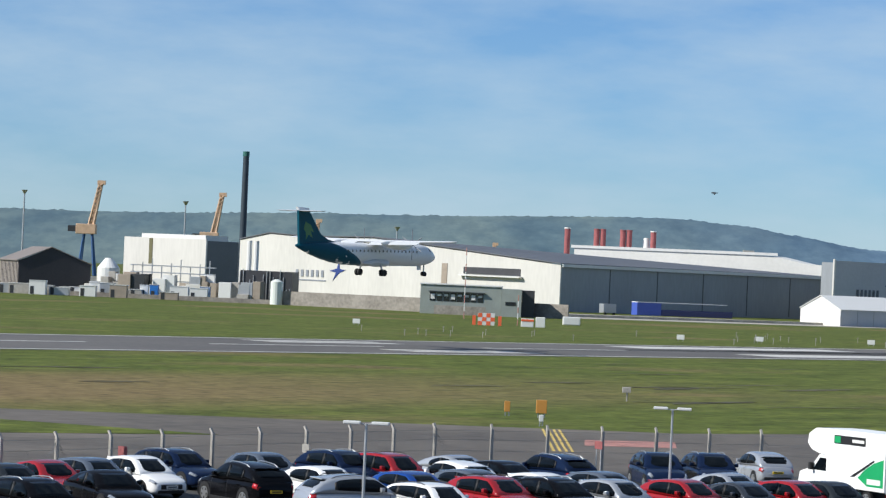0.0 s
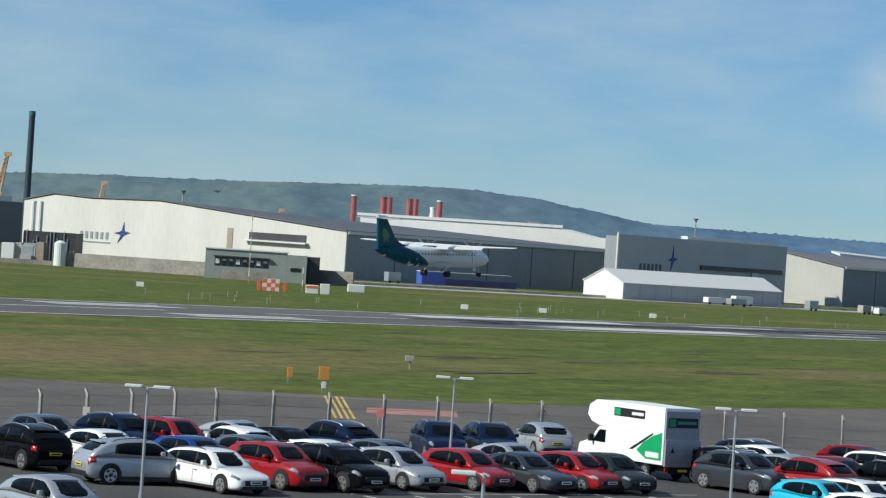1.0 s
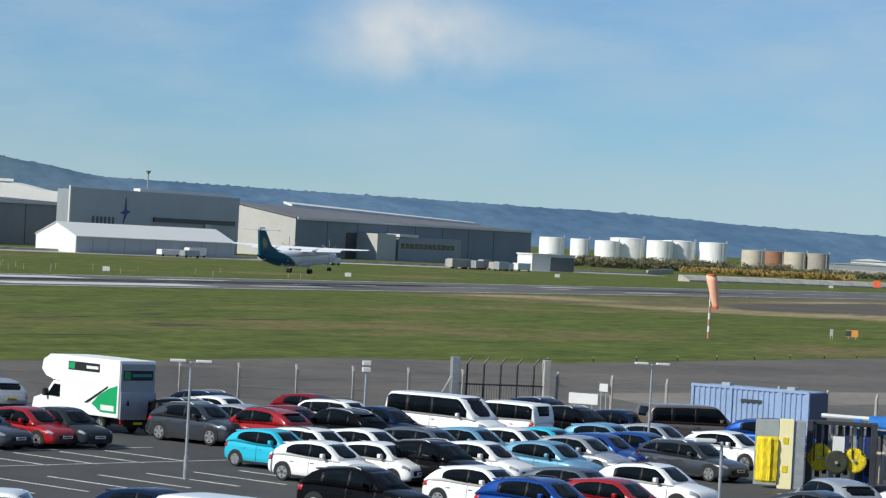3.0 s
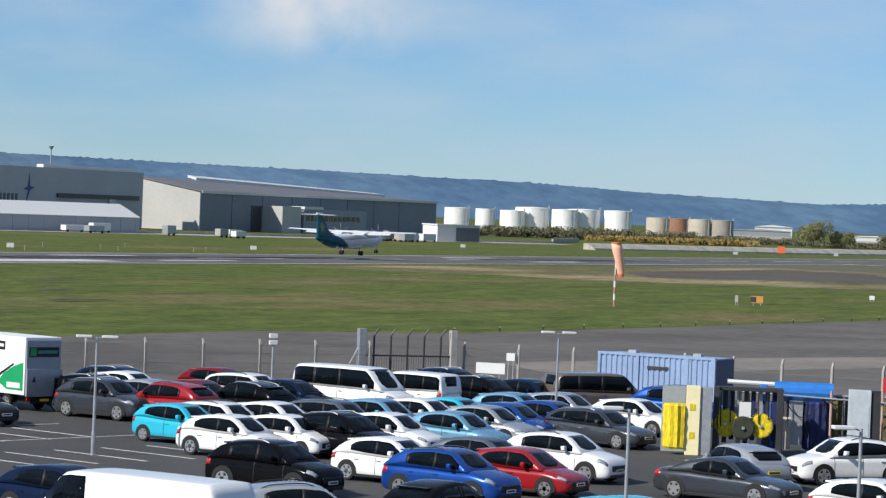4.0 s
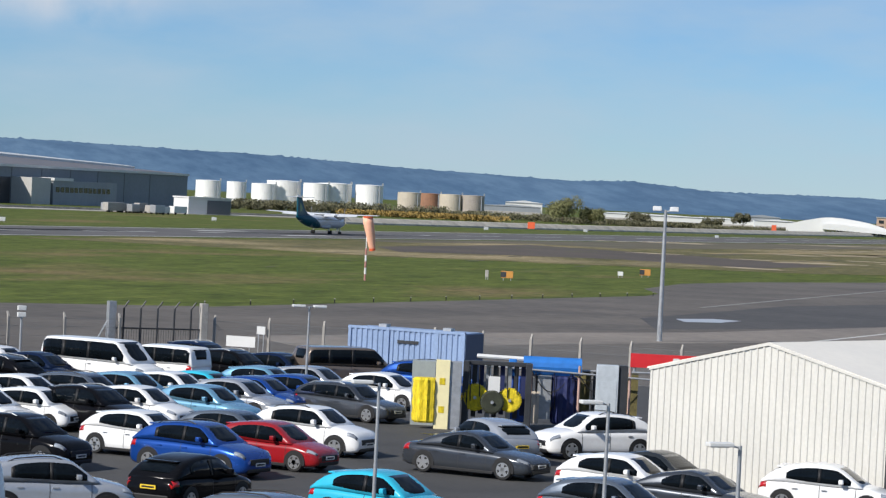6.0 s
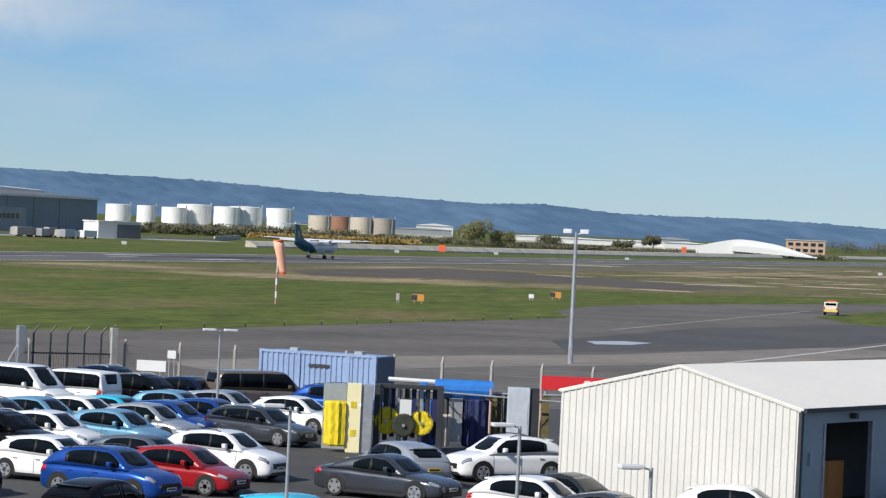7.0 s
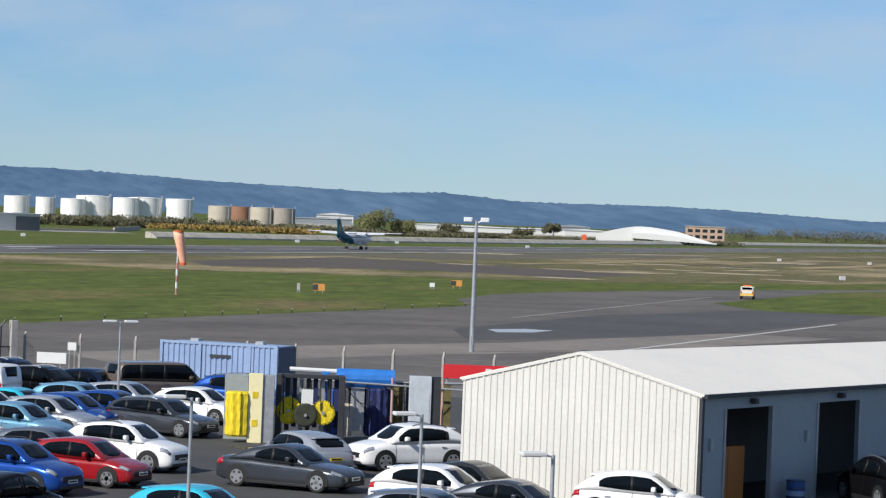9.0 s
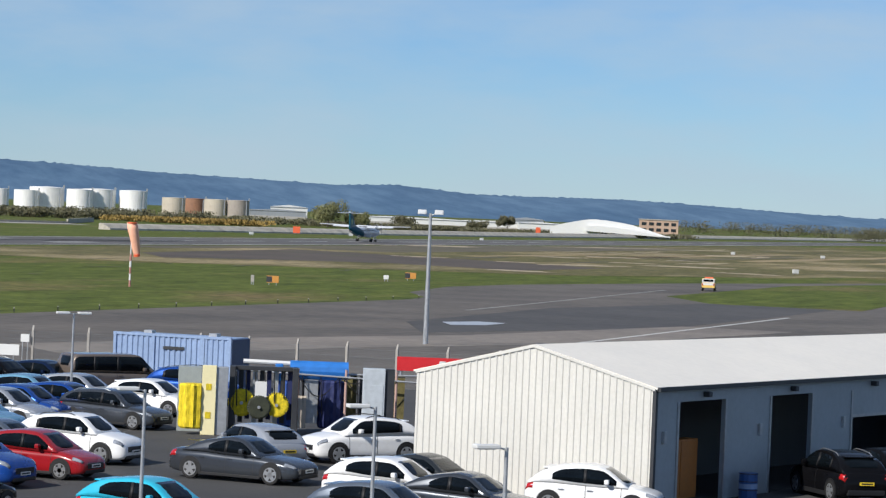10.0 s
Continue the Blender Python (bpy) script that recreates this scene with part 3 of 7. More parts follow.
def sheet(bm, pts, th=0.3):
    """A tilted roof panel through pts, with thickness."""
    loft(bm, [[Vector(p) for p in pts], [Vector(p) - Vector((0, 0, th)) for p in pts]])
    return bm


def hangar(name, label, corner, way_side, len_gable, len_side, outline, eave, gable_mat, side_mat, roof_mat, flash=True, fall=0.2):
    """A long shed. outline: the gable's roofline as (fraction from the near corner, height)."""
    ob = thing(name, facing(Vector((*corner, 0)), way_side), label, "building")
    # x runs along the long side, y along the gable, away from the viewer
    poly = [(0, 0)] + [(f * len_gable, h) for f, h in outline] + [(len_gable, 0)]
    bm = bmesh.new()
    loft(bm, [[(0, y, z) for y, z in poly], [(0.5, y, z) for y, z in poly]])
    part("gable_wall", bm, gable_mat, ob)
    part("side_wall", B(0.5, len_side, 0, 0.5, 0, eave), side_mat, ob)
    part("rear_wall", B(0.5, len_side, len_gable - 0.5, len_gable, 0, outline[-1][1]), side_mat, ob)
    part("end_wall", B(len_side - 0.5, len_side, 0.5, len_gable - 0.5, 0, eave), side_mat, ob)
    for (f0, h0), (f1, h1) in zip(outline, outline[1:]):
        bm = bmesh.new()
        e0, e1 = eave + (h0 - eave) * fall, eave + (h1 - eave) * fall
        sheet(bm, [(-0.4, f0 * len_gable - 0.3, h0 + 0.5), (len_side, f0 * len_gable - 0.3, e0 + 0.5), (len_side, f1 * len_gable, e1 + 0.5), (-0.4, f1 * len_gable, h1 + 0.5)])
        part("roof_panel", bm, roof_mat, ob)
        if f0 == 0 and name == "grey_hangar":
            bm = bmesh.new()
            sheet(bm, [(len_side * 0.2, f1 * len_gable - 3.5, h1 + 0.7), (len_side, f1 * len_gable - 3.5, e1 + 1.1), (len_side, f1 * len_gable, e1 + 1.5), (len_side * 0.2, f1 * len_gable, h1 + 1.5)], 0.8)
            part("ridge_capping", bm, ROOFWHITE, ob, "pale ridge capping")
    if flash:
        part("eaves_trim", B(0.2, len_side, -0.75, -0.35, eave - 0.3, eave + 0.55), ROOFWHITE, ob, "pale eaves gutter")
    for k in range(1, int(len_side / 22)):
        part("cladding_joint", B(k * 22, k * 22 + 0.35, -0.06, 0.0, 0.5, eave - 0.5), DARKCLAD, ob)
    return ob


factory = hangar("aircraft_factory", "huge white gabled aircraft factory with a dark roof", (33.5, 849), 42.6, 132, 134,
                 ((0, 13.3), (0.56, 19.0), (0.78, 18.6), (0.9, 19.3), (1.0, 17.0)), 13.0, WHITECLAD, GREYCLAD, ROOFDARK)


def star_sign(ob, y, z, size, material):
    """A four-pointed star with a long tail, on the gable plane x = -0.1."""
    bm = bmesh.new()
    pts = [(0.12, 0.85), (0.2, 0.14), (0.85, 0.05), (0.2, -0.16), (-0.5, -0.8), (-0.2, -0.16), (-0.9, -0.05), (-0.12, 0.14)]
    loft(bm, [[(-0.15, y - a * size, z + b * size) for a, b in pts], [(-0.02, y - a * size, z + b * size) for a, b in pts]])
    part("star_emblem", bm, material, ob, "blue star emblem")


def sign_bars(ob, m, size, material):
    """Six plain upright bars, each as tall as one character of the sign."""
    for k in range(6):
        x = (k - 2.5) * 0.52 * size
        o = part("sign_bar", B(x - 0.13 * size, x + 0.13 * size, 0, 0.7 * size, -0.05, 0.05), material, ob)
        o.matrix_basis = m


GABLE_FACE = Matrix(((0, 0, -1, 0), (-1, 0, 0, 0), (0, 1, 0, 0), (0, 0, 0, 1)))
star_sign(factory, 88.5, 8.8, 3.9, LOGOBLUE)
sign_bars(factory, Matrix.Translation((-0.12, 100.5, 6.6)) @ GABLE_FACE @ Matrix.Diagonal((1.45, 1, 1, 1)), 2.9, LOGOGREY)
part("small_sign_bar", B(-0.12, -0.02, 93.5, 107, 5.3, 5.7), LOGOGREY, factory, "faint grey line of small writing")
for y in (45.5,):
    part("dark_doorway", B(-0.15, -0.02, y - 2, y + 0.2, 0, 12.4), BROWNCLAD, factory)
part("window_band", B(-0.2, -0.02, 15, 37, 9.6, 11.6), DARKCLAD, factory, "dark strip of upper windows")
part("canopy", B(-1.5, -0.2, 14, 38, 9.0, 9.4), ROOFWHITE, factory)

# grey annex in front of the factory, low
annex = thing("grey_office_annex", facing(pol(-0.4, 700), 92) @ Matrix.Diagonal((0.86, 1, 0.9, 1)), "low grey-green flat-roofed office block", "building")
part("body", B(0, 22, 0, 14, 0, 7.6), mat("grey_green_render", (0.26, 0.29, 0.27), 0.7, var=0.1, scale=0.3), annex)
part("body", B(22.05, 27.5, -0.4, 12, 0, 7.2), mat("grey_green_render", (0, 0, 0)), annex)
part("roof_edge", B(-0.2, 22.2, -0.25, 14.2, 7.6, 7.9), ROOFWHITE, annex)
for k in range(8):
    part("window", B(2.6 + k * 1.85, 4.2 + k * 1.85, -0.08, 0.1, 3.4, 5.6), GLASS, annex)
    part("white_blind", B(2.8 + k * 1.85, 3.9 + k * 1.85, -0.12, -0.09, 4.6 if k % 3 else 3.9, 5.2), WHITE, annex)
part("canopy", B(2.2, 17.6, -0.7, -0.1, 5.7, 5.95), DARKSTEEL, annex)
part("low_wall", B(4, 18, -3.5, -3.2, 0, 2.3), mat("taupe_wall_render", (0.27, 0.245, 0.215), 0.9, var=0.3, scale=0.25, fine=1.5), annex)
part("window", B(23.2, 26.0, -0.5, -0.3, 3.0, 3.9), GLASS, annex)
part("wing", B(27.6, 31, 3, 16, 0, 7.0), DARKCLAD, annex)


def cross_wall_building():
    """The tall flat grey factory front with the second emblem, and the white block behind it."""
    a, b = pol(7.45, 905), pol(10.66, 990)
    way = math.degrees(math.atan2(b.x - a.x, b.y - a.y))
    ln = (b - a).length
    ob = thing("grey_factory_block", facing(a, way), "tall flat-roofed grey aircraft factory block with blue star sign", "building")
    part("front_wall", B(0, ln, 0, 0.6, 0, 18.4), mat("pale_grey_factory_cladding", (0.36, 0.38, 0.40), 0.5, var=0.08, scale=0.08, fine=1.0), ob)
    part("body", B(0.6, ln, 0.65, 5, 0, 17.8), GREYCLAD, ob)
    part("corner_trim", B(-0.5, 0.3, -0.3, 0.2, 0, 18.8), WHITECLAD, ob)
    part("roof_ridge", B(ln * 0.42, ln * 0.97, 2, 4.5, 17.8, 19.4), ROOFWHITE, ob)
    part("door_track", B(ln * 0.47, ln * 0.97, -0.6, -0.05, 9.2, 10.6), DARKCLAD, ob, "dark horizontal door track")
    part("pier", B(ln * 0.78, ln * 0.82, -0.6, -0.05, 2, 9.2), STEEL, ob)
    bm = bmesh.new()
    pts = [(0.0, 1.35), (0.16, 0.18), (0.85, 0.05), (0.2, -0.2), (-0.45, -1.3), (-0.2, -0.22), (-0.9, -0.12), (-0.18, 0.15)]
    s, cx, cz = 3.4, ln * 0.31, 11.8
    loft(bm, [[(cx + p * s, -0.15, cz + q * s) for p, q in pts], [(cx + p * s, -0.02, cz + q * s) for p, q in pts]])
    part("star_emblem", bm, LOGOBLUE, ob, "blue star emblem")
    sign_bars(ob, Matrix.Translation((ln * 0.185, -0.15, 7.6)) @ pose(0, 0, 0, 90) @ Matrix.Diagonal((1.25, 1, 1, 1)), 3.4, LOGODARK)
    return ob


cross_wall_building()
white_block = thing("white_factory_roof", facing(pol(2.5, 1000), 108), "long white factory hall rising behind the dark roof", "building")
bm = bmesh.new()
prism(bm, [(0, 0), (0, 20.4), (40, 20.0), (68, 19.6), (78, 17.6), (90, 17.0), (90, 0)], 0, 20)
part("hall", bm, mat("bright_white_cladding", (0.66, 0.65, 0.61), 0.5, var=0.06, scale=0.1), white_block)
part("parapet", B(-1, 69, -0.4, 0, 19.8, 20.7), ROOFWHITE, white_block)

# sun and shade are put into the cladding: pale gable, darker slate sides
third = hangar("grey_hangar", "long grey hangar, gable coloured pale for sun, sides slate for shade, dark roof", pol(11.75, 1000)[:2], 41, 48, 188, ((0, 12.8), (0.55, 17.2), (0.94, 15.4), (1, 15.1)), 12.8,
               mat("pale_hangar_cladding", (0.44, 0.43, 0.40), 0.5, var=0.06, scale=0.1), mat("shade_slate_hangar_cladding", (0.17, 0.19, 0.215), 0.5, var=0.12, scale=0.08), mat("grey_brown_roof_sheet", (0.15, 0.145, 0.15), 0.6, var=0.12, scale=0.08), fall=0.3)
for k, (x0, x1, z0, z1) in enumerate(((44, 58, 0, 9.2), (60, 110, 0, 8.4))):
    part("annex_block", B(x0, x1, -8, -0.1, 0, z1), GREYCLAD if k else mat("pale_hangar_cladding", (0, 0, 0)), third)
part("annex_roof", B(59.5, 74, -8.6, 0, 8.4, 9.4), ROOFWHITE, third, "white parapet of the annex")
for k in range(12):
    part("annex_window", B(62 + k * 3.6, 64.6 + k * 3.6, -8.1, -8.0, 4.4, 6.2), GLASS, third)
part("hangar_doorway", B(36, 43, -0.2, -0.05, 0, 9), DARKCLAD, third)

# box-shaped works on the far side, with ducts and tanks
block = thing("white_works_block", facing(Vector((-64.3, 812.5, 0)), 42.6), "white box-shaped works building with one end coloured grey for shade", "building")
part("front_wall", B(0, 0.5, 0, 33.5, 0, 15.8), WHITECLAD, block)
# grey cladding here puts the end wall's shade into its colour
part("shade_grey_end", B(0.5, 12, 0, 0.5, 0, 15.4), mat("mid_grey_cladding", (0.13, 0.135, 0.145), 0.5, var=0.1, scale=0.2), block, "end wall coloured mid-grey for shade")
part("rear_wall", B(11.5, 12, 0.5, 33.5, 0, 15.4), WHITECLAD, block)
part("far_end", B(0.5, 11.5, 33, 33.5, 0, 15.4), WHITECLAD, block)
part("roof", B(0.5, 12, 0.5, 33, 15.0, 15.5), ROOFWHITE, block)
part("roof_parapet", B(0.6, 9, 1, 27, 15.52, 16.9), ROOFWHITE, block, "white raised roof edge")
part("corner_trim", B(-0.1, 0.2, -0.12, 0.0, 0, 15.8), STEEL, block)
part("dark_slot", B(-0.12, -0.02, 21.6, 23.0, 8.6, 15.6), mat("olive_trim", (0.12, 0.11, 0.05)), block)
works = thing("process_plant", facing(pol(-6.15, 800), 100), "cluster of steel process plant, pipes and ducts", "plant")
for x in (34.5, 36.4):
    part("duct", T((x, 3, 0), (x, 3, 15.8), 0.7), WHITE, works)
for k in range(9):
    part("frame_leg", B(5 + k * 2.6, 5.25 + k * 2.6, -5, -4.75, 0, 8.0 + (k % 3)), STEEL, works)
for z in (4, 6.2, 8):
    part("frame_deck", B(4.5, 27, -5.2, -2, z, z + 0.3), STEEL, works)
for k in range(46):
    x = random.uniform(-6, 40)
    part("plant_unit", B(x, x + random.uniform(1.5, 4), -14 + random.uniform(0, 6), -7, 0, random.uniform(1.5, 6.5), bev=0.1), random.choice((WHITE, STEEL, CONCRETE, DARKSTEEL, BROWNCLAD, WHITECLAD)), works)
part("tank", T((-3, 0, 0), (-3, 0, 7), 3.0, 3.0, 20), WHITE, works)
part("tank_dome", T((-3, 0, 7), (-3, 0, 9.6), 3.0, 0.9, 20), WHITE, works)
part("dark_plant", B(34, 48, -4, 4, 0, 8), DARKCLAD, works, "dark machinery housing")
for k in range(16):
    x = 34 + k * 0.9
    part("pipe", T((x, -4.2, 0), (x, -4.2, random.uniform(3, 8.5)), 0.12, seg=6), STEEL, works)

dark_shed = thing("dark_gabled_shed", facing(pol(-8.05, 800), 75), "gabled warehouse, gable coloured dark for shade, brown ribbed sunlit side", "building")
GW, GE, GR = 19.2, 7.9, 11.6
brown_side, shed_roof = mat("taupe_cladding", (0.27, 0.235, 0.21), 0.7, var=0.12, scale=0.3), mat("brown_grey_roof", (0.19, 0.165, 0.15), 0.7, var=0.15, scale=0.2)
# the gable's near-black colour carries the shade on this face
bm = bmesh.new()
prism(bm, [(0, 0), (0, GE), (GW * 0.45, GR), (GW, GE - 0.4), (GW, 0)], 0, 0.5)
part("gable_wall", bm, mat("shade_dark_cladding", (0.028, 0.027, 0.033), 0.6, var=0.2, scale=0.2), dark_shed, "gable cladding coloured dark for shade")
part("side_wall", B(0, 0.5, 0.5, 42, 0, GE), brown_side, dark_shed, "brown ribbed side")
part("side_wall", B(GW - 0.5, GW, 0.5, 42, 0, GE - 0.4), brown_side, dark_shed)
part("rear_wall", B(0.5, GW - 0.5, 41.5, 42, 0, GE), brown_side, dark_shed)
for k in range(13):
    part("rib", B(-0.12, 0.0, 1 + k * 3.1, 1.4 + k * 3.1, 0.2, GE - 0.2), DARKSTEEL, dark_shed)
for pts in (((-0.5, GE), (GW * 0.45, GR + 0.1)), ((GW * 0.45, GR + 0.1), (GW + 0.4, GE - 0.45))):
    (x0, z0), (x1, z1) = pts
    bm = bmesh.new()
    sheet(bm, [(x0, -0.3, z0 + 0.2), (x1, -0.3, z1 + 0.2), (x1, 42, z1 + 0.2), (x0, 42, z0 + 0.2)], 0.25)
    part("roof_panel", bm, shed_roof, dark_shed)
part("lean_to", B(GW + 0.1, GW + 4, 2, 9, 0, 4.5), WHITE, dark_shed, "white lean-to store")
silo = thing("white_silo", pose(*pol(-3.15, 735)), "squat white silo in front of the factory", "silo")
part("shell", T((0, 0, 0), (0, 0, 5.6), 1.5, 1.5, 18), mat("pale_green_white_paint", (0.62, 0.66, 0.62), 0.5, var=0.06), silo)
part("dome", T((0, 0, 5.6), (0, 0, 6.2), 1.5, 0.5, 18), mat("pale_green_white_paint", (0, 0, 0)), silo)
part("vent", T((0, 0, 6.2), (0, 0, 6.7), 0.35, 0.35, 10), DARKSTEEL, silo)

for k in range(22):
    p = pol(-8.6 + k * 0.19, 742 + random.uniform(-8, 8))
    hh, ww = random.uniform(1.8, 3.6), random.uniform(1.8, 5)
    c = random.choice((WHITE, WHITE, BLUE, STEEL, CONCRETE, BROWNCLAD, CONTBLUE, WHITE))
    ob = thing("site_cabin", facing(p, 92), "small metal site cabin beside the works", "cabin", "cabins along the works")
    part("body", B(0, ww, 0, 2.5, 0, hh, bev=0.06), c, ob)
    part("door", B(0.3, 1.2, -0.05, 0.0, 0.1, 2.0), DARKSTEEL, ob)
    part("roof", B(-0.1, ww + 0.1, -0.1, 2.6, hh, hh + 0.12), ROOFWHITE, ob)

chimney = thing("tall_chimney", pose(*pol(-3.84, 950)), "tall slim blue-grey steel chimney", "chimney")
part("shaft", T((0, 0, 0), (0, 0, 44), 1.15, 0.95, 18), BLUESTEEL, chimney, smooth=False)
part("top_band", T((0, 0, 43.6), (0, 0, 45.1), 1.05, 1.05, 18), mat("green_band", (0.02, 0.12, 0.10)), chimney)
part("pipe", T((-1.5, 0, 0), (-1.5, 0, 16), 0.45), WHITE, chimney)


CRANEBLUE = mat("blue_crane_paint", (0.03, 0.09, 0.22), 0.5, var=0.15)


def crane(az, d, h, lean, scale=1.0):
    """A harbour crane seen end on: portal, house, and a raised lattice jib."""
    ob = thing("harbour_crane", facing(pol(az, d), 90), "ochre harbour crane with raised lattice jib", "crane", "harbour cranes")
    base = h * 0.45
    for x in (-4, 4):
        for y in (-4, 4):
            part("leg", T((x, y, 0), (x * 0.5, y * 0.5, base), 0.7, 0.5, 6), CRANEBLUE, ob)
    part("house", B(-6, 4, -3, 3, base, base + 5, bev=0.3), OCHRE, ob)
    part("counterweight", B(-10, -6, -2, 2, base + 1, base + 4), DARKSTEEL, ob)
    tip = Vector((lean, 0, h))
    root = Vector((1, 0, base + 3))
    for x in (-1.3, 1.3):
        for y in (-1.2, 1.2):
            part("jib_chord", T(root + Vector((x, y, 0)), tip + Vector((x * 0.6, y * 0.6, 0)), 0.62, 0.45, 6), OCHRE, ob)
    bm = bmesh.new()
    loft(bm, [[c_ + Vector((x * k_, y * k_, 0)) for x, y in ((-1.2, -0.9), (1.2, -0.9), (1.2, 0.9), (-1.2, 0.9))] for c_, k_ in ((root, 1.15), (root.lerp(tip, 0.55), 1.0), (tip, 0.6))])
    part("jib_plating", bm, OCHRE, ob, "plated core of the jib")
    n = 9
    for k in range(n):
        p, q = root.lerp(tip, k / n), root.lerp(tip, (k + 1) / n)
        s = 1 if k % 2 else -1
        part("jib_brace", T(p + Vector((1.2 * s, -1.2, 0)), q + Vector((-1.2 * s, -1.2, 0)), 0.3, seg=5), OCHRE, ob)
        part("jib_brace", T(p + Vector((-1.2 * s, -1.2, 0)), q + Vector((1.2 * s, -1.2, 0)), 0.3, seg=5), OCHRE, ob)
    part("jib_head", B(lean - 1.6, lean + 2.4, -1, 1, h - 0.6, h + 1.6), OCHRE, ob)
    return ob


crane(-6.77, 1500, 46, 5.2)
crane(-4.44, 1600, 45, 5)
crane(-2.5, 1900, 38, 3)
crane(0.9, 2100, 30, 3)


def mast(az, d, h):
    ob = thing("lattice_mast", pose(*pol(az, d)), "slim distant floodlight mast", "mast", "distant masts")
    part("pole", T((0, 0, 0), (0, 0, h), 0.5, 0.35, 8), STEEL, ob)
    part("head", T((0, 0, h - 0.8), (0, 0, h + 1.2), 0.4, 1.6, 6), STEEL, ob)


for az, d, h in ((-8.0, 1500, 40), (-4.95, 1500, 38), (8.9, 1700, 36), (-0.9, 1500, 30)):
    mast(az, d, h)


def stack(az, d, top, bottom, twin):
    ob = thing("red_exhaust_stack", pose(*pol(az, d)), "dull red twin exhaust stacks above the factory roof", "chimney", "factory stacks")
    for i in range(twin):
        part("flue", T((i * 2.1, 0, 0), (i * 2.1, 0, top), 0.98, 0.98, 12), STACKRED, ob)
        part("cap", T((i * 2.1, 0, top), (i * 2.1, 0, top + 0.4), 1.06, 1.06, 12), WHITE if i == 0 and twin == 1 else STACKRED, ob)
    return ob


for az, n in ((2.36, 1), (2.92, 2), (3.42, 2), (4.0, 1)):
    stack(az, 1010, 26.2, 0, n)
part("white_cone", T((0, 0, 0), (0, 0, 24.2), 2.6, 1.0, 14), WHITE, thing("white_cowl", pose(*pol(3.87, 1012)), "white conical vent cowl behind the roof", "vent"))
part("vent_block", B(-2, 2, -1, 1, 0, 22.5), CONCRETE, thing("rooftop_vent", pose(*pol(5.82, 1100)), "pale rooftop vent tower behind the hall", "vent"))

# boundary wall along the far side of the airfield
bw = thing("boundary_wall", pose(0, 0, 0), "long weathered stone boundary wall of the airfield", "wall", kind="structure")
for p, q in (((-150, 735), (-40, 735)), ((-40, 735), (30, 705)), ((30, 745), (330, 985)), ((330, 985), (372, 1080))):
    wall_run(bw, "wall_panel", p, q, 0, 1.1 if q[0] < -39 else 3.4 if q[0] < 31 else 0.7 if q[0] < 331 else 1.6, BOUNDWALL if q[0] > 31 else mat("taupe_wall_render", (0.27, 0.245, 0.215), 0.9, var=0.3, scale=0.25, fine=1.5), 0.6)

slab("factory_yard", [(28, 720), (330, 962), (330, 1010), (20, 800)], -0.1, 0.06, mat("pale_yard_concrete", (0.36, 0.33, 0.28), 0.9, var=0.2, scale=0.05, fine=0.5), "pale concrete yard before the hangars", "yard")
# pale stone bank along the far side of the runway
bank = thing("stone_bank", pose(0, 0, 0), "long low bank of pale weathered stone beyond the runway", "bank", kind="structure")
for p, q in (((296, 844), (416, 947)), ((416, 947), (565, 1102)), ((565, 1102), (814, 1390)), ((814, 1390), (1400, 2010))):
    bm = bmesh.new()
    d = (Vector(q) - Vector(p)).normalized()
    nrm = Vector((-d.y, d.x))
    loft(bm, [[(c_[0] + nrm.x * o, c_[1] + nrm.y * o, z) for o, z in ((0, -0.1), (0.3, 0.5), (2.6, 1.75), (4.0, 1.9), (4.2, -0.1))] for c_ in (p, q)])
    part("bank_stretch", bm, BOUNDWALL, bank)
# long white event tent beside the factory
tent = thing("white_marquee", facing(pol(7.6, 805), 52), "long white fabric marquee with grey sides", "tent")
a_ = 64
bm = bmesh.new()
loft(bm, [[(0, 0, 0), (0, 0, 4.6), (0, 7.5, 8.0), (0, 15, 4.6), (0, 15, 0)], [(0.3, 0, 0), (0.3, 0, 4.6), (0.3, 7.5, 8.0), (0.3, 15, 4.6), (0.3, 15, 0)]])
part("end_panel", bm, WHITE, tent)
bm = bmesh.new()
sheet(bm, [(-0.3, -0.4, 4.5), (a_, -0.4, 4.5), (a_, 7.5, 8.1), (-0.3, 7.5, 8.1)], 0.15)
sheet(bm, [(-0.3, 7.5, 8.1), (a_, 7.5, 8.1), (a_, 15.4, 4.5), (-0.3, 15.4, 4.5)], 0.15)
part("roof", bm, WHITE, tent)
part("side_panel", B(0.3, a_, 0, 0.15, 0, 4.5), mat("grey_tent_side", (0.40, 0.42, 0.44), 0.6, var=0.1), tent)
for k in range(11):
    part("post", B(0.3 + k * 6.2, 0.55 + k * 6.2, -0.12, 0, 0, 4.5), STEEL, tent)


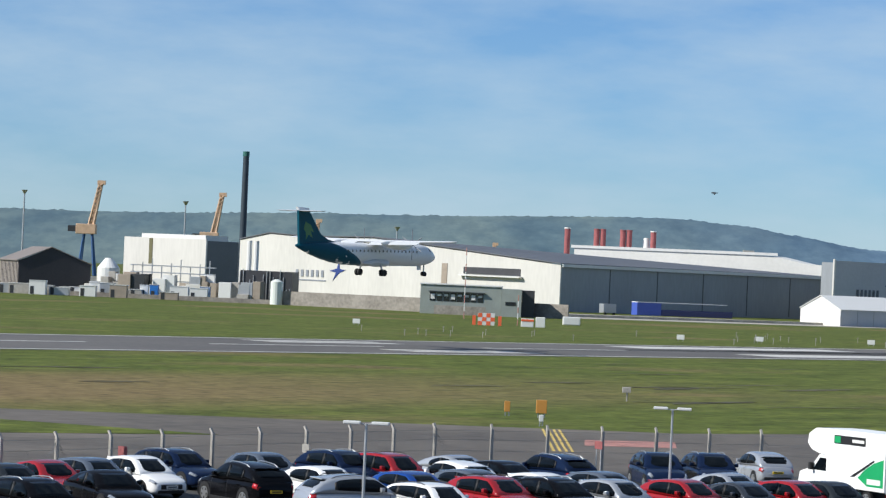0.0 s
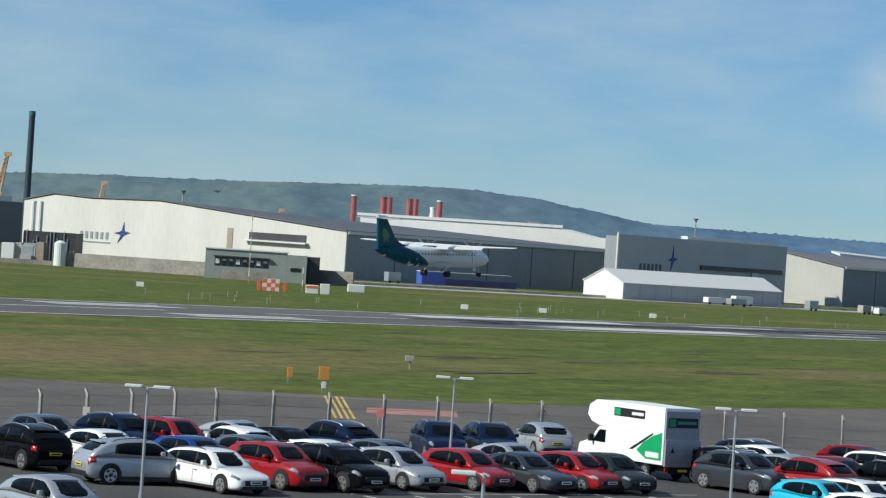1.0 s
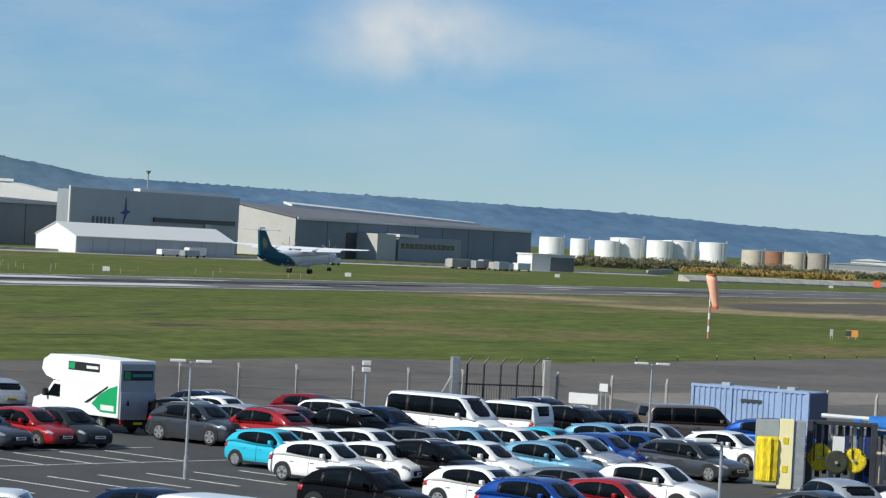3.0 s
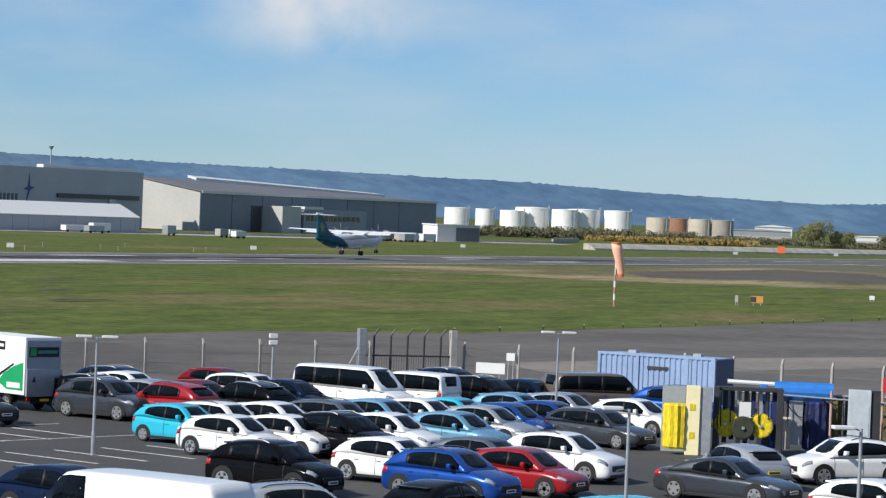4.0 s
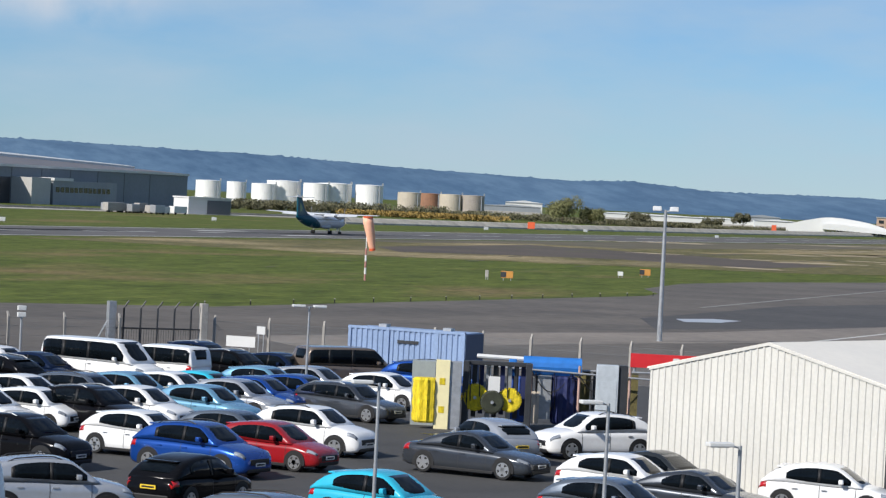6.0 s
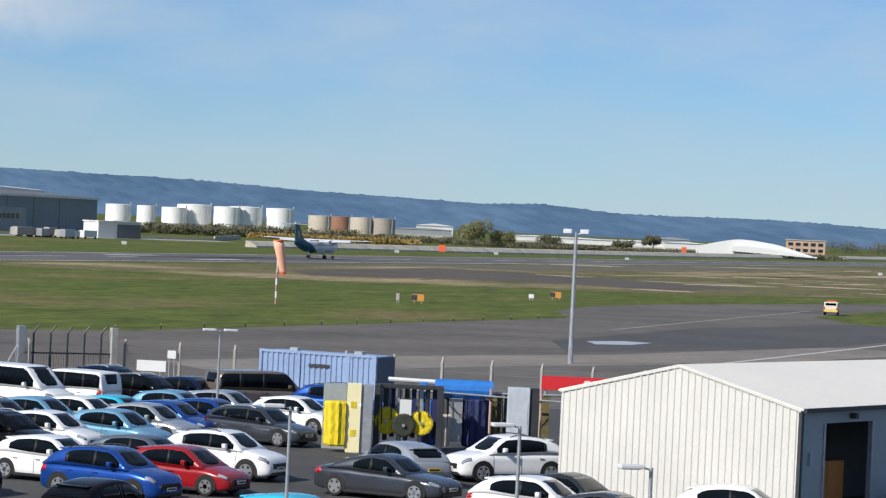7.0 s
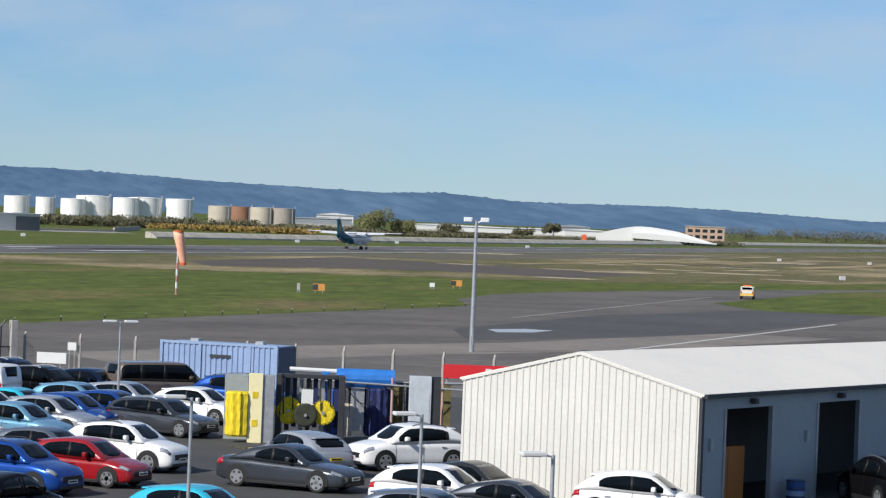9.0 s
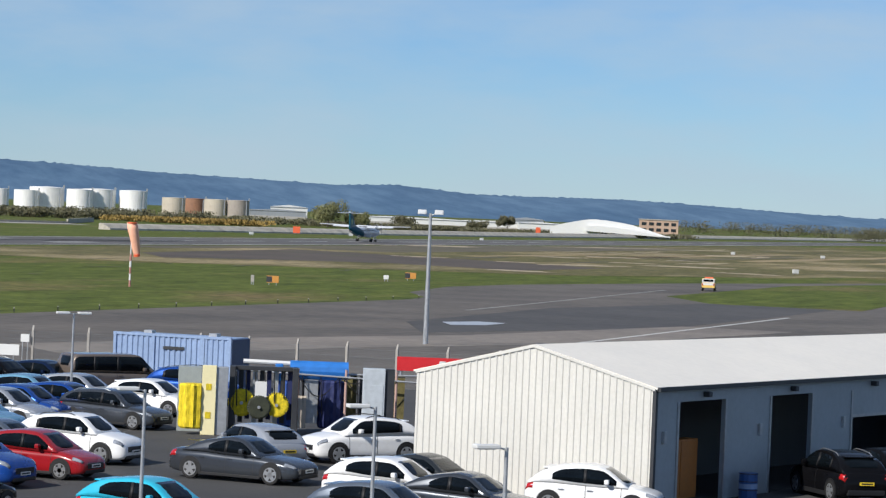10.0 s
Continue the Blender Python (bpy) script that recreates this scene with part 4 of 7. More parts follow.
def tank(az, d, r, h, material, label, top=None):
    ob = thing("storage_tank", pose(*pol(az, d), 0, 0, 90 - az), label, "tank", "tank farm")
    bm = bmesh.new()
    rings = []
    for rr, z in ((r, 0), (r, h), (r * 1.008, h), (r * 1.008, h + 0.3), (r * 0.96, h + 0.4), (r * 0.1, h + r * 0.09)):
        rings.append([(rr * math.cos(2 * math.pi * i / 40), rr * math.sin(2 * math.pi * i / 40), z) for i in range(40)])
    loft(bm, rings)
    part("shell", bm, material, ob)
    for z in (h * 0.33, h * 0.66):
        bm = bmesh.new()
        loft(bm, [[(rr * math.cos(2 * math.pi * i / 40), rr * math.sin(2 * math.pi * i / 40), zz) for i in range(40)] for rr, zz in ((r + 0.06, z), (r + 0.06, z + 0.15))])
        part("weld_band", bm, material, ob)
    part("stair", B(-r * 0.75, -r * 0.7, -r * 0.78, -r * 0.7, 0, h), STEEL, ob)
    part("platform", B(-r * 0.2 - 1, -r * 0.2 + 1, -r * 1.02, -r * 0.9, h + 0.3, h + 1.6), STEEL, ob)
    return ob


for az, d, r, h in ((16.66, 1500, 6.3, 11.3), (17.2, 1530, 5.0, 11.3), (17.72, 1490, 6.2, 11.0), (18.1, 1500, 8.6, 12.8), (18.72, 1490, 6.5, 12.4), (19.08, 1500, 8.4, 12.8), (19.73, 1500, 7.0, 12.8)):
    tank(az, d, r, h, TANKWHITE, "round white fuel storage tank with conical roof")
for az, m_, l_ in ((20.5, TANKBUFF, "round buff fuel storage tank"), (20.9, TANKRUST, "round rusty brown fuel storage tank"), (21.3, TANKBUFF, "round buff fuel storage tank"), (21.72, TANKGREY, "round grey-brown fuel storage tank")):
    tank(az, 1600 if m_ is not TANKRUST else 1640, 6.2, 10.2, m_, l_)

# small building and vehicles beside the tanks
cab = thing("white_site_office", facing(pol(16.3, 960), 70), "small white flat-roofed site office", "building")
part("body", B(0, 17, 0, 8, 0, 5.2), WHITE, cab)
part("front", B(7.5, 16.8, -0.2, 0, 0.2, 4.6), mat("mid_grey_cladding", (0, 0, 0)), cab)
part("roof", B(-0.3, 17.3, -0.4, 8.3, 5.2, 5.6), ROOFWHITE, cab)
for k in range(26):
    az = random.choice((random.uniform(14.7, 16.1), random.uniform(7.2, 12.5), random.uniform(3.0, 7.0), random.uniform(14.7, 16.1)))
    dd = 900 if az > 13 else 815
    ob = thing("site_trailer", facing(pol(az, dd + random.uniform(0, 20)), 60), "small pale trailer parked beside the hangars", "trailer", "trailers by the hangars")
    w_, h_ = random.uniform(3, 7), random.uniform(1.4, 2.6)
    part("body", B(0, w_, 0, 2.3, 0.5, 0.5 + h_, bev=0.1), random.choice((WHITE, WHITE, STEEL, CONCRETE)), ob)
    for x in (0.6, w_ - 0.8):
        part("wheel", T((x, -0.1, 0.35), (x, 0.2, 0.35), 0.35), RUBBERTYRE, ob)
blue_trailers = thing("blue_lorry_trailer", facing(pol(3.75, 800), 58), "long blue curtain-sided lorry trailer by the hangar", "trailer")
part("body", B(0, 8, 0, 2.6, 0.6, 4.0, bev=0.08), mat("bright_blue_tarp", (0.04, 0.08, 0.34), 0.5), blue_trailers)
part("flat_bed", B(8.1, 32, 0, 2.6, 0.6, 2.3, bev=0.08), mat("dark_blue_tarp", (0.02, 0.03, 0.11), 0.5), blue_trailers)
part("roof", B(0, 30, 0, 2.6, 4.02, 4.2), WHITE, blue_trailers)


# ---- far vegetation and roofs ----
def clump_bush(name, centre, rx, ry, h, material, n, leaf=0.5, label="", kind="stuff", parent=None):
    bm = bmesh.new()
    cs = [(random.uniform(-rx, rx), random.uniform(-ry, ry), random.uniform(0.35, 0.8) * h) for _ in range(max(4, n // 90))]
    for _ in range(n):
        cx, cy, cz = random.choice(cs)
        s = rx / max(2, len(cs) ** 0.6)
        p = Vector((cx + random.gauss(0, s * 0.5), cy + random.gauss(0, ry * 0.3), max(0.1, min(h * 1.1, cz + random.gauss(0, h * 0.22)))))
        q = Euler((random.uniform(0, 6), random.uniform(0, 6), random.uniform(0, 6))).to_matrix()
        k = leaf * random.uniform(0.6, 1.4)
        vs = [bm.verts.new(p + q @ Vector(c) * k) for c in ((-1, -0.6, 0), (1, -0.6, 0.2), (1.1, 0.6, 0), (-0.9, 0.7, -0.2))]
        bm.faces.new(vs)
    ob = link(name, bm, material, parent)
    ob.location = centre
    return tagged(ob, label, "bush", "", kind) if not parent else ob


for az, d, rx, h, m_, n in ((17.3, 1250, 30, 3.8, LEAF, 1400), (18.6, 1260, 30, 4.0, LEAF, 1400), (19.8, 1270, 32, 4.6, LEAF, 1400), (21.0, 1290, 32, 3.2, LEAF, 1300), (22.2, 1400, 28, 3.0, LEAF, 1200), (20.6, 1230, 34, 2.2, GORSE, 1400),
                            (21.4, 1240, 22, 2.2, GORSE, 900), (24.6, 1400, 42, 2.4, LEAF, 1600), (26.3, 1420, 38, 2.0, LEAF, 1200), (27.8, 1500, 40, 1.6, LEAF, 1200), (29.5, 1500, 30, 2.4, LEAF, 900), (32.2, 2100, 90, 9, LEAF, 2200), (34.8, 2150, 80, 9, LEAF, 1800), (25.0, 1390, 34, 2.3, LEAF, 1200)):
    clump_bush("hedge", pol(az, d), rx, 6, h, m_, n * 4, 0.3, "rough scrub and gorse along the boundary" if m_ is GORSE else "dense dark scrub along the airfield boundary", "stuff")


def tree(az, d, h, spread, material, n=1500, name="tree"):
    ob = thing(name, pose(*pol(az, d)), "spring tree with an uneven pale green crown", "tree", "boundary trees")
    bm = bmesh.new()
    tube(bm, (0, 0, 0), (0.2, 0, h * 0.55), h * 0.035, h * 0.02, 8)
    for k in range(9):
        a = k * 2.4
        p = Vector((0.1, 0, h * (0.25 + 0.035 * k)))
        tube(bm, p, p + Vector((math.cos(a) * spread * 0.6, math.sin(a) * spread * 0.6, h * 0.3)), h * 0.014, h * 0.004, 5)
    part("trunk", bm, BARK, ob)
    crown = bmesh.new()
    lobes = [(Vector((random.gauss(0, spread * 0.42), random.gauss(0, spread * 0.42), h * random.uniform(0.42, 0.86))), random.uniform(0.2, 0.42) * spread) for _ in range(15)]
    for _ in range(n):
        c, r = random.choice(lobes)
        p = c + Vector((random.gauss(0, 1), random.gauss(0, 1), random.gauss(0, 0.8))).normalized() * r * random.uniform(0.4, 1.1)
        q = Euler((random.uniform(0, 6), random.uniform(0, 6), random.uniform(0, 6))).to_matrix()
        k = random.uniform(0.16, 0.34)
        crown.faces.new([crown.verts.new(p + q @ Vector(v) * k) for v in ((-1, -0.5, 0), (1, -0.5, 0.2), (1, 0.6, 0), (-1, 0.6, -0.2))])
    part("crown", crown, material, ob)
    return ob


tree(23.45, 1350, 11, 9.5, LEAFPALE, 6500)
tree(24.0, 1360, 7.5, 7, LEAFPALE, 4000)
tree(26.88, 1500, 8.2, 4.5, LEAF, 4500)
tree(24.9, 1400, 6, 6, LEAF, 3000)
tree(26.3, 1500, 5.5, 6, LEAF, 2400)

for az, d, ln, h, m_, way in ((21.94, 1900, 36, 6.2, STEEL, 112), (22.35, 1960, 24, 9.1, WHITE, 112), (23.86, 1850, 60, 4.9, WHITE, 113), (24.77, 1700, 42, 5.1, WHITE, 115), (25.61, 1720, 56, 5.0, WHITE, 115), (26.94, 1800, 20, 7.6, STEEL, 115), (27.10, 1700, 26, 5.4, WHITE, 115)):
    ob = thing("retail_warehouse", facing(pol(az, d), way), "low pale distant warehouse with a shallow roof", "building", "distant warehouses")
    bm = bmesh.new()
    prism(bm, [(0, 0), (0, h * 0.86), (ln * 0.5, h), (ln, h * 0.86), (ln, 0)], 0, 25)
    part("hall", bm, ROOFWHITE if m_ is WHITE else GREYCLAD, ob)
    part("base_band", B(0.5, ln - 0.5, -0.2, 0, 0, h * 0.3), CONCRETE, ob)
    part("eaves_trim", B(-0.3, ln + 0.3, -0.35, -0.05, h * 0.8, h * 0.86), STEEL, ob)
brick = thing("brick_office_block", facing(pol(29.4, 1620), 119), "distant two-storey brick office block", "building")
part("wall", B(0, 21, 0, 14, 0, 9.3), BRICK, brick)
part("roof_edge", B(-0.4, 21.4, -0.4, 14.4, 9.3, 9.8), CONCRETE, brick)
for k in range(5):
    for z in (3.2, 6.4):
        part("window", B(1.2 + k * 4, 3.8 + k * 4, -0.1, 0.05, z, z + 1.7), GLASS, brick)
glide = thing("curved_white_roof", facing(pol(27.70, 1480), 119), "long low white sports hall with sweeping overlapping roofs", "building")
sweep = smooth_curve([(0, 4.1), (0.17, 6.7), (0.36, 8.5), (0.64, 6.9), (0.83, 4.0), (1, 1.0)])
GL = 59.3
bm = bmesh.new()
prism(bm, [(0, 0)] + [(GL * k / 16, max(1.2, sweep(k / 16))) for k in range(17)] + [(GL, 0)], 0, 22)
part("roof_shell", bm, WHITE, glide)
bm = bmesh.new()
prism(bm, [(GL * 0.3, 2.6)] + [(GL * (0.3 + 0.7 * k / 8), max(1.6, sweep(0.3 + 0.7 * k / 8) * 0.62)) for k in range(9)] + [(GL, 1.0)], -5, -0.2)
part("front_canopy", bm, WHITE, glide, "lower white canopy roof")
for k in range(5):
    part("glazing", B(GL * 0.42 + k * 5, GL * 0.42 + k * 5 + 3.4, -0.15, 0.0, 0.5, 2.4), GLASS, glide)


# ---- airliner ----
def airliner():
    """A twin-turboprop high-wing airliner. x points to the nose, z = 0 at the tyres' foot."""
    ob = thing("turboprop_airliner", Matrix.Identity(4), "white and teal twin-propeller airliner with green leaf emblem", "aircraft")
    zc = 2.75

    def ring(x, r, z, flat=1.0):
        return [(x, r * math.cos(2 * math.pi * i / 24), z + r * flat * math.sin(2 * math.pi * i / 24)) for i in range(24)]

    hull = ((-13.4, 0.12, 0.92), (-12.4, 0.42, 0.80), (-10.5, 0.80, 0.55), (-8, 1.15, 0.28), (-5.4, 1.38, 0.06), (-3.4, 1.43, 0), (4, 1.43, 0), (9.4, 1.43, 0), (10.6, 1.34, -0.02), (11.6, 1.15, -0.08), (12.5, 0.8, -0.2), (13.1, 0.45, -0.3), (13.4, 0.08, -0.35))
    rad, mid = smooth_curve([(x, r) for x, r, z in hull]), smooth_curve([(x, z) for x, r, z in hull])
    xs = [-13.4, -12.9, -12.4, -11.5, -10.5, -9.3, -8, -6.7, -5.4, -4.4, -3.4, 0, 4, 8, 9.4, 10.1, 10.6, 11.1, 11.6, 12.1, 12.5, 12.85, 13.1, 13.3, 13.4]
    bm = bmesh.new()
    loft(bm, [ring(x, rad(x), zc + mid(x)) for x in xs])
    part("fuselage", bm, AIRWHITE, ob, "white fuselage", True)
    # the teal tail meets the white body along a raked, curving line
    bm = bmesh.new()
    rings = []
    for xb, rake in ((-4.6, 2.1), (-5.6, 1.8), (-6.8, 1.4), (-8.2, 1.0), (-9.6, 0.6), (-11, 0.3), (-12.3, 0), (-13.42, 0)):
        rg = []
        for i in range(24):
            a = 2 * math.pi * i / 24
            x = xb - rake * 1.43 * math.sin(a) + (0.5 * math.cos(a) ** 2 if rake > 1.7 else 0)
            r = rad(x) + 0.012
            rg.append((x, r * math.cos(a), zc + mid(x) + r * math.sin(a)))
        rings.append(rg)
    loft(bm, rings)
    part("tail_cone", bm, TEAL, ob, "teal rear fuselage", True)
    # fin, with the leaf on both sides
    fin = [(-5.6, zc + 1.35), (-7.6, zc + 1.75), (-9.0, zc + 2.4), (-11.3, zc + 5.35), (-13.2, zc + 5.5), (-12.9, zc + 0.9), (-10.0, zc + 0.9)]
    bm = bmesh.new()
    prism(bm, fin, -0.16, 0.16)
    part("fin", bm, TEAL, ob, "teal swept tail fin")
    for s in (-1, 1):
        bm = bmesh.new()
        leaf = [(-11.9, zc + 3.9), (-10.9, zc + 3.5), (-10.3, zc + 2.6), (-10.9, zc + 2.75), (-10.5, zc + 1.9), (-11.3, zc + 2.3), (-11.7, zc + 1.7), (-11.8, zc + 2.6), (-12.2, zc + 3.0)]
        prism(bm, leaf, s * 0.165, s * 0.18)
        part("leaf_emblem", bm, LIME, ob, "lime green leaf emblem")
    bm = bmesh.new()
    prism(bm, [(-11.2, zc + 5.3), (-11.4, zc + 5.6), (-13.4, zc + 5.7), (-13.2, zc + 5.3)], -0.2, 0.2)
    part("fin_cap", bm, AIRWHITE, ob)
    for s in (-1, 1):
        bm = bmesh.new()
        loft(bm, [[(-11.3, s * 0.1, zc + 5.22), (-12.3, s * 0.1, zc + 5.36), (-13.4, s * 0.1, zc + 5.22), (-12.3, s * 0.1, zc + 5.1)], [(-12.0, s * 3.7, zc + 5.25), (-12.5, s * 3.7, zc + 5.31), (-13.3, s * 3.7, zc + 5.25), (-12.5, s * 3.7, zc + 5.19)]])
        part("tailplane", bm, AIRGREY, ob)
        # wing with its flap and dark boot
        zw = zc + 1.62

        def foil(y, x0, c, t, z):
            return [(x0, y, z), (x0 - 0.12 * c, y, z + t), (x0 - 0.45 * c, y, z + t * 0.95), (x0 - c, y, z), (x0 - 0.45 * c, y, z - t * 0.5), (x0 - 0.1 * c, y, z - t * 0.6)]

        bm = bmesh.new()
        loft(bm, [foil(0, 2.3, 2.9, 0.26, zw), foil(s * 4.6, 2.3, 2.8, 0.24, zw), foil(s * 13.4, 1.75, 1.55, 0.12, zw + 0.25), foil(s * 13.55, 1.5, 0.9, 0.04, zw + 0.26)])
        part("wing", bm, AIRWHITE, ob, "white high wing")
        bm = bmesh.new()
        loft(bm, [[(-0.5, s * 1.2, zw), (-1.35, s * 1.2, zw - 0.42), (-1.3, s * 1.2, zw - 0.5), (-0.5, s * 1.2, zw - 0.14)], [(-0.2, s * 9, zw + 0.1), (-0.85, s * 9, zw - 0.2), (-0.8, s * 9, zw - 0.27), (-0.2, s * 9, zw + 0.0)]])
        part("flap", bm, AIRGREY, ob, "lowered grey flap")
        # nacelle and propeller
        yn, zn = s * 4.05, zw - 0.25
        bm = bmesh.new()
        loft(bm, [[(x, yn + r * 0.8 * math.cos(a), zn + dz + r * math.sin(a)) for a in [2 * math.pi * i / 16 for i in range(16)]] for x, r, dz in ((3.9, 0.32, 0), (3.6, 0.5, -0.05), (2.6, 0.62, -0.1), (0.5, 0.6, -0.1), (-1.2, 0.35, 0.05), (-2.0, 0.1, 0.15))])
        part("engine_nacelle", bm, AIRWHITE, ob, "", True)
        prop = new("propeller")
        prop.empty_display_size = 0.2
        prop.parent = ob
        prop.matrix_basis = pose(4.0, yn, zn)
        part("spinner", T((-0.1, 0, 0), (0.55, 0, 0), 0.3, 0.04, 12), DARKSTEEL, prop)
        for k in range(6):
            bm = bmesh.new()
            loft(bm, [[(0.12, -w, h), (0.2, 0, h), (0.12, w, h), (0.06, 0, h)] for h, w in ((0.2, 0.04), (0.8, 0.06), (1.5, 0.065), (1.95, 0.03))])
            b = part("blade", bm, PROPGREY, prop)
            b.matrix_basis = pose(0, 0, 0, 60 * k)
        PROPS.append((prop, 4.0, yn, zn))
        # main gear: sponson, leg, two wheels
        bm = bmesh.new()
        loft(bm, [[(x, s * (1.25 + r * 0.5 * math.cos(a)), 1.65 + r * 0.55 * math.sin(a)) for a in [2 * math.pi * i / 12 for i in range(12)]] for x, r in ((3.2, 0.1), (2.3, 0.8), (-0.2, 0.9), (-2.0, 0.15))])
        part("gear_sponson", bm, AIRGREY, ob, "", True)
        part("gear_leg", T((0.9, s * 1.5, 1.6), (0.9, s * 2.05, 0.5), 0.12), STEEL, ob)
        for dy in (-0.22, 0.22):
            part("wheel", T((0.9, s * 2.05 + dy - 0.13, 0.43), (0.9, s * 2.05 + dy + 0.13, 0.43), 0.43, 0.43, 16), RUBBERTYRE, ob, "black main-gear tyre")
        for k in range(19):
            part("cabin_window", B(8.2 - k * 0.74, 8.4 - k * 0.74, s * 1.385, s * 1.41, zc + 0.28, zc + 0.56), GLASS, ob)
        bm = bmesh.new()
        loft(bm, [[(12.35, s * 0.25, zc + 0.42), (11.95, s * 0.86, zc + 0.42), (11.3, s * 1.18, zc + 0.42), (11.3, s * 1.14, zc + 0.4)], [(11.75, s * 0.2, zc + 0.92), (11.5, s * 0.66, zc + 0.92), (11.1, s * 0.95, zc + 0.9), (11.1, s * 0.9, zc + 0.88)]])
        part("cockpit_window", bm, GLASS, ob)
    part("nose_leg", T((11.4, 0, 1.7), (11.4, 0, 0.3), 0.09), STEEL, ob)
    for dy in (-0.2, 0.2):
        part("wheel", T((11.4, dy - 0.09, 0.3), (11.4, dy + 0.09, 0.3), 0.3, 0.3, 14), RUBBERTYRE, ob, "small black nose-gear tyre")
    part("gear_door", B(10.4, 11.2, 0.3, 0.34, 0.8, 1.6), AIRWHITE, ob)
    part("belly_line", B(-1.5, 10, -0.5, 0.5, zc - 1.46, zc - 1.36), AIRGREY, ob)
    return ob


PROPS = []
plane = airliner()

# ---- cars ----
KINDS = {  # length, width, height, bonnet end, screen top, roof end, tail top (fractions from the nose), belt height, bonnet height, boot height, wheel radius
    "hatch": (4.2, 1.78, 1.5, 0.23, 0.43, 0.83, 0.975, 0.92, 0.86, 0.98, 0.32),
    "mini": (3.65, 1.66, 1.48, 0.20, 0.39, 0.85, 0.98, 0.92, 0.88, 1.0, 0.29),
    "suv": (4.45, 1.86, 1.64, 0.24, 0.42, 0.83, 0.975, 1.05, 1.0, 1.08, 0.36),
    "sedan": (4.85, 1.86, 1.45, 0.28, 0.45, 0.72, 0.88, 0.92, 0.84, 0.98, 0.34),
    "estate": (4.65, 1.8, 1.48, 0.26, 0.43, 0.89, 0.985, 0.92, 0.84, 0.98, 0.33),
    "mpv": (4.3, 1.8, 1.64, 0.19, 0.38, 0.9, 0.985, 1.0, 0.92, 1.05, 0.32),
    "caddy": (4.45, 1.8, 1.83, 0.2, 0.36, 0.95, 0.99, 1.05, 0.98, 1.1, 0.32),
    "minivan": (5.1, 1.95, 1.9, 0.14, 0.32, 0.95, 0.99, 1.1, 1.02, 1.15, 0.34),
    "minibus": (5.9, 2.0, 2.1, 0.13, 0.3, 0.95, 0.99, 1.2, 1.1, 1.25, 0.35),
    "midvan": (5.0, 1.95, 2.2, 0.13, 0.27, 0.96, 0.99, 1.2, 1.12, 1.25, 0.34),
    "panelvan": (7.0, 2.02, 2.3, 0.15, 0.31, 0.96, 0.99, 1.2, 1.1, 1.25, 0.36),
}
WORDS = {"hatch": "hatchback car", "mini": "small city car", "suv": "sport utility car", "sedan": "saloon car", "estate": "estate car", "mpv": "people carrier", "caddy": "small van with windows",
         "minivan": "passenger van", "minibus": "long minibus", "panelvan": "panel van", "midvan": "short panel van"}
COLOURS = {"white": "white", "black": "glossy black", "navy": "dark navy blue", "silver": "silver", "grey": "dark metallic grey", "slate": "slate blue-grey", "dark": "dark green-black", "red": "bright red",
           "maroon": "dark red", "blue": "bright blue", "cyan": "turquoise", "sky": "light blue", "brown": "grey-brown"}
PROTO = {}


def wheel_meshes(r):
    """Tyre and five-spoke rim, with the axle along y and the outer face at -y."""
    bm = bmesh.new()
    n = 20
    loft(bm, [[(rr * math.cos(2 * math.pi * i / n), y, rr * math.sin(2 * math.pi * i / n)) for i in range(n)] for rr, y in ((r * 0.66, 0.1), (r * 0.93, 0.1), (r, 0.06), (r, -0.06), (r * 0.93, -0.1), (r * 0.66, -0.1))])
    rim = bmesh.new()
    tube(rim, (0, 0.02, 0), (0, -0.06, 0), r * 0.2, r * 0.16, 10)
    loft(rim, [[(rr * math.cos(2 * math.pi * i / n), y, rr * math.sin(2 * math.pi * i / n)) for i in range(n)] for rr, y in ((r * 0.66, -0.06), (r * 0.7, -0.105), (r * 0.6, -0.105), (r * 0.58, -0.06))], caps=False)
    for k in range(5):
        box(rim, -0.062, 0.062, -0.112, -0.05, 0, r * 0.66, m=pose(0, 0, 0, 0, 72 * k))
    back = bmesh.new()
    tube(back, (0, -0.01, 0), (0, -0.03, 0), r * 0.64, r * 0.64, 16)
    return bm, rim, back


# half of a body's cross-section: share of the half width, share of the height
FLANK = ((0.78, 0.0), (0.93, 0.03), (0.985, 0.13), (1.0, 0.30), (0.998, 0.48), (0.985, 0.62), (0.988, 0.72), (0.965, 0.82), (0.915, 0.91), (0.83, 0.965), (0.6, 1.0), (0.3, 1.02), (0.0, 1.027))


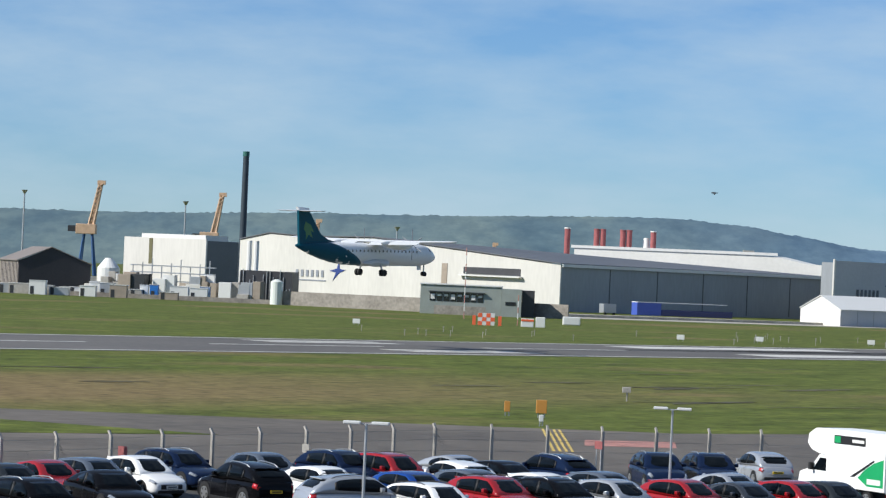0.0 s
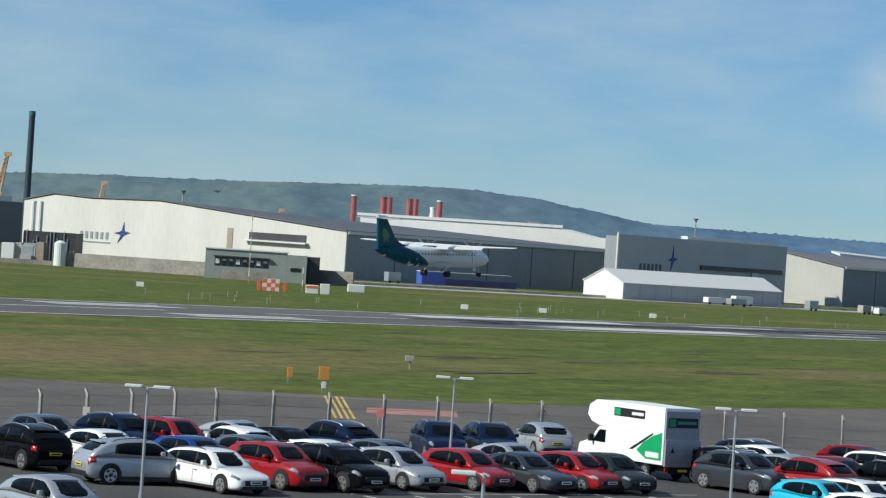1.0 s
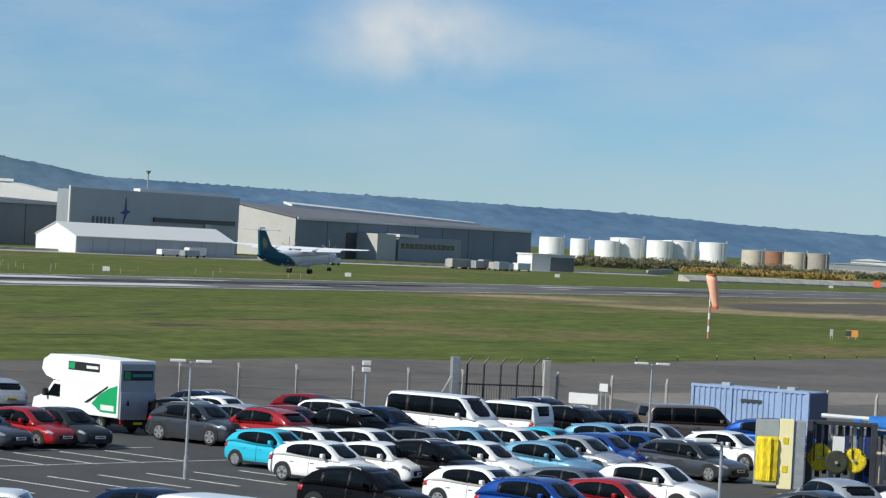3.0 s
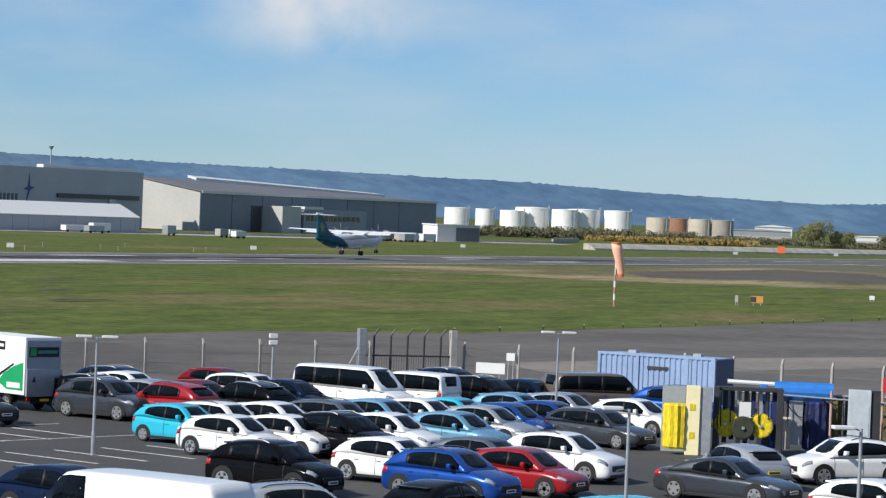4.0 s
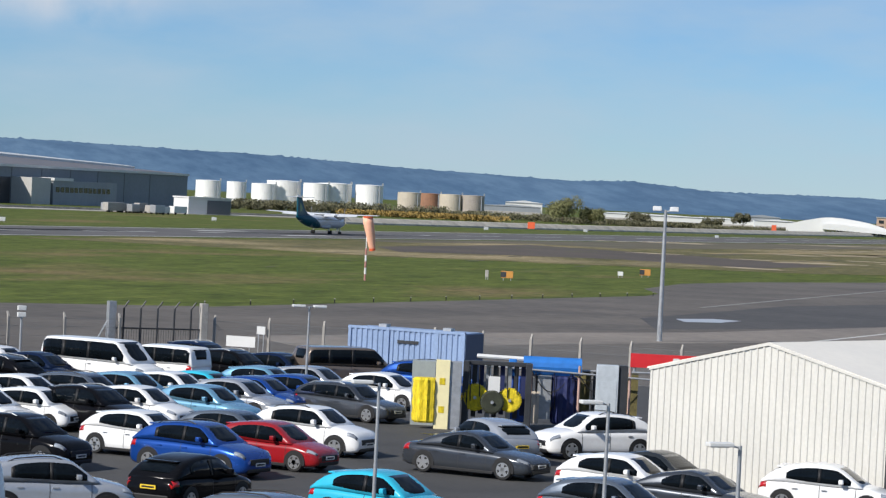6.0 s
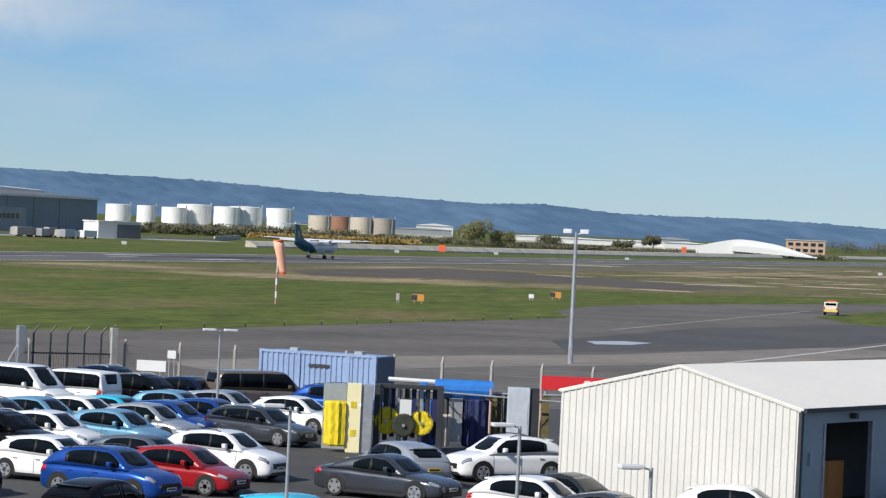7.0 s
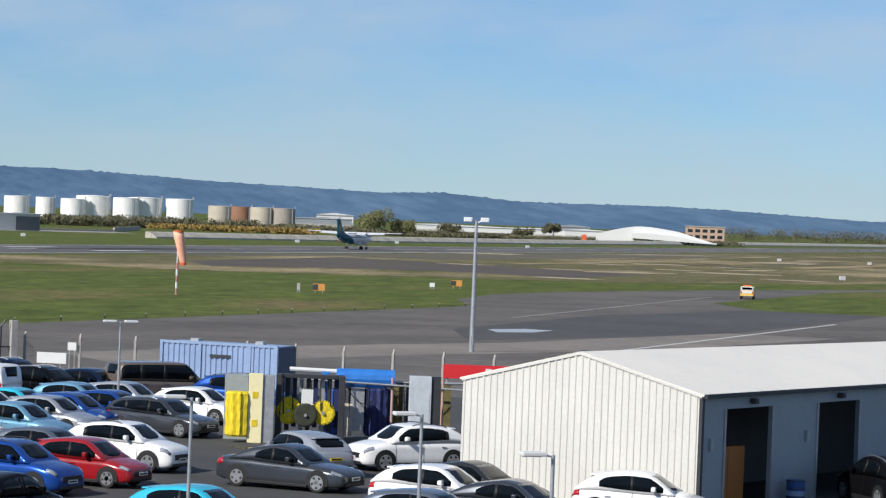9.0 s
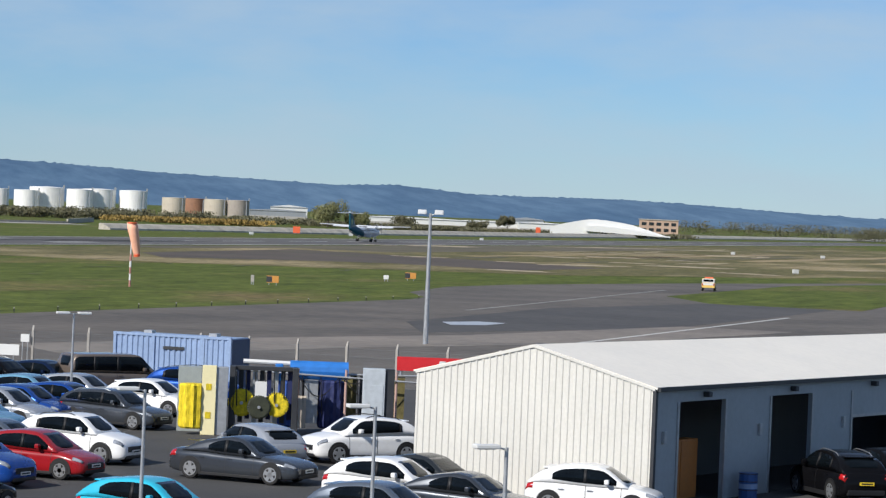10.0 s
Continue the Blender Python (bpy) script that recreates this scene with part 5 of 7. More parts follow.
def build_car(kind, colour):
    L, W, H, fb, fs_, fr, ft, belt, bon, boot, wr = KINDS[kind]
    body_mat = paint(colour)
    van = kind in ("minibus", "panelvan", "midvan", "minivan")
    ob = thing("van" if van else "car", Matrix.Identity(4), COLOURS[colour] + " " + WORDS[kind] + " parked on asphalt", "van" if van else "car", "parked cars")
    hw = W / 2
    boxy = van or kind == "caddy"

    def X(f):  # x is forward, the nose at +L/2
        return L / 2 - f * L

    low = bon * 0.60
    top = smooth_curve([(0.0, low), (0.012, low + 0.11), (0.045, bon - 0.13), (0.11, bon - 0.05), (fb, bon + 0.05), (fs_, belt), (0.62, belt + 0.03), (fr, boot), (0.955, boot - 0.02), (0.985, boot - 0.1), (1.0, boot * 0.70)])
    foot = smooth_curve([(0.0, 0.33), (0.02, 0.24), (0.08, 0.19), (0.5, 0.18), (0.92, 0.2), (0.975, 0.27), (1.0, 0.38)])
    wide = smooth_curve([(0.0, 0.70), (0.015, 0.82), (0.05, 0.925), (0.11, 0.985), (0.2, 1.0), (0.5, 0.992), (0.8, 1.0), (0.9, 0.985), (0.96, 0.93), (0.988, 0.86), (1.0, 0.78)])

    def skin(f, k, side, off=0.0):
        """A point of the body's skin at station f and place k along the half section."""
        i = min(len(FLANK) - 2, int(k))
        u = k - i
        w, z0, h = hw * wide(f), foot(f), top(f) - foot(f)
        y = (FLANK[i][0] * (1 - u) + FLANK[i + 1][0] * u) * w
        z = z0 + (FLANK[i][1] * (1 - u) + FLANK[i + 1][1] * u) * h
        n = Vector((0.5 - f if abs(f - 0.5) > 0.42 else 0, 0.6 * y / w, 0.7 * (z - z0) / h - 0.3)).normalized() * off
        return Vector((X(f) + n.x, side * (y + n.y), z + n.z))

    fs = [0, 0.006, 0.014, 0.03, 0.055, 0.085, 0.12, 0.16, fb - 0.02, fb + 0.03, (fb + fs_) / 2, fs_, 0.5, 0.57, 0.64, 0.7, 0.76, 0.82, 0.87, 0.91, 0.945, 0.968, 0.985, 0.995, 1.0]
    fs = [f for i, f in enumerate(fs) if i == 0 or f > fs[i - 1] + 0.003]
    n = len(FLANK)
    bm = bmesh.new()
    loft(bm, [[skin(f, k, -1) for k in range(n)] + [skin(f, k, 1) for k in range(n - 2, -1, -1)] for f in fs])
    part("body", bm, body_mat, ob, "", True)

    # cabin: a shell that narrows upwards, rounded where the sides meet the roof
    drop = 0.03 if boxy else 0.13
    fm = fs_ + (fr - fs_) * 0.32
    bow = 0.035 if boxy else 0.055
    roofz = smooth_curve([(fb, top(fb) - 0.02), (fb + (fs_ - fb) * 0.5, top(fb) + (H - bow - top(fb)) * 0.55), (fs_ - 0.012, H - bow - 0.02), (fs_ + 0.03, H - bow * 0.5), (fm, H), (fr - 0.1, H - drop * 0.45), (fr - 0.015, H - drop),
                          (fr + (ft - fr) * 0.3, H - drop - (H - drop - boot) * 0.24), (ft, boot - 0.03)])
    wt = 0.88 if boxy else 0.73

    def half(f, z):
        b = top(f) - 0.03
        s = min(1.0, max(0.0, (z - b) / max(0.05, H - b)))
        return hw * min(1.0, wide(f) + 0.02) * (0.945 + (wt - 0.945) * (0.8 * s + 0.2 * s * s))

    def cabin_ring(f):
        b, z = top(f) - 0.05, max(top(f) + 0.005, roofz(f))
        h = z - b
        r = min(0.13, h * 0.45)
        pts = [(half(f, b), b), (half(f, b + (h - r) * 0.5), b + (h - r) * 0.5), (half(f, z - r), z - r), (half(f, z - r * 0.55) * 0.985, z - r * 0.5), (half(f, z) * 0.93, z - r * 0.17), (half(f, z) * 0.78, z - r * 0.02), (half(f, z) * 0.4, z + r * 0.1)]
        return [(X(f), -y, zz) for y, zz in pts] + [(X(f), y, zz) for y, zz in pts[::-1]]

    cf = [fb, fb + (fs_ - fb) * 0.25, fb + (fs_ - fb) * 0.5, fb + (fs_ - fb) * 0.75, fs_ - 0.012, fs_ + 0.03, fs_ + 0.07, 0.53, 0.6, 0.68, fr - 0.1, fr - 0.05, fr - 0.015, fr + (ft - fr) * 0.3, fr + (ft - fr) * 0.65, ft]
    cf = sorted({round(f, 3) for f in cf})
    bm = bmesh.new()
    loft(bm, [cabin_ring(f) for f in cf])
    part("roof", bm, body_mat, ob, "", True)

    def patch(name, grid_pts, material, parent=ob, out=0.012):
        """A thin curved panel through rows of points, standing off the skin."""
        bmm = bmesh.new()
        mid = Vector((0, 0, H * 0.45))
        back = []
        for row in grid_pts:
            back.append([Vector(q) - (Vector(q) - mid).normalized() * out * 2 for q in row])
        va = [[bmm.verts.new(q) for q in row] for row in grid_pts]
        vb = [[bmm.verts.new(q) for q in row] for row in back]
        for i in range(len(va) - 1):
            for j in range(len(va[0]) - 1):
                bmm.faces.new((va[i][j], va[i][j + 1], va[i + 1][j + 1], va[i + 1][j]))
        rim = [(0, j) for j in range(len(va[0]))] + [(i, len(va[0]) - 1) for i in range(1, len(va))] + [(len(va) - 1, j) for j in range(len(va[0]) - 2, -1, -1)] + [(i, 0) for i in range(len(va) - 2, 0, -1)]
        for (i, j), (k, l) in zip(rim, rim[1:] + rim[:1]):
            bmm.faces.new((va[i][j], vb[i][j], vb[k][l], va[k][l]))
        bmesh.ops.recalc_face_normals(bmm, faces=bmm.faces)
        return part(name, bmm, material, parent, "", True)

    # windscreen and rear window follow the cabin's slope
    def screen(name, f0, f1, mlow, mhigh):
        rows = []
        for i in range(6):
            f = f0 + (f1 - f0) * i / 5
            z = roofz(f)
            w = half(f, z) * (mlow + (mhigh - mlow) * i / 5)
            lift = 0.016 if fb < f < fr else 0.02
            sgn = 1 if f < 0.5 else -1
            rows.append([Vector((X(f) + sgn * (0.012 - 0.05 * abs(u) ** 3), w * u, z + lift - 0.02 * abs(u) ** 3)) for u in (-1, -0.85, -0.5, 0, 0.5, 0.85, 1)])
        patch(name, rows, CARGLASS)

    screen("windscreen", fb + (fs_ - fb) * 0.1, fs_ - 0.022, 0.93, 0.89)
    if kind not in ("panelvan", "midvan"):
        screen("rear_window", fr + (ft - fr) * 0.12, fr + (ft - fr) * 0.78, 0.84, 0.87)
    # side windows: one arched band, split by dark pillars
    fa, fz = fb + (fs_ - fb) * 0.42, fr + (0.01 if kind in ("estate", "mpv", "caddy", "minivan", "minibus") else -0.035)
    if kind in ("panelvan", "midvan"):
        fz = 0.40

    def glass_top(f):
        if f < fs_ + 0.03:
            return min(roofz(f) - 0.075, roofz(fs_ + 0.03) - 0.1)
        z = roofz(f) - 0.105
        tail_in = (f - (fz - 0.09)) / 0.09
        return z if tail_in <= 0 or kind in ("caddy", "minivan", "minibus", "panelvan", "midvan") else z - 0.10 * tail_in ** 2

    def glass_low(f):
        return top(f) + 0.025 + (0.05 * max(0, (f - 0.62) / 0.3) if not boxy else 0.0)

    def side_band(name, f0, f1, s, material, lift=0.012, grow=0.0):
        cols = []
        m = max(2, int((f1 - f0) / 0.03))
        for i in range(m + 1):
            f = f0 + (f1 - f0) * i / m
            z0, z1 = glass_low(f) - grow, max(glass_low(f) + 0.015, glass_top(f)) + grow
            cols.append([Vector((X(f), s * (half(f, z0 + (z1 - z0) * u) + lift), z0 + (z1 - z0) * u)) for u in (0, 0.5, 1)])
        patch(name, cols, material)

    cuts = [fa, 0.55, fz] if kind not in ("estate", "mpv", "caddy", "minivan", "minibus", "suv") else [fa, 0.53, 0.765, fz]
    if kind in ("panelvan", "midvan"):
        cuts = [fa, fz]
    for s in (-1, 1):
        for f0, f1 in zip(cuts, cuts[1:]):
            if f1 - f0 > 0.03:
                side_band("side_window", f0, f1 - 0.004, s, CARGLASS)
        for c in cuts[1:-1]:
            side_band("window_pillar", c - 0.013, c + 0.009, s, BLACK, 0.015)
        # door mirror on a short arm, handles, dark door gaps
        mz = top(fs_ - 0.04) + 0.05
        bmm = B(X(fs_) + 0.14, X(fs_) + 0.29, s * hw * 1.1 - 0.1, s * hw * 1.1 + 0.09, mz, mz + 0.15, bev=0.04)
        box(bmm, X(fs_) + 0.2, X(fs_) + 0.25, min(s * hw * 0.93, s * hw * 1.06), max(s * hw * 0.93, s * hw * 1.06), mz - 0.02, mz + 0.04)
        part("mirror", bmm, body_mat, ob)
        for f in ((0.525,) if kind in ("panelvan", "midvan") else (0.525, 0.74)):
            part("door_handle", B(X(f), X(f) + 0.17, s * hw * 0.985 - 0.02, s * hw * 0.985 + 0.025, belt - 0.2, belt - 0.165), body_mat if colour != "white" else ALLOY, ob)
        for f in (fb + 0.045, 0.54):
            gap = bmesh.new()
            vs = [(gap.verts.new(q + Vector((0.009, 0, 0))), gap.verts.new(q - Vector((0.009, 0, 0)))) for q in [skin(f, k, s, 0.004) for k in (2, 3, 4, 5, 6, 7, 8)]]
            for (q0, q1), (q2, q3) in zip(vs, vs[1:]):
                gap.faces.new((q0, q1, q3, q2))
            part("door_gap", gap, BLACK, ob)
        part("sill", B(X(0.75), X(0.27), s * hw * 0.965 - 0.03, s * hw * 0.965 + 0.035, 0.17, 0.32 if kind == "suv" else 0.26, bev=0.01), BLACK, ob)
        # lamps that wrap round the corners
        patch("headlight", [[skin(f, k, s, 0.01) for k in (6.7, 7.3, 8.0, 8.6)] for f in (0.016, 0.03, 0.05, 0.07, 0.09)], HEADLAMP, out=0.02)
        patch("tail_light", [[skin(f, k, s, 0.01) for k in (5.6, 6.6, 7.6, 8.6)] for f in (0.935, 0.955, 0.975, 0.993)], TAILRED, out=0.02)
        for f in (0.19, 0.81):
            arch = bmesh.new()
            m = 16
            R_ = wr + 0.07
            ring = [(R_ * math.cos(math.pi * (i / m * 1.16 - 0.08)), wr + R_ * math.sin(math.pi * (i / m * 1.16 - 0.08))) for i in range(m + 1)]
            loft(arch, [[(X(f) + a, s * (hw * 0.9 + o), max(0.17, z)) for a, z in ring] for o in (-0.12, hw * 0.1 + 0.006)])
            part("wheel_arch", arch, BLACK, ob)
            w = new("wheel")
            w.empty_display_size = 0.1
            w.parent = ob
            w.matrix_basis = pose(X(f), s * (hw - 0.085), wr, 0, 0, 0 if s < 0 else 180)
            ty, ri, ba = wheel_meshes(wr)
            part("tyre", ty, RUBBERTYRE, w)
            part("rim", ri, ALLOY, w)
            part("hub_back", ba, BLACK, w)
    part("grille", B(X(0.03), X(0.0) + 0.018, -hw * 0.56, hw * 0.56, low - 0.14, low + 0.05, bev=0.03), BLACK, ob)
    part("lower_bumper", B(X(0.04), X(0.0) + 0.012, -hw * 0.68, hw * 0.68, 0.23, 0.36, bev=0.04), BLACK, ob)
    part("rear_bumper", B(X(1.0) - 0.015, X(0.965), -hw * 0.74, hw * 0.74, 0.28, 0.47, bev=0.04), BLACK, ob)
    if kind in ("hatch", "mini", "suv"):
        f = fr + 0.005
        part("roof_spoiler", B(X(f) - 0.16, X(f) + 0.06, -hw * wt * 0.82, hw * wt * 0.82, roofz(f - 0.02) - 0.035, roofz(f - 0.02) + 0.012, bev=0.015), body_mat, ob)
    for nm, x, m_ in (("front_plate", X(0) + 0.03, PLATEWHITE), ("rear_plate", X(1.0) - 0.03, PLATEYELLOW)):
        z = 0.42 if nm == "front_plate" else 0.62
        o = part(nm, B(x - 0.012, x + 0.012, -0.26, 0.26, z, z + 0.11), m_, ob)
        sg = 1 if x > 0 else -1
        part("plate_bar", B(x + sg * 0.013 - 0.002, x + sg * 0.013 + 0.002, -0.21, 0.21, z + 0.03, z + 0.08), BLACK, o)
    if kind in ("suv", "estate", "mpv"):
        for s in (-1, 1):
            bmm = bmesh.new()
            pts = [Vector((X(f), s * half(f, H) * 0.9, roofz(f) + (0.035 if 0 < i < 7 else -0.02))) for i, f in enumerate([fs_ + 0.04 + (fr - fs_ - 0.08) * j / 7 for j in range(8)])]
            loft(bmm, [[q + Vector((0, 0.02 * math.cos(a), 0.018 * math.sin(a))) for a in [2 * math.pi * i / 6 for i in range(6)]] for q in pts])
            part("roof_rail", bmm, BLACK if colour not in ("black", "grey", "navy") else ALLOY, ob)
    return ob


def car(kind, colour, x, y, way):
    """A car at (x, y) whose nose points along the compass way."""
    m = facing(Vector((x, y, CPZ + 0.05)), way + random.uniform(-1.5, 1.5))
    key = (kind, colour)
    if key not in PROTO:
        PROTO[key] = build_car(kind, colour)
        PROTO[key].matrix_basis = m
        return PROTO[key]
    return copy_thing(PROTO[key], m)


car("suv", "black", -7.1, 113.2, 325)
car("hatch", "slate", -6.8, 121.2, 145)
car("suv", "navy", -3.8, 122.5, 140)
car("hatch", "white", -4.1, 114.4, 140)
car("mpv", "red", -1.8, 122.2, 140)
car("hatch", "white", 0.8, 121.7, 322)
car("sedan", "silver", 1.0, 126.0, 140)
car("hatch", "black", 2.9, 122.6, 140)
car("suv", "navy", 5.0, 126.8, 322)
car("hatch", "blue", -0.7, 113.7, 140)
car("hatch", "slate", 1.6, 116.4, 140)
car("hatch", "white", 4.3, 116.2, 140)
car("suv", "silver", -2.75, 108.8, 65)
car("estate", "white", 0.1, 108.1, 140)
car("suv", "red", 2.3, 111.1, 140)
car("suv", "black", 4.6, 111.7, 140)
car("hatch", "silver", 7.0, 114.3, 140)
car("hatch", "slate", 6.8, 118.6, 140)
car("hatch", "red", 9.8, 116.1, 140)
car("sedan", "grey", 12.1, 116.9, 140)
car("sedan", "silver", 12.1, 122.1, 140)
car("hatch", "red", 14.3, 118.2, 140)
car("hatch", "dark", 15.8, 118.8, 146)
car("suv", "navy", 9.8, 131.0, 172)
car("suv", "navy", 12.2, 132.3, 170)
car("hatch", "silver", 15.1, 138.1, 345)
car("suv", "black", 21.9, 125.1, 140)
car("suv", "grey", 21.9, 122.7, 140)
car("hatch", "white", 24.3, 130.5, 140)
car("estate", "navy", 24.6, 134.1, 140)
car("suv", "red", 24.3, 121.5, 322)
car("hatch", "silver", 24.3, 125.0, 140)
car("hatch", "maroon", 29.4, 135.0, 140)
car("hatch", "maroon", 26.4, 125.4, 140)
car("mpv", "white", 29.3, 128.8, 140)
car("suv", "black", 27.8, 122.7, 322)
car("hatch", "navy", 30.9, 127.2, 140)
car("caddy", "white", 37.2, 130.1, 322)
car("suv", "navy", 41.0, 136.8, 140)
car("suv", "black", 40.7, 130.6, 140)
car("hatch", "navy", 43.3, 131.7, 140)
car("minivan", "brown", 46.4, 131.3, 84)
car("mini", "cyan", 22.65, 110.9, 140)
car("estate", "white", 24.6, 112.2, 140)
car("hatch", "white", 26.8, 112.7, 140)
car("estate", "slate", 29.7, 114.7, 140)
car("hatch", "white", 23.5, 105.3, 139)
car("mini", "white", 25.7, 106.2, 139)
car("suv", "black", 27.6, 105.5, 140)
car("hatch", "white", 30.1, 108.0, 140)
car("hatch", "sky", 31.8, 115.7, 140)
car("hatch", "white", 33.8, 116.5, 140)
car("hatch", "sky", 39.3, 121.5, 140)
car("hatch", "cyan", 35.5, 117.5, 140)
car("hatch", "silver", 41.8, 122.4, 140)
car("hatch", "sky", 33.1, 109.3, 140)
car("hatch", "silver", 35.5, 113.1, 140)
car("hatch", "blue", 37.0, 115.0, 140)
car("hatch", "blue", 39.3, 116.7, 140)
car("suv", "black", 22.0, 92.5, 140)
car("hatch", "white", 27.0, 96.4, 139)
car("hatch", "slate", 30.5, 97.3, 140)
car("suv", "blue", 27.3, 90.6, 140)
car("hatch", "red", 30.5, 93.0, 140)
car("suv", "white", 33.6, 98.2, 140)
car("estate", "grey", 40.1, 112.9, 145)
car("hatch", "white", 44.0, 119.3, 140)
car("suv", "blue", 48.6, 126.3, 140)
car("hatch", "cyan", 28.6, 77.2, 143)
car("suv", "silver", 19.5, 78.6, 92)
car("hatch", "black", 24.3, 81.5, 50)
car("estate", "slate", 23.5, 70.9, 140)
car("sedan", "grey", 37.0, 91.4, 140)
car("hatch", "silver", 39.4, 96.4, 348)
car("suv", "white", 44.15, 98.0, 264)
car("hatch", "white", 38.7, 83.4, 140)
car("sedan", "dark", 40.7, 85.2, 143)
car("hatch", "slate", 34.9, 75.9, 140)
car("sedan", "grey", 39.2, 79.2, 140)
car("hatch", "white", 44.6, 81.2, 130)
car("suv", "black", 56.1, 85.2, 8)
car("hatch", "black", 59.6, 87.6, 8)
car("hatch", "silver", -4.7, 92.0, 140)
car("hatch", "navy", 14.0, 84.3, 139)
car("midvan", "white", 7.85, 75.4, 106)
car("panelvan", "white", 13.9, 73.9, 322)
car("suv", "black", 4.7, 86.8, 140)
car("estate", "navy", -10.3, 121.0, 140)
car("hatch", "white", -11.3, 115.8, 140)
car("hatch", "slate", -12.9, 113.5, 140)
car("sedan", "red", -14.4, 111.9, 140)
car("hatch", "dark", -15.4, 108.4, 140)
car("sedan", "black", -11.7, 108.1, 150)
car("suv", "black", -13.3, 100.2, 140)
car("hatch", "white", 37.1, 70.1, 72)
car("sedan", "black", 36.0, 64.1, 140)
car("hatch", "slate", 43.7, 67.0, 95)
car("minibus", "white", 34.0, 128.4, 143)


# ---- rental box van ----
def box_van():
    ob = thing("box_van", park(19.85, 139.4, 331), "tall white rental box van with green swoosh and grey tail lift", "van")
    white = mat("van_box_paint", (0.82, 0.82, 0.80), 0.35, var=0.03, scale=1)
    part("box_body", B(-3.2, 1.2, -1.05, 1.05, 0.75, 3.4, bev=0.06), white, ob)
    bm = bmesh.new()
    prism(bm, [(1.15, 2.15), (1.15, 3.4), (2.2, 3.38), (2.75, 3.1), (2.85, 2.65), (2.5, 2.35), (1.9, 2.2)], -1.0, 1.0)
    part("luton_head", bm, white, ob, "", False)
    bm = bmesh.new()
    prism(bm, [(1.22, 0.5), (1.22, 2.16), (1.95, 2.15), (2.6, 1.5), (3.45, 1.25), (3.55, 0.85), (3.5, 0.45)], -0.95, 0.95)
    part("cab", bm, white, ob)
    for s in (-1, 1):
        bm = bmesh.new()
        prism(bm, [(1.4, 1.4), (1.4, 2.0), (1.9, 2.0), (2.4, 1.42)], s * 0.95, s * 0.965)
        part("cab_window", bm, CARGLASS, ob)
        part("mirror", B(2.3, 2.45, s * 1.1 - 0.12, s * 1.1 + 0.12, 1.4, 1.75, bev=0.03), BLACK, ob)
        for x in (2.55, -1.8):
            w = new("wheel")
            w.parent = ob
            w.matrix_basis = pose(x, s * 0.9, 0.36, 0, 0, 0 if s < 0 else 180)
            ty, ri, ba = wheel_meshes(0.36)
            part("tyre", ty, RUBBERTYRE, w)
            part("rim", ri, ALLOY, w)
            part("hub_back", ba, BLACK, w)
        # sign panel and green swoosh
        part("sign_panel", B(-1.7, 0.7, s * 1.052, s * 1.062, 2.75, 3.15), BLACK, ob, "black sign panel on the box side")
        part("sign_mark", B(-0.6 if s < 0 else 0.2, 0.65, s * 1.062, s * 1.07, 2.8, 3.1), GREENSIGN, ob, "green logo block")
        part("sign_bar", B(-1.6, -0.7, s * 1.062, s * 1.07, 2.88, 3.02), WHITE, ob)
        bm = bmesh.new()
        prism(bm, [(-3.1, 0.95), (-3.1, 2.25), (-2.4, 2.05), (-1.7, 1.7), (-1.2, 1.3), (-1.9, 0.95)], s * 1.052, s * 1.06)
        part("swoosh", bm, GREENSIGN, ob, "green curved vinyl swoosh")
        bm = bmesh.new()
        prism(bm, [(-2.4, 2.2), (-1.4, 1.7), (-0.6, 1.3), (-0.9, 1.3), (-1.7, 1.72), (-2.4, 2.1)], s * 1.052, s * 1.06)
        part("swoosh_line", bm, BLACK, ob)
        part("swoosh_writing", B(-2.9, -1.9, s * 1.06, s * 1.066, 1.05, 1.3), WHITE, ob)
    # the door's grey puts the shade on the van's white back into colour
    grey = mat("shade_grey_roller_door", (0.33, 0.34, 0.37), 0.5, var=0.06)
    part("roller_door", B(-3.24, -3.2, -0.98, 0.98, 1.95, 3.25), grey, ob)
    part("tail_lift", B(-3.36, -3.25, -1.02, 1.02, 0.7, 1.95, bev=0.02), mat("aluminium_plate", (0.42, 0.43, 0.47), 0.4, metal=0.5), ob)
    part("rear_sign", B(-3.262, -3.245, -0.85, 0.85, 2.5, 2.95), BLACK, ob, "black sign on the rear door")
    part("rear_sign_mark", B(-3.27, -3.262, 0.45, 0.8, 2.55, 2.9), GREENSIGN, ob)
    part("rear_sign_bar", B(-3.27, -3.262, -0.75, 0.35, 2.66, 2.8), mat("teal_bar", (0.05, 0.25, 0.22)), ob)
    for s in (-1, 1):
        part("tail_light", B(-3.38, -3.3, s * 0.9 - 0.1, s * 0.9 + 0.1, 0.52, 0.66), TAILRED, ob)
        bm = bmesh.new()
        loft(bm, [[(x, s * 0.62 + a, b) for a, b in ((-0.12, 1.35), (0.12, 1.35), (0, 1.62))] for x in (-3.375, -3.362)])
        part("warning_triangle", bm, DARKSTEEL, ob)
    part("plate", B(-3.39, -3.37, -0.26, 0.26, 0.48, 0.59), PLATEYELLOW, ob)
    part("chassis", B(-3.1, 3.3, -0.6, 0.6, 0.35, 0.74), BLACK, ob)


box_van()

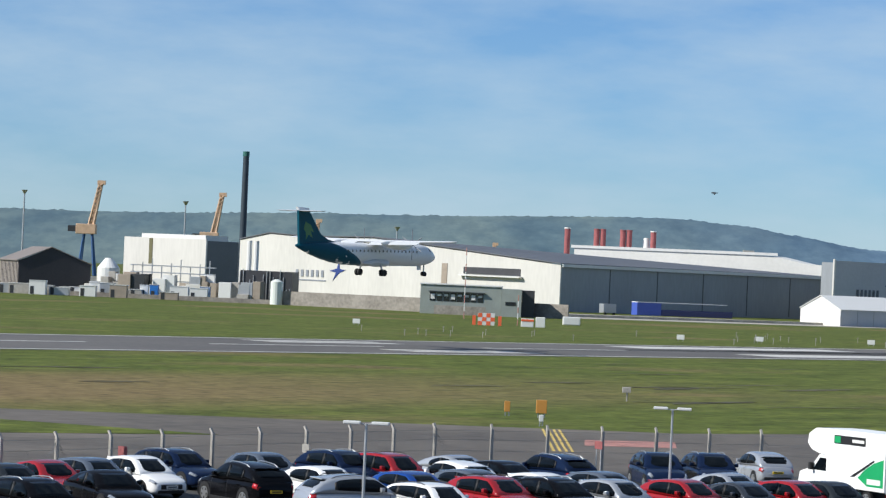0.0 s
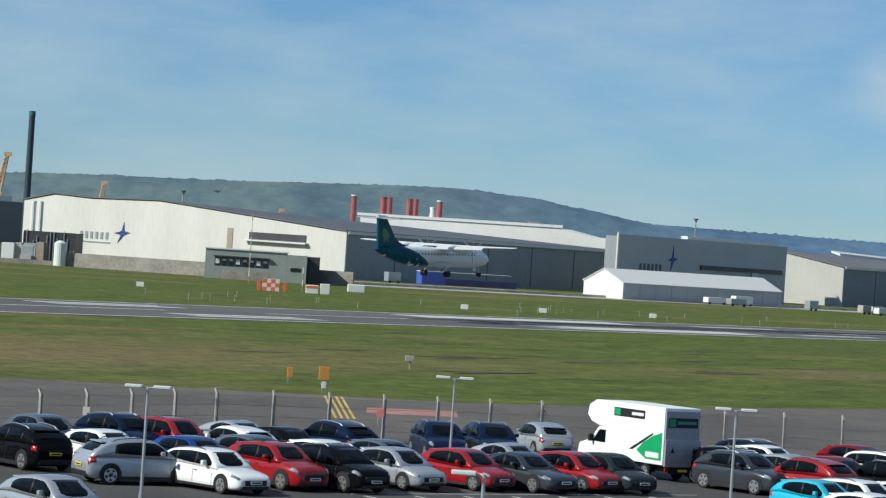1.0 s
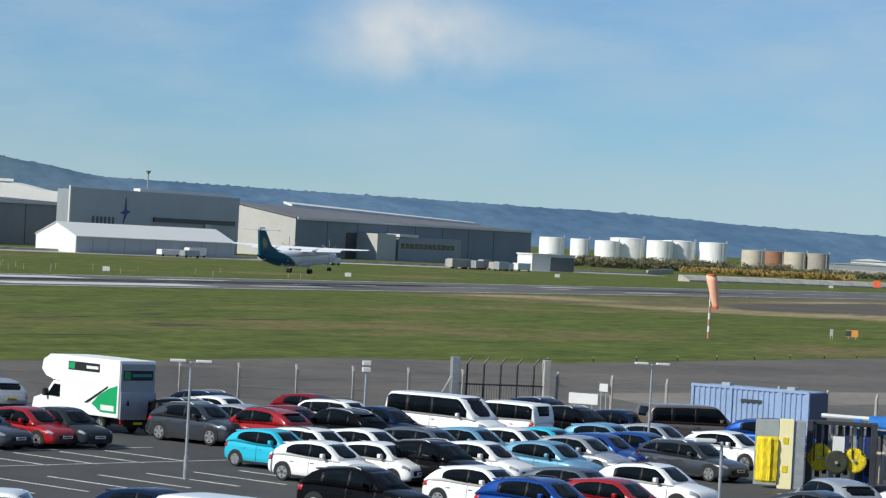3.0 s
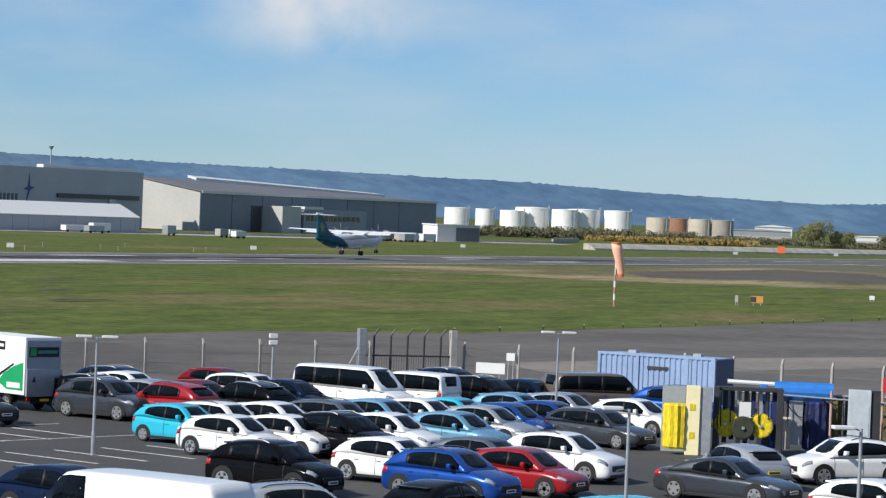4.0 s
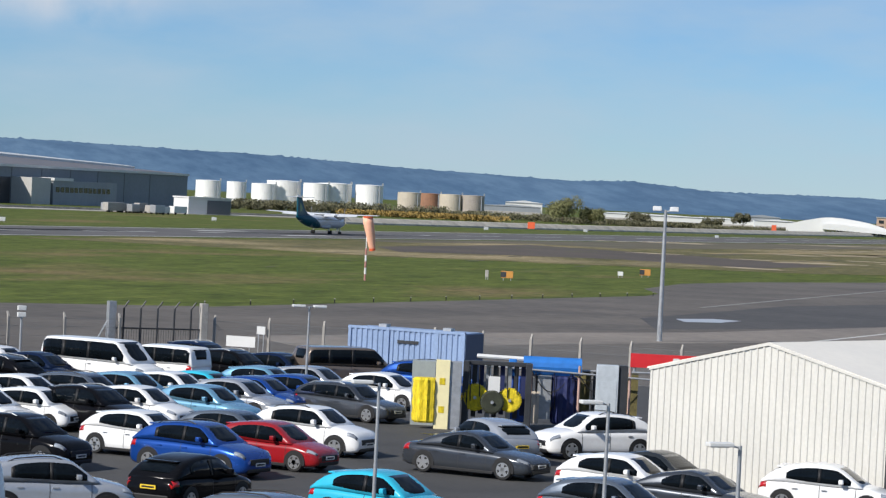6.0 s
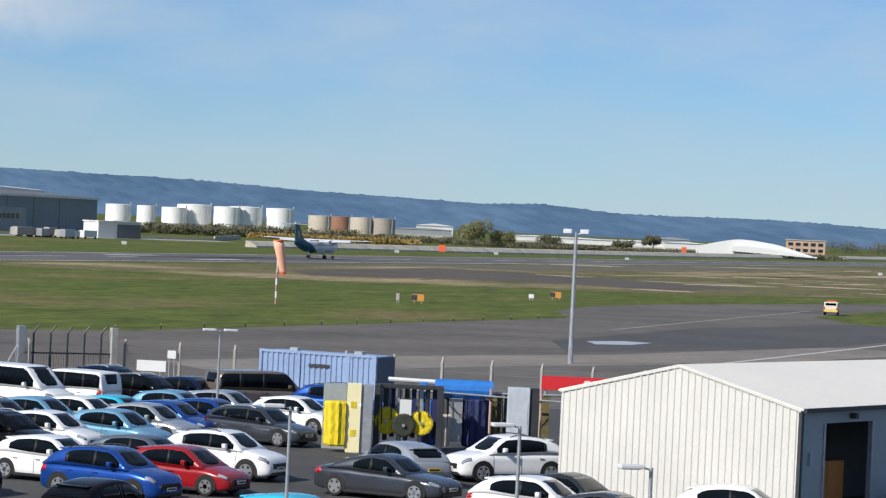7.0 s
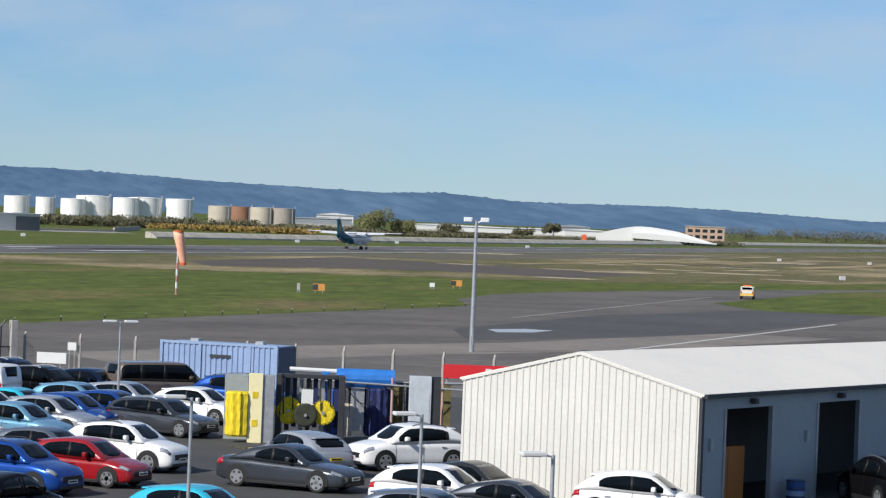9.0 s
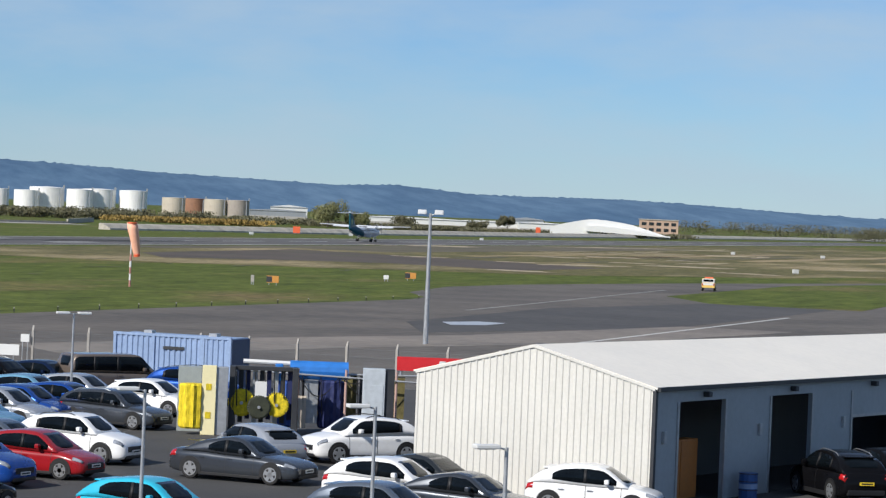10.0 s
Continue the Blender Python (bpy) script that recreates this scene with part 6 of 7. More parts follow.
# ---- fence, gate ----
fence = thing("perimeter_fence", Matrix.Translation((0, 0, CPZ)) @ Matrix.Scale(K, 4), "tall chain-link perimeter fence on concrete posts", "fence", kind="structure")
wire = mat("fence_wire", (0.25, 0.26, 0.26), 0.5, metal=0.6)
post_bm = bmesh.new()
box(post_bm, -0.07, 0.07, -0.07, 0.07, 0, 2.25, bev=0.01)
box(post_bm, -0.05, 0.05, -0.05, 0.05, 0, 0.3, m=pose(0, 0, 2.22, -30))
post_me = bpy.data.meshes.new("post")
post_bm.to_mesh(post_me)
post_bm.free()
post_me.materials.append(POSTTAN)


def fence_run(p, q, step=3.4):
    p, q = Vector(p), Vector(q)
    n = max(1, round((q - p).length / step))
    d = (q - p).normalized()
    for i in range(n + 1):
        c = p.lerp(q, i / n)
        o = new("post", post_me)
        o.parent = fence
        o.matrix_basis = pose(c.x, c.y, 0, 0, 0, math.degrees(math.atan2(d.y, d.x)))
    bm = bmesh.new()
    for z in (0.1, 0.6, 1.15, 1.7, 2.15):
        tube(bm, (p.x, p.y, z), (q.x, q.y, z), 0.008, seg=4)
    m_ = int((q - p).length / 0.16)
    for i in range(m_):
        for s in (-1, 1):
            a, b = p.lerp(q, i / m_), p.lerp(q, min(1, max(0, (i + s * 13) / m_)))
            tube(bm, (a.x, a.y, 0.05), (b.x, b.y, 2.1), 0.0035, seg=3)
    part("chain_link_mesh", bm, wire, fence)


for p, q in (((-34, 104), (-16, 127)), ((-16, 127), (0, 148)), ((0, 148), (17, 156)), ((17, 156), (44, 163))):
    fence_run(p, q)
fence_run((50, 164.5), (61, 158), 2.9)
fence_run((61, 158), (90, 128), 2.9)

gate = thing("steel_security_gate", park(43.6, 163.4, 84), "dark steel security gate with spiked cranked tops", "gate")
for x, w, h, m_ in ((0, 0.22, 3.1, STEEL), (5.6, 0.2, 3.1, CONCRETE)):
    part("gate_post", B(x - w, x + w, -w, w, 0, h, bev=0.02), m_, gate)
for k in range(5):
    x = 0.75 + k * 1.02
    bm = bmesh.new()
    tube(bm, (x, 0, 0), (x, 0, 2.75), 0.06, seg=6)
    tube(bm, (x, 0, 2.75), (x + 0.25, -0.1, 3.15), 0.05, seg=6)
    part("gate_upright", bm, DARKSTEEL, gate)
for z in (0.3, 1.6):
    part("gate_rail", T((0.2, 0, z), (5.4, 0, z), 0.05, seg=6), DARKSTEEL, gate)
for k in range(34):
    part("gate_bar", T((0.35 + k * 0.15, 0, 0.3), (0.35 + k * 0.15, 0, 1.6), 0.012, seg=4), DARKSTEEL, gate)
part("brace", T((-1.3, 0, 0), (-0.1, 0, 2.2), 0.05, seg=6), STEEL, gate)
cctv = thing("camera_post", park(*pol(13.25, 157)[:2], 90), "pale steel post with two floodlight heads", "post")
part("pole", T((0, 0, 0), (0, 0, 2.6), 0.07, 0.06), STEEL, cctv)
for z in (2.55, 2.9):
    part("head", B(-0.22, 0.22, -0.12, 0.12, z, z + 0.24, bev=0.03), WHITE, cctv)


def notice(x, y, w, z0, z1, m_, label):
    ob = thing("notice_board", park(x, y, 125), label, "sign", "fence notices")
    part("plate", B(-w / 2, w / 2, -0.03, 0, z0, z1), m_, ob)
    for s in (-1, 1):
        part("bracket", B(s * w * 0.3 - 0.02, s * w * 0.3 + 0.02, 0, 0.05, 0, z1), STEEL, ob)


notice(8.3, 151.6, 0.45, 1.3, 1.7, STACKRED, "small red notice on the fence")
notice(-13.5, 130.0, 0.5, 1.3, 1.75, STACKRED, "small dark red notice on the fence")
notice(-6, 139.9, 0.4, 1.2, 1.6, CONCRETE, "small grey notice on the fence")
notice(52.3, 162.9, 0.5, 1.5, 1.95, WHITE, "small white notice on the fence")
notice(50.3, 160.3, 1.7, 0.9, 1.5, WHITE, "white notice board behind the parked cars")


# ---- lamps ----
def car_park_lamp(x, y, h=4.55, double=True, way=95):
    ob = thing("car_park_lamp", park(x, y, way), "pale steel car park lamp post with flat twin heads" if double else "pale steel car park lamp post with a single flat head", "street lamp", "car park lamps")
    part("base", T((0, 0, 0), (0, 0, 0.9), 0.085, 0.085, 12), STEEL, ob)
    part("pole", T((0, 0, 0.9), (0, 0, h), 0.06, 0.045, 12), STEEL, ob)
    for s in ((-1, 1) if double else (-1,)):
        part("arm", T((0, 0, h - 0.05), (s * 0.25, 0, h), 0.025, seg=6), STEEL, ob)
        hd = part("head", B(min(s * 0.2, s * 0.8), max(s * 0.2, s * 0.8), -0.16, 0.16, h - 0.03, h + 0.07, bev=0.025), WHITE, ob)
        part("lens", B(min(s * 0.3, s * 0.75), max(s * 0.3, s * 0.75), -0.1, 0.1, h - 0.045, h - 0.03), LAMPGLASS, hd)


for x, y, dbl in ((-2.4, 104, True), (10, 126.8, True), (19.9, 114, True), (44, 130, True), (29.1, 79.5, False), (31.3, 61.3, False), (6.6, 72.7, False), (33.6, 73.7, False)):
    car_park_lamp(x, y, double=dbl)
tall = thing("tall_apron_lamp", facing(Vector((95.0, 200.0, 0.02)), 115), "tall pale apron lighting column with twin floodlights", "street lamp")
part("column", T((0, 0, 0), (0, 0, 9.7), 0.2, 0.11, 14), STEEL, tall)
part("door_plate", B(-0.1, 0.1, -0.21, -0.18, 0.5, 1.2), STEEL, tall)
for s in (-1, 1):
    part("arm", T((0, 0, 9.5), (s * 0.5, 0, 9.75), 0.04, seg=6), STEEL, tall)
    hd = part("floodlight", B(min(s * 0.3, s * 0.95), max(s * 0.3, s * 0.95), -0.3, 0.3, 9.6, 9.95, bev=0.06), WHITE, tall)
    part("lens", B(min(s * 0.38, s * 0.88), max(s * 0.38, s * 0.88), -0.32, -0.3, 9.64, 9.9), LAMPGLASS, hd)


# ---- steel shed ----
def steel_shed():
    """x runs along the doors' side, y along the gable away from the near corner."""
    near = Vector((51.4, 89.6, 0)) * K + Vector((0, 0, CPZ + 0.05))
    way = 58.0
    ob = thing("steel_workshop", facing(near, way), "cream corrugated steel workshop with open doorways", "building")
    LG, LS, EH, RH = 9.0, 34.0, 3.8, 4.85

    def top(y):
        return EH + (RH - EH) * (1 - abs(y - LG / 2) / (LG / 2))

    # gable cladding: trapezoidal ribs
    bm = bmesh.new()
    prof = []
    y = 0.0
    while y < LG - 0.01:
        for dy, x in ((0, 0), (0.13, 0), (0.155, -0.032), (0.205, -0.032), (0.235, 0)):
            if y + dy <= LG:
                prof.append((x, y + dy))
        y += 0.25
    prof.append((0, LG))
    lo = [bm.verts.new((x, yy, 0)) for x, yy in prof]
    hi = [bm.verts.new((x, yy, top(yy))) for x, yy in prof]
    bk = [bm.verts.new((0.12, yy, 0)) for x, yy in prof]
    bh = [bm.verts.new((0.12, yy, top(yy))) for x, yy in prof]
    for i in range(len(prof) - 1):
        bm.faces.new((lo[i], hi[i], hi[i + 1], lo[i + 1]))
        bm.faces.new((bk[i], bk[i + 1], bh[i + 1], bh[i]))
        bm.faces.new((hi[i], bh[i], bh[i + 1], hi[i + 1]))
    part("gable_cladding", bm, CREAM, ob, "cream ribbed steel cladding")
    for s in (0, 1):
        bm = bmesh.new()
        y0, y1 = (-0.1, LG / 2) if s == 0 else (LG / 2, LG + 0.1)
        z0, z1 = (EH - 0.03, RH + 0.04) if s == 0 else (RH + 0.04, EH - 0.03)
        sheet(bm, [(-0.05, y0, z0 + 0.035), (LS, y0, z0 + 0.035), (LS, y1, z1 + 0.035), (-0.05, y1, z1 + 0.035)], 0.06)
        part("roof_panel", bm, mat("cream_roof_sheet", (0.82, 0.77, 0.67), 0.45, var=0.04, scale=0.4), ob)
        bm = bmesh.new()
        sheet(bm, [(-0.055, y0 + (0.08 if s == 0 else 0), z0 + 0.03), (0.02, y0 + (0.08 if s == 0 else 0), z0 + 0.03), (0.02, y1 - (0.08 if s else 0), z1 + 0.03), (-0.055, y1 - (0.08 if s else 0), z1 + 0.03)], 0.1)
        part("verge_trim", bm, CREAM, ob)
    part("corner_trim", B(-0.05, 0.1, -0.06, 0.06, 0, EH - 0.1), DARKSTEEL, ob, "dark corner flashing")
    # side with doorways; its blue-grey colour carries the shade of that side
    doors = ((1.6, 4.95, 3.3), (8.3, 11.6, 3.3), (14.9, 19.4, 3.3), (22.6, 26.6, 3.3))
    x = 0.12
    for a, b, h in doors:
        part("side_cladding", B(x, a, 0, 0.15, 0, EH), SHEDSIDE, ob)
        part("lintel", B(a, b, 0, 0.15, h, EH), SHEDSIDE, ob)
        for e in (a, b):
            part("door_jamb", B(e - 0.06, e + 0.06, -0.04, 0.0, 0, h), STEEL, ob)
        x = b
    part("side_cladding", B(x, LS, 0, 0.15, 0, EH), SHEDSIDE, ob)
    part("roller_shutter", B(14.95, 19.35, 0.02, 0.08, 2.42, 3.3), SHEDSIDE, ob, "half-raised blue-grey roller shutter")
    part("shutter_foot_rail", B(14.95, 19.35, 0.0, 0.1, 2.32, 2.42), STEEL, ob)
    part("gutter", B(0, LS, -0.2, -0.08, EH - 0.12, EH + 0.02), DARKSTEEL, ob)
    part("back_wall", B(0.2, LS, LG - 0.15, LG, 0, EH), SHEDSIDE, ob)
    part("end_wall", B(LS - 0.15, LS, 0.2, LG - 0.2, 0, EH), SHEDSIDE, ob)
    # added dark sheet that stands for the shade deep inside the doorways
    part("shade_backing", B(0.3, LS - 0.2, 4.6, 4.75, 0, EH), DARKCLAD, ob)
    part("inner_floor", B(0.2, LS - 0.2, 0.16, LG - 0.2, 0.005, 0.02), TARMAC, ob)
    for px in (3.4, 9.9, 16.6):
        part("wall_lamp", B(px - 0.12, px + 0.12, -0.24, -0.01, 3.42, 3.6, bev=0.03), DARKSTEEL, ob)
    for px in (0.55, 7.4, 14.1):
        part("meter_box", B(px, px + 0.18, -0.1, 0, 2.0, 2.4), STEEL, ob)
    drum = thing("blue_drum", facing(near + Vector((0, 0, 0)), way) @ pose(5.75, -0.55, 0), "blue steel drum beside the workshop doorway", "drum")
    part("shell", T((0, 0, 0), (0, 0, 0.86), 0.31, 0.31, 16), mat("blue_drum_paint", (0.02, 0.08, 0.25), 0.4), drum)
    for z in (0.28, 0.56, 0.82):
        part("hoop", T((0, 0, z), (0, 0, z + 0.03), 0.325, 0.325, 16), DARKSTEEL, drum)
    part("label_band", T((0, 0, 0.34), (0, 0, 0.5), 0.316, 0.316, 16), CONTBLUE, drum)
    cupb = thing("orange_cabinet", facing(near, way) @ pose(2.0, 0.7, 0.02), "orange wooden cabinet inside the doorway", "cabinet")
    part("body", B(0, 2.4, 0, 0.5, 0, 1.95, bev=0.02), mat("orange_wood", (0.42, 0.15, 0.03), 0.5), cupb)
    part("door", B(0.05, 1.18, -0.03, 0, 0.1, 1.9), mat("orange_wood", (0, 0, 0)), cupb)
    part("door", B(1.22, 2.35, -0.03, 0, 0.1, 1.9), mat("orange_wood", (0, 0, 0)), cupb)


steel_shed()


# ---- car wash ----
def brush(ob, x, y, z, h, r, material, n=22, lobe=1.0):
    bm = bmesh.new()
    for k in range(26):
        zz = z + h * k / 25
        rr = r * (1 if 0 < k < 25 else 0.86)
        pts = []
        for i in range(n):
            a = 2 * math.pi * i / n
            w = rr * (1 + lobe * (0.08 if i % 2 else -0.06) + 0.03 * math.sin(k * 0.9 + i * 2.1))
            pts.append((x + w * math.cos(a), y + w * math.sin(a), zz))
        if k == 0:
            rings = []
        rings.append(pts)
    loft(bm, rings)
    return part("brush", bm, material, ob)


wash = thing("car_wash_gantry", park(45.8, 118.9, 112), "car wash gantry with yellow bristle brushes and pale yellow panel", "car wash")
part("panel", B(0.25, 0.85, -0.2, 0.1, 0, 2.95, bev=0.02), PALEYELLOW, wash, "pale yellow upright panel")
part("panel_back", B(0.86, 1.35, -0.1, 0.4, 0, 2.9, bev=0.02), STEEL, wash)
for z in (0.7, 1.9):
    part("panel_mark", B(0.42, 0.66, -0.215, -0.2, z, z + 0.28), YELLOW, wash)
brush(wash, -0.15, 0.1, 0.25, 1.9, 0.52, YELLOW)
for bx, bz, br, bl, bmat in ((1.95, 1.35, 0.56, 0.7, YELLOW), (3.45, 1.3, 0.5, 0.7, YELLOW), (2.7, 1.2, 0.5, 0.9, mat("dark_wet_bristle", (0.03, 0.035, 0.02), 0.8, var=0.4, bump=0.6))):
    # wheel brushes lie on their sides, bristle discs facing the bays
    wheel_brush = brush(wash, 0, 0, 0, bl, br, bmat, 58, 0.5)
    wheel_brush.matrix_basis = pose(bx, 1.5, bz, 90)
    part("axle", T((0, 0, -0.1), (0, 0, bl + 0.1), 0.07), STEEL, wheel_brush)
for k in range(9):
    x = 1.5 + k * 0.3
    part("splash_curtain", B(x, x + 0.2, 1.9, 1.96, 0.3 + 0.15 * (k % 3), 2.75), (STEEL, DARKSTEEL, NAVY)[k % 3], wash)
for x in (1.4, 4.1):
    part("gantry_post", B(x, x + 0.25, 0.8, 1.8, 0, 2.9, bev=0.02), DARKSTEEL, wash)
part("gantry_beam", B(1.4, 4.35, 1.5, 1.8, 2.72, 2.9, bev=0.02), DARKSTEEL, wash)
part("hanging_panel", B(2.5, 3.0, 0.7, 0.78, 1.5, 2.3), WHITE, wash)
for k in range(6):
    part("hose", T((1.7 + k * 0.4, 0.75, 2.7), (1.75 + k * 0.4, 0.75, 1.2 + 0.2 * (k % 3)), 0.03, seg=6), BLACK, wash)
part("rear_housing", B(-0.8, 0.2, 1.6, 2.8, 0, 2.75), mat("grey_green_housing", (0.30, 0.33, 0.32), 0.6), wash)

wash2 = thing("blue_car_wash", park(50.0, 120.6, 112), "second car wash gantry with blue tarpaulin roof and hanging cloths", "car wash")
bm = T((0.75, 0.7, 2.66), (3.3, 0.7, 2.66), 0.44, 0.44, 14)
part("white_pipe", T((-1.3, 0.8, 2.98), (0.9, 0.8, 2.94), 0.1, 0.1, 8), WHITE, wash2, "white overhead pipe")
part("canopy", bm, BLUE, wash2, "bright blue rolled tarpaulin canopy")
part("canopy_end", B(0.1, 0.45, 0.05, 0.3, 2.2, 2.95, bev=0.04), BLUE, wash2)
for x in (0.2, 1.1, 3.2, 5.4):
    part("post", T((x, 0, 0), (x, 0, 2.8), 0.06), mat("pinkish_post_paint", (0.45, 0.30, 0.26), 0.6), wash2)
for k in range(12):
    x = 0.9 + k * 0.42
    part("curtain_strip", B(x, x + 0.3, 1.0, 1.06, 0.2 + 0.2 * (k % 4), 2.6), (NAVY, DARKSTEEL, mat("olive_cloth", (0.13, 0.11, 0.04), 0.9, var=0.5, scale=3), DARKSTEEL)[k % 4], wash2)
for k in range(5):
    part("hanging_cable", T((1.3 + k * 0.8, -0.05, 2.45), (1.4 + k * 0.8, -0.02, 0.6 + 0.25 * (k % 3)), 0.025, seg=5), BLACK, wash2)
part("rail", T((-1.0, -0.1, 2.62), (6.6, -0.1, 2.35), 0.045), STEEL, wash2)
part("rail", T((0.2, 0.8, 2.5), (6.4, 0.8, 2.6), 0.05), STEEL, wash2)
brush(wash2, 0.55, 0.5, 0.2, 2.0, 0.42, mat("blue_brush_bristle", (0.03, 0.09, 0.35), 0.8, bump=0.6))
brush(wash2, 2.6, 0.4, 0.2, 2.1, 0.55, NAVY)
part("hanging_cloth", B(1.4, 2.0, 0.2, 0.35, 0.4, 2.3), STEEL, wash2)
part("hanging_cloth", B(1.15, 1.5, -0.05, 0.05, 0.2, 1.6), mat("cream_cloth", (0.6, 0.52, 0.42), 0.8), wash2)
part("hanging_cloth", B(3.0, 3.5, 0.4, 0.6, 0.2, 2.4), mat("olive_cloth", (0.13, 0.11, 0.04), 0.9, var=0.5, scale=3), wash2)
part("hanging_cloth", B(5.2, 5.8, 0.5, 0.8, 0.2, 2.5), mat("olive_cloth", (0, 0, 0)), wash2)
for a, b, sag in ((1.1, 2.9, 0.9), (2.9, 4.2, 0.3), (3.1, 5.3, 0.95)):
    bm = bmesh.new()
    pts = [Vector((a + (b - a) * k / 8, -0.12, 2.5 - sag * math.sin(math.pi * k / 8))) for k in range(9)]
    for p, q in zip(pts, pts[1:]):
        tube(bm, p, q, 0.022, seg=5)
    part("sagging_hose", bm, BLACK, wash2)
slab("wet_wash_floor", [(x * K, y * K) for x, y in ((44.5, 116.5), (52.5, 113.5), (52.0, 107.0), (46.0, 107.5))], CPZ, CPZ + 0.056, mat("wet_asphalt", (0.03, 0.03, 0.032), 0.12, var=0.4, scale=0.8, fine=5), "wet dark asphalt before the car wash", "puddle")
cabinet = thing("wash_control_cabinet", park(52.8, 117.2, 112), "tall pale grey car wash control cabinet", "cabinet")
part("body", B(0, 0.95, 0, 0.7, 0, 3.0, bev=0.03), mat("pale_grey_cabinet", (0.45, 0.49, 0.52), 0.5), cabinet)
part("door", B(0.08, 0.87, -0.02, 0.0, 0.2, 2.3), mat("pale_grey_cabinet", (0, 0, 0)), cabinet)
part("side_panel", B(0.97, 1.35, 0.1, 0.6, 0, 3.0), DARKSTEEL, cabinet)

container = thing("blue_shipping_container", facing(Vector((48.6, 137.4, CPZ + 0.05)), 134), "pale blue corrugated steel shipping container with roof box", "container")
bm = bmesh.new()
prof = []
x = 0.0
while x < 5.9:
    for dx, yy in ((0, 0), (0.11, 0), (0.15, 0.05), (0.24, 0.05), (0.28, 0)):
        prof.append((x + dx, yy))
    x += 0.28
lo = [bm.verts.new((a, b, 0.15)) for a, b in prof]
hi = [bm.verts.new((a, b, 2.55)) for a, b in prof]
for i in range(len(prof) - 1):
    bm.faces.new((lo[i], lo[i + 1], hi[i + 1], hi[i]))
part("side_wall", bm, CONTBLUE, container)
part("body", B(0, 6.02, 0.08, 2.44, 0.1, 2.56), CONTBLUE, container)
part("end_door", B(6.03, 6.09, 0.1, 2.42, 0.15, 2.5), mat("dark_blue_container_end", (0.04, 0.06, 0.13), 0.5), container, "dark blue container end")
for z in (0.06, 2.5):
    part("rail", B(-0.05, 6.1, -0.02, 0.12, z, z + 0.13), CONTBLUE, container)
for x in (-0.03, 2.0, 4.6, 5.98):
    part("corner_post", B(x, x + 0.14, -0.03, 0.1, 0.1, 2.6), CONTBLUE, container)
for x in (1.3, 4.7):
    part("roof_box", B(x, x + 0.4, 0.6, 1.1, 2.6, 2.75), STEEL, container)
part("marking_bar", B(2.6, 3.7, -0.035, -0.02, 1.9, 2.05), DARKSTEEL, container)

sign = thing("red_rental_sign", park(59.0, 127.2, 112), "long red rental company sign board with white lettering bar", "sign")
part("board", B(0, 4.6, 0, 0.15, 2.35, 3.0), RED, sign)
bm = bmesh.new()
for k in range(4):
    prism(bm, [(1.9 + k * 0.42, 2.5), (2.0 + k * 0.42, 2.85), (2.28 + k * 0.42, 2.85), (2.2 + k * 0.42, 2.5)], -0.02, -0.002)
part("logo_shape", bm, WHITE, sign, "white logo shape")
for x in (0.2, 4.3):
    part("post", T((x, 0.1, 0), (x, 0.1, 2.4), 0.06), STEEL, sign)


# ---- airfield furniture ----
def marker_box(x, y, w, h, way, material, label, name="airfield_sign"):
    ob = thing(name, facing(Vector((x, y, 0)), way), label, "sign", "airfield signs")
    part("panel", B(-w / 2, w / 2, -0.15, 0.15, 0.3, 0.3 + h, bev=0.03), material, ob)
    if material is ORANGE and w > 1:
        part("face_bar", B(-w * 0.5, -w * 0.05, -0.165, -0.15, 0.3 + h * 0.1, 0.3 + h * 0.9), DARKSTEEL, ob)
    for s in (-1, 1):
        part("leg", B(s * w * 0.3 - 0.04, s * w * 0.3 + 0.04, -0.04, 0.04, 0, 0.32), STEEL, ob)


marker_box(7.4, 211, 0.75, 0.95, 88, ORANGE, "yellow-orange taxiway sign box in the grass")
marker_box(5.0, 211.5, 0.4, 0.75, 88, ORANGE, "narrow orange taxiway marker in the grass")
marker_box(139.2, 337, 1.5, 0.85, 120, ORANGE, "black and orange taxiway sign in the grass")
marker_box(136.8, 337.6, 0.4, 0.85, 120, CONCRETE, "small grey post marker in the grass")
marker_box(175.7, 375.5, 1.5, 0.85, 120, ORANGE, "yellow-orange taxiway sign by the taxiway")
marker_box(169, 369, 0.7, 0.55, 120, WHITE, "small white marker by the taxiway")
marker_box(7.0, 199, 0.3, 0.45, 88, WHITE, "small white marker post in the grass")
for az, d in ((4.6, 505), (6.1, 520), (8.2, 540), (-1.6, 520), (12.8, 620), (16.8, 800), (22.0, 900), (23.9, 980), (26.4, 1010), (31.2, 900), (32.4, 600), (32.9, 900)):
    p = pol(az, d)
    marker_box(p.x, p.y, 1.3, 0.8, 95, WHITE, "small white board beside the runway")
marker_box(387, 918, 2.4, 2.2, 112, ORANGERED, "red and white equipment box before the stone bank")
marker_box(650, 1250, 2.2, 3.4, 112, ORANGERED, "orange equipment box before the stone bank")
for k in range(34):
    p = rw(random.uniform(330, 520), random.uniform(30, 75))
    ob = thing("approach_light", pose(p.x, p.y, 0), "small pale approach light stake in the grass", "light", "approach lights")
    part("stake", T((0, 0, 0), (0, 0, 0.8), 0.05, seg=5), CONCRETE, ob)
    part("lamp", B(-0.12, 0.12, -0.1, 0.1, 0.8, 0.95), CONCRETE, ob)
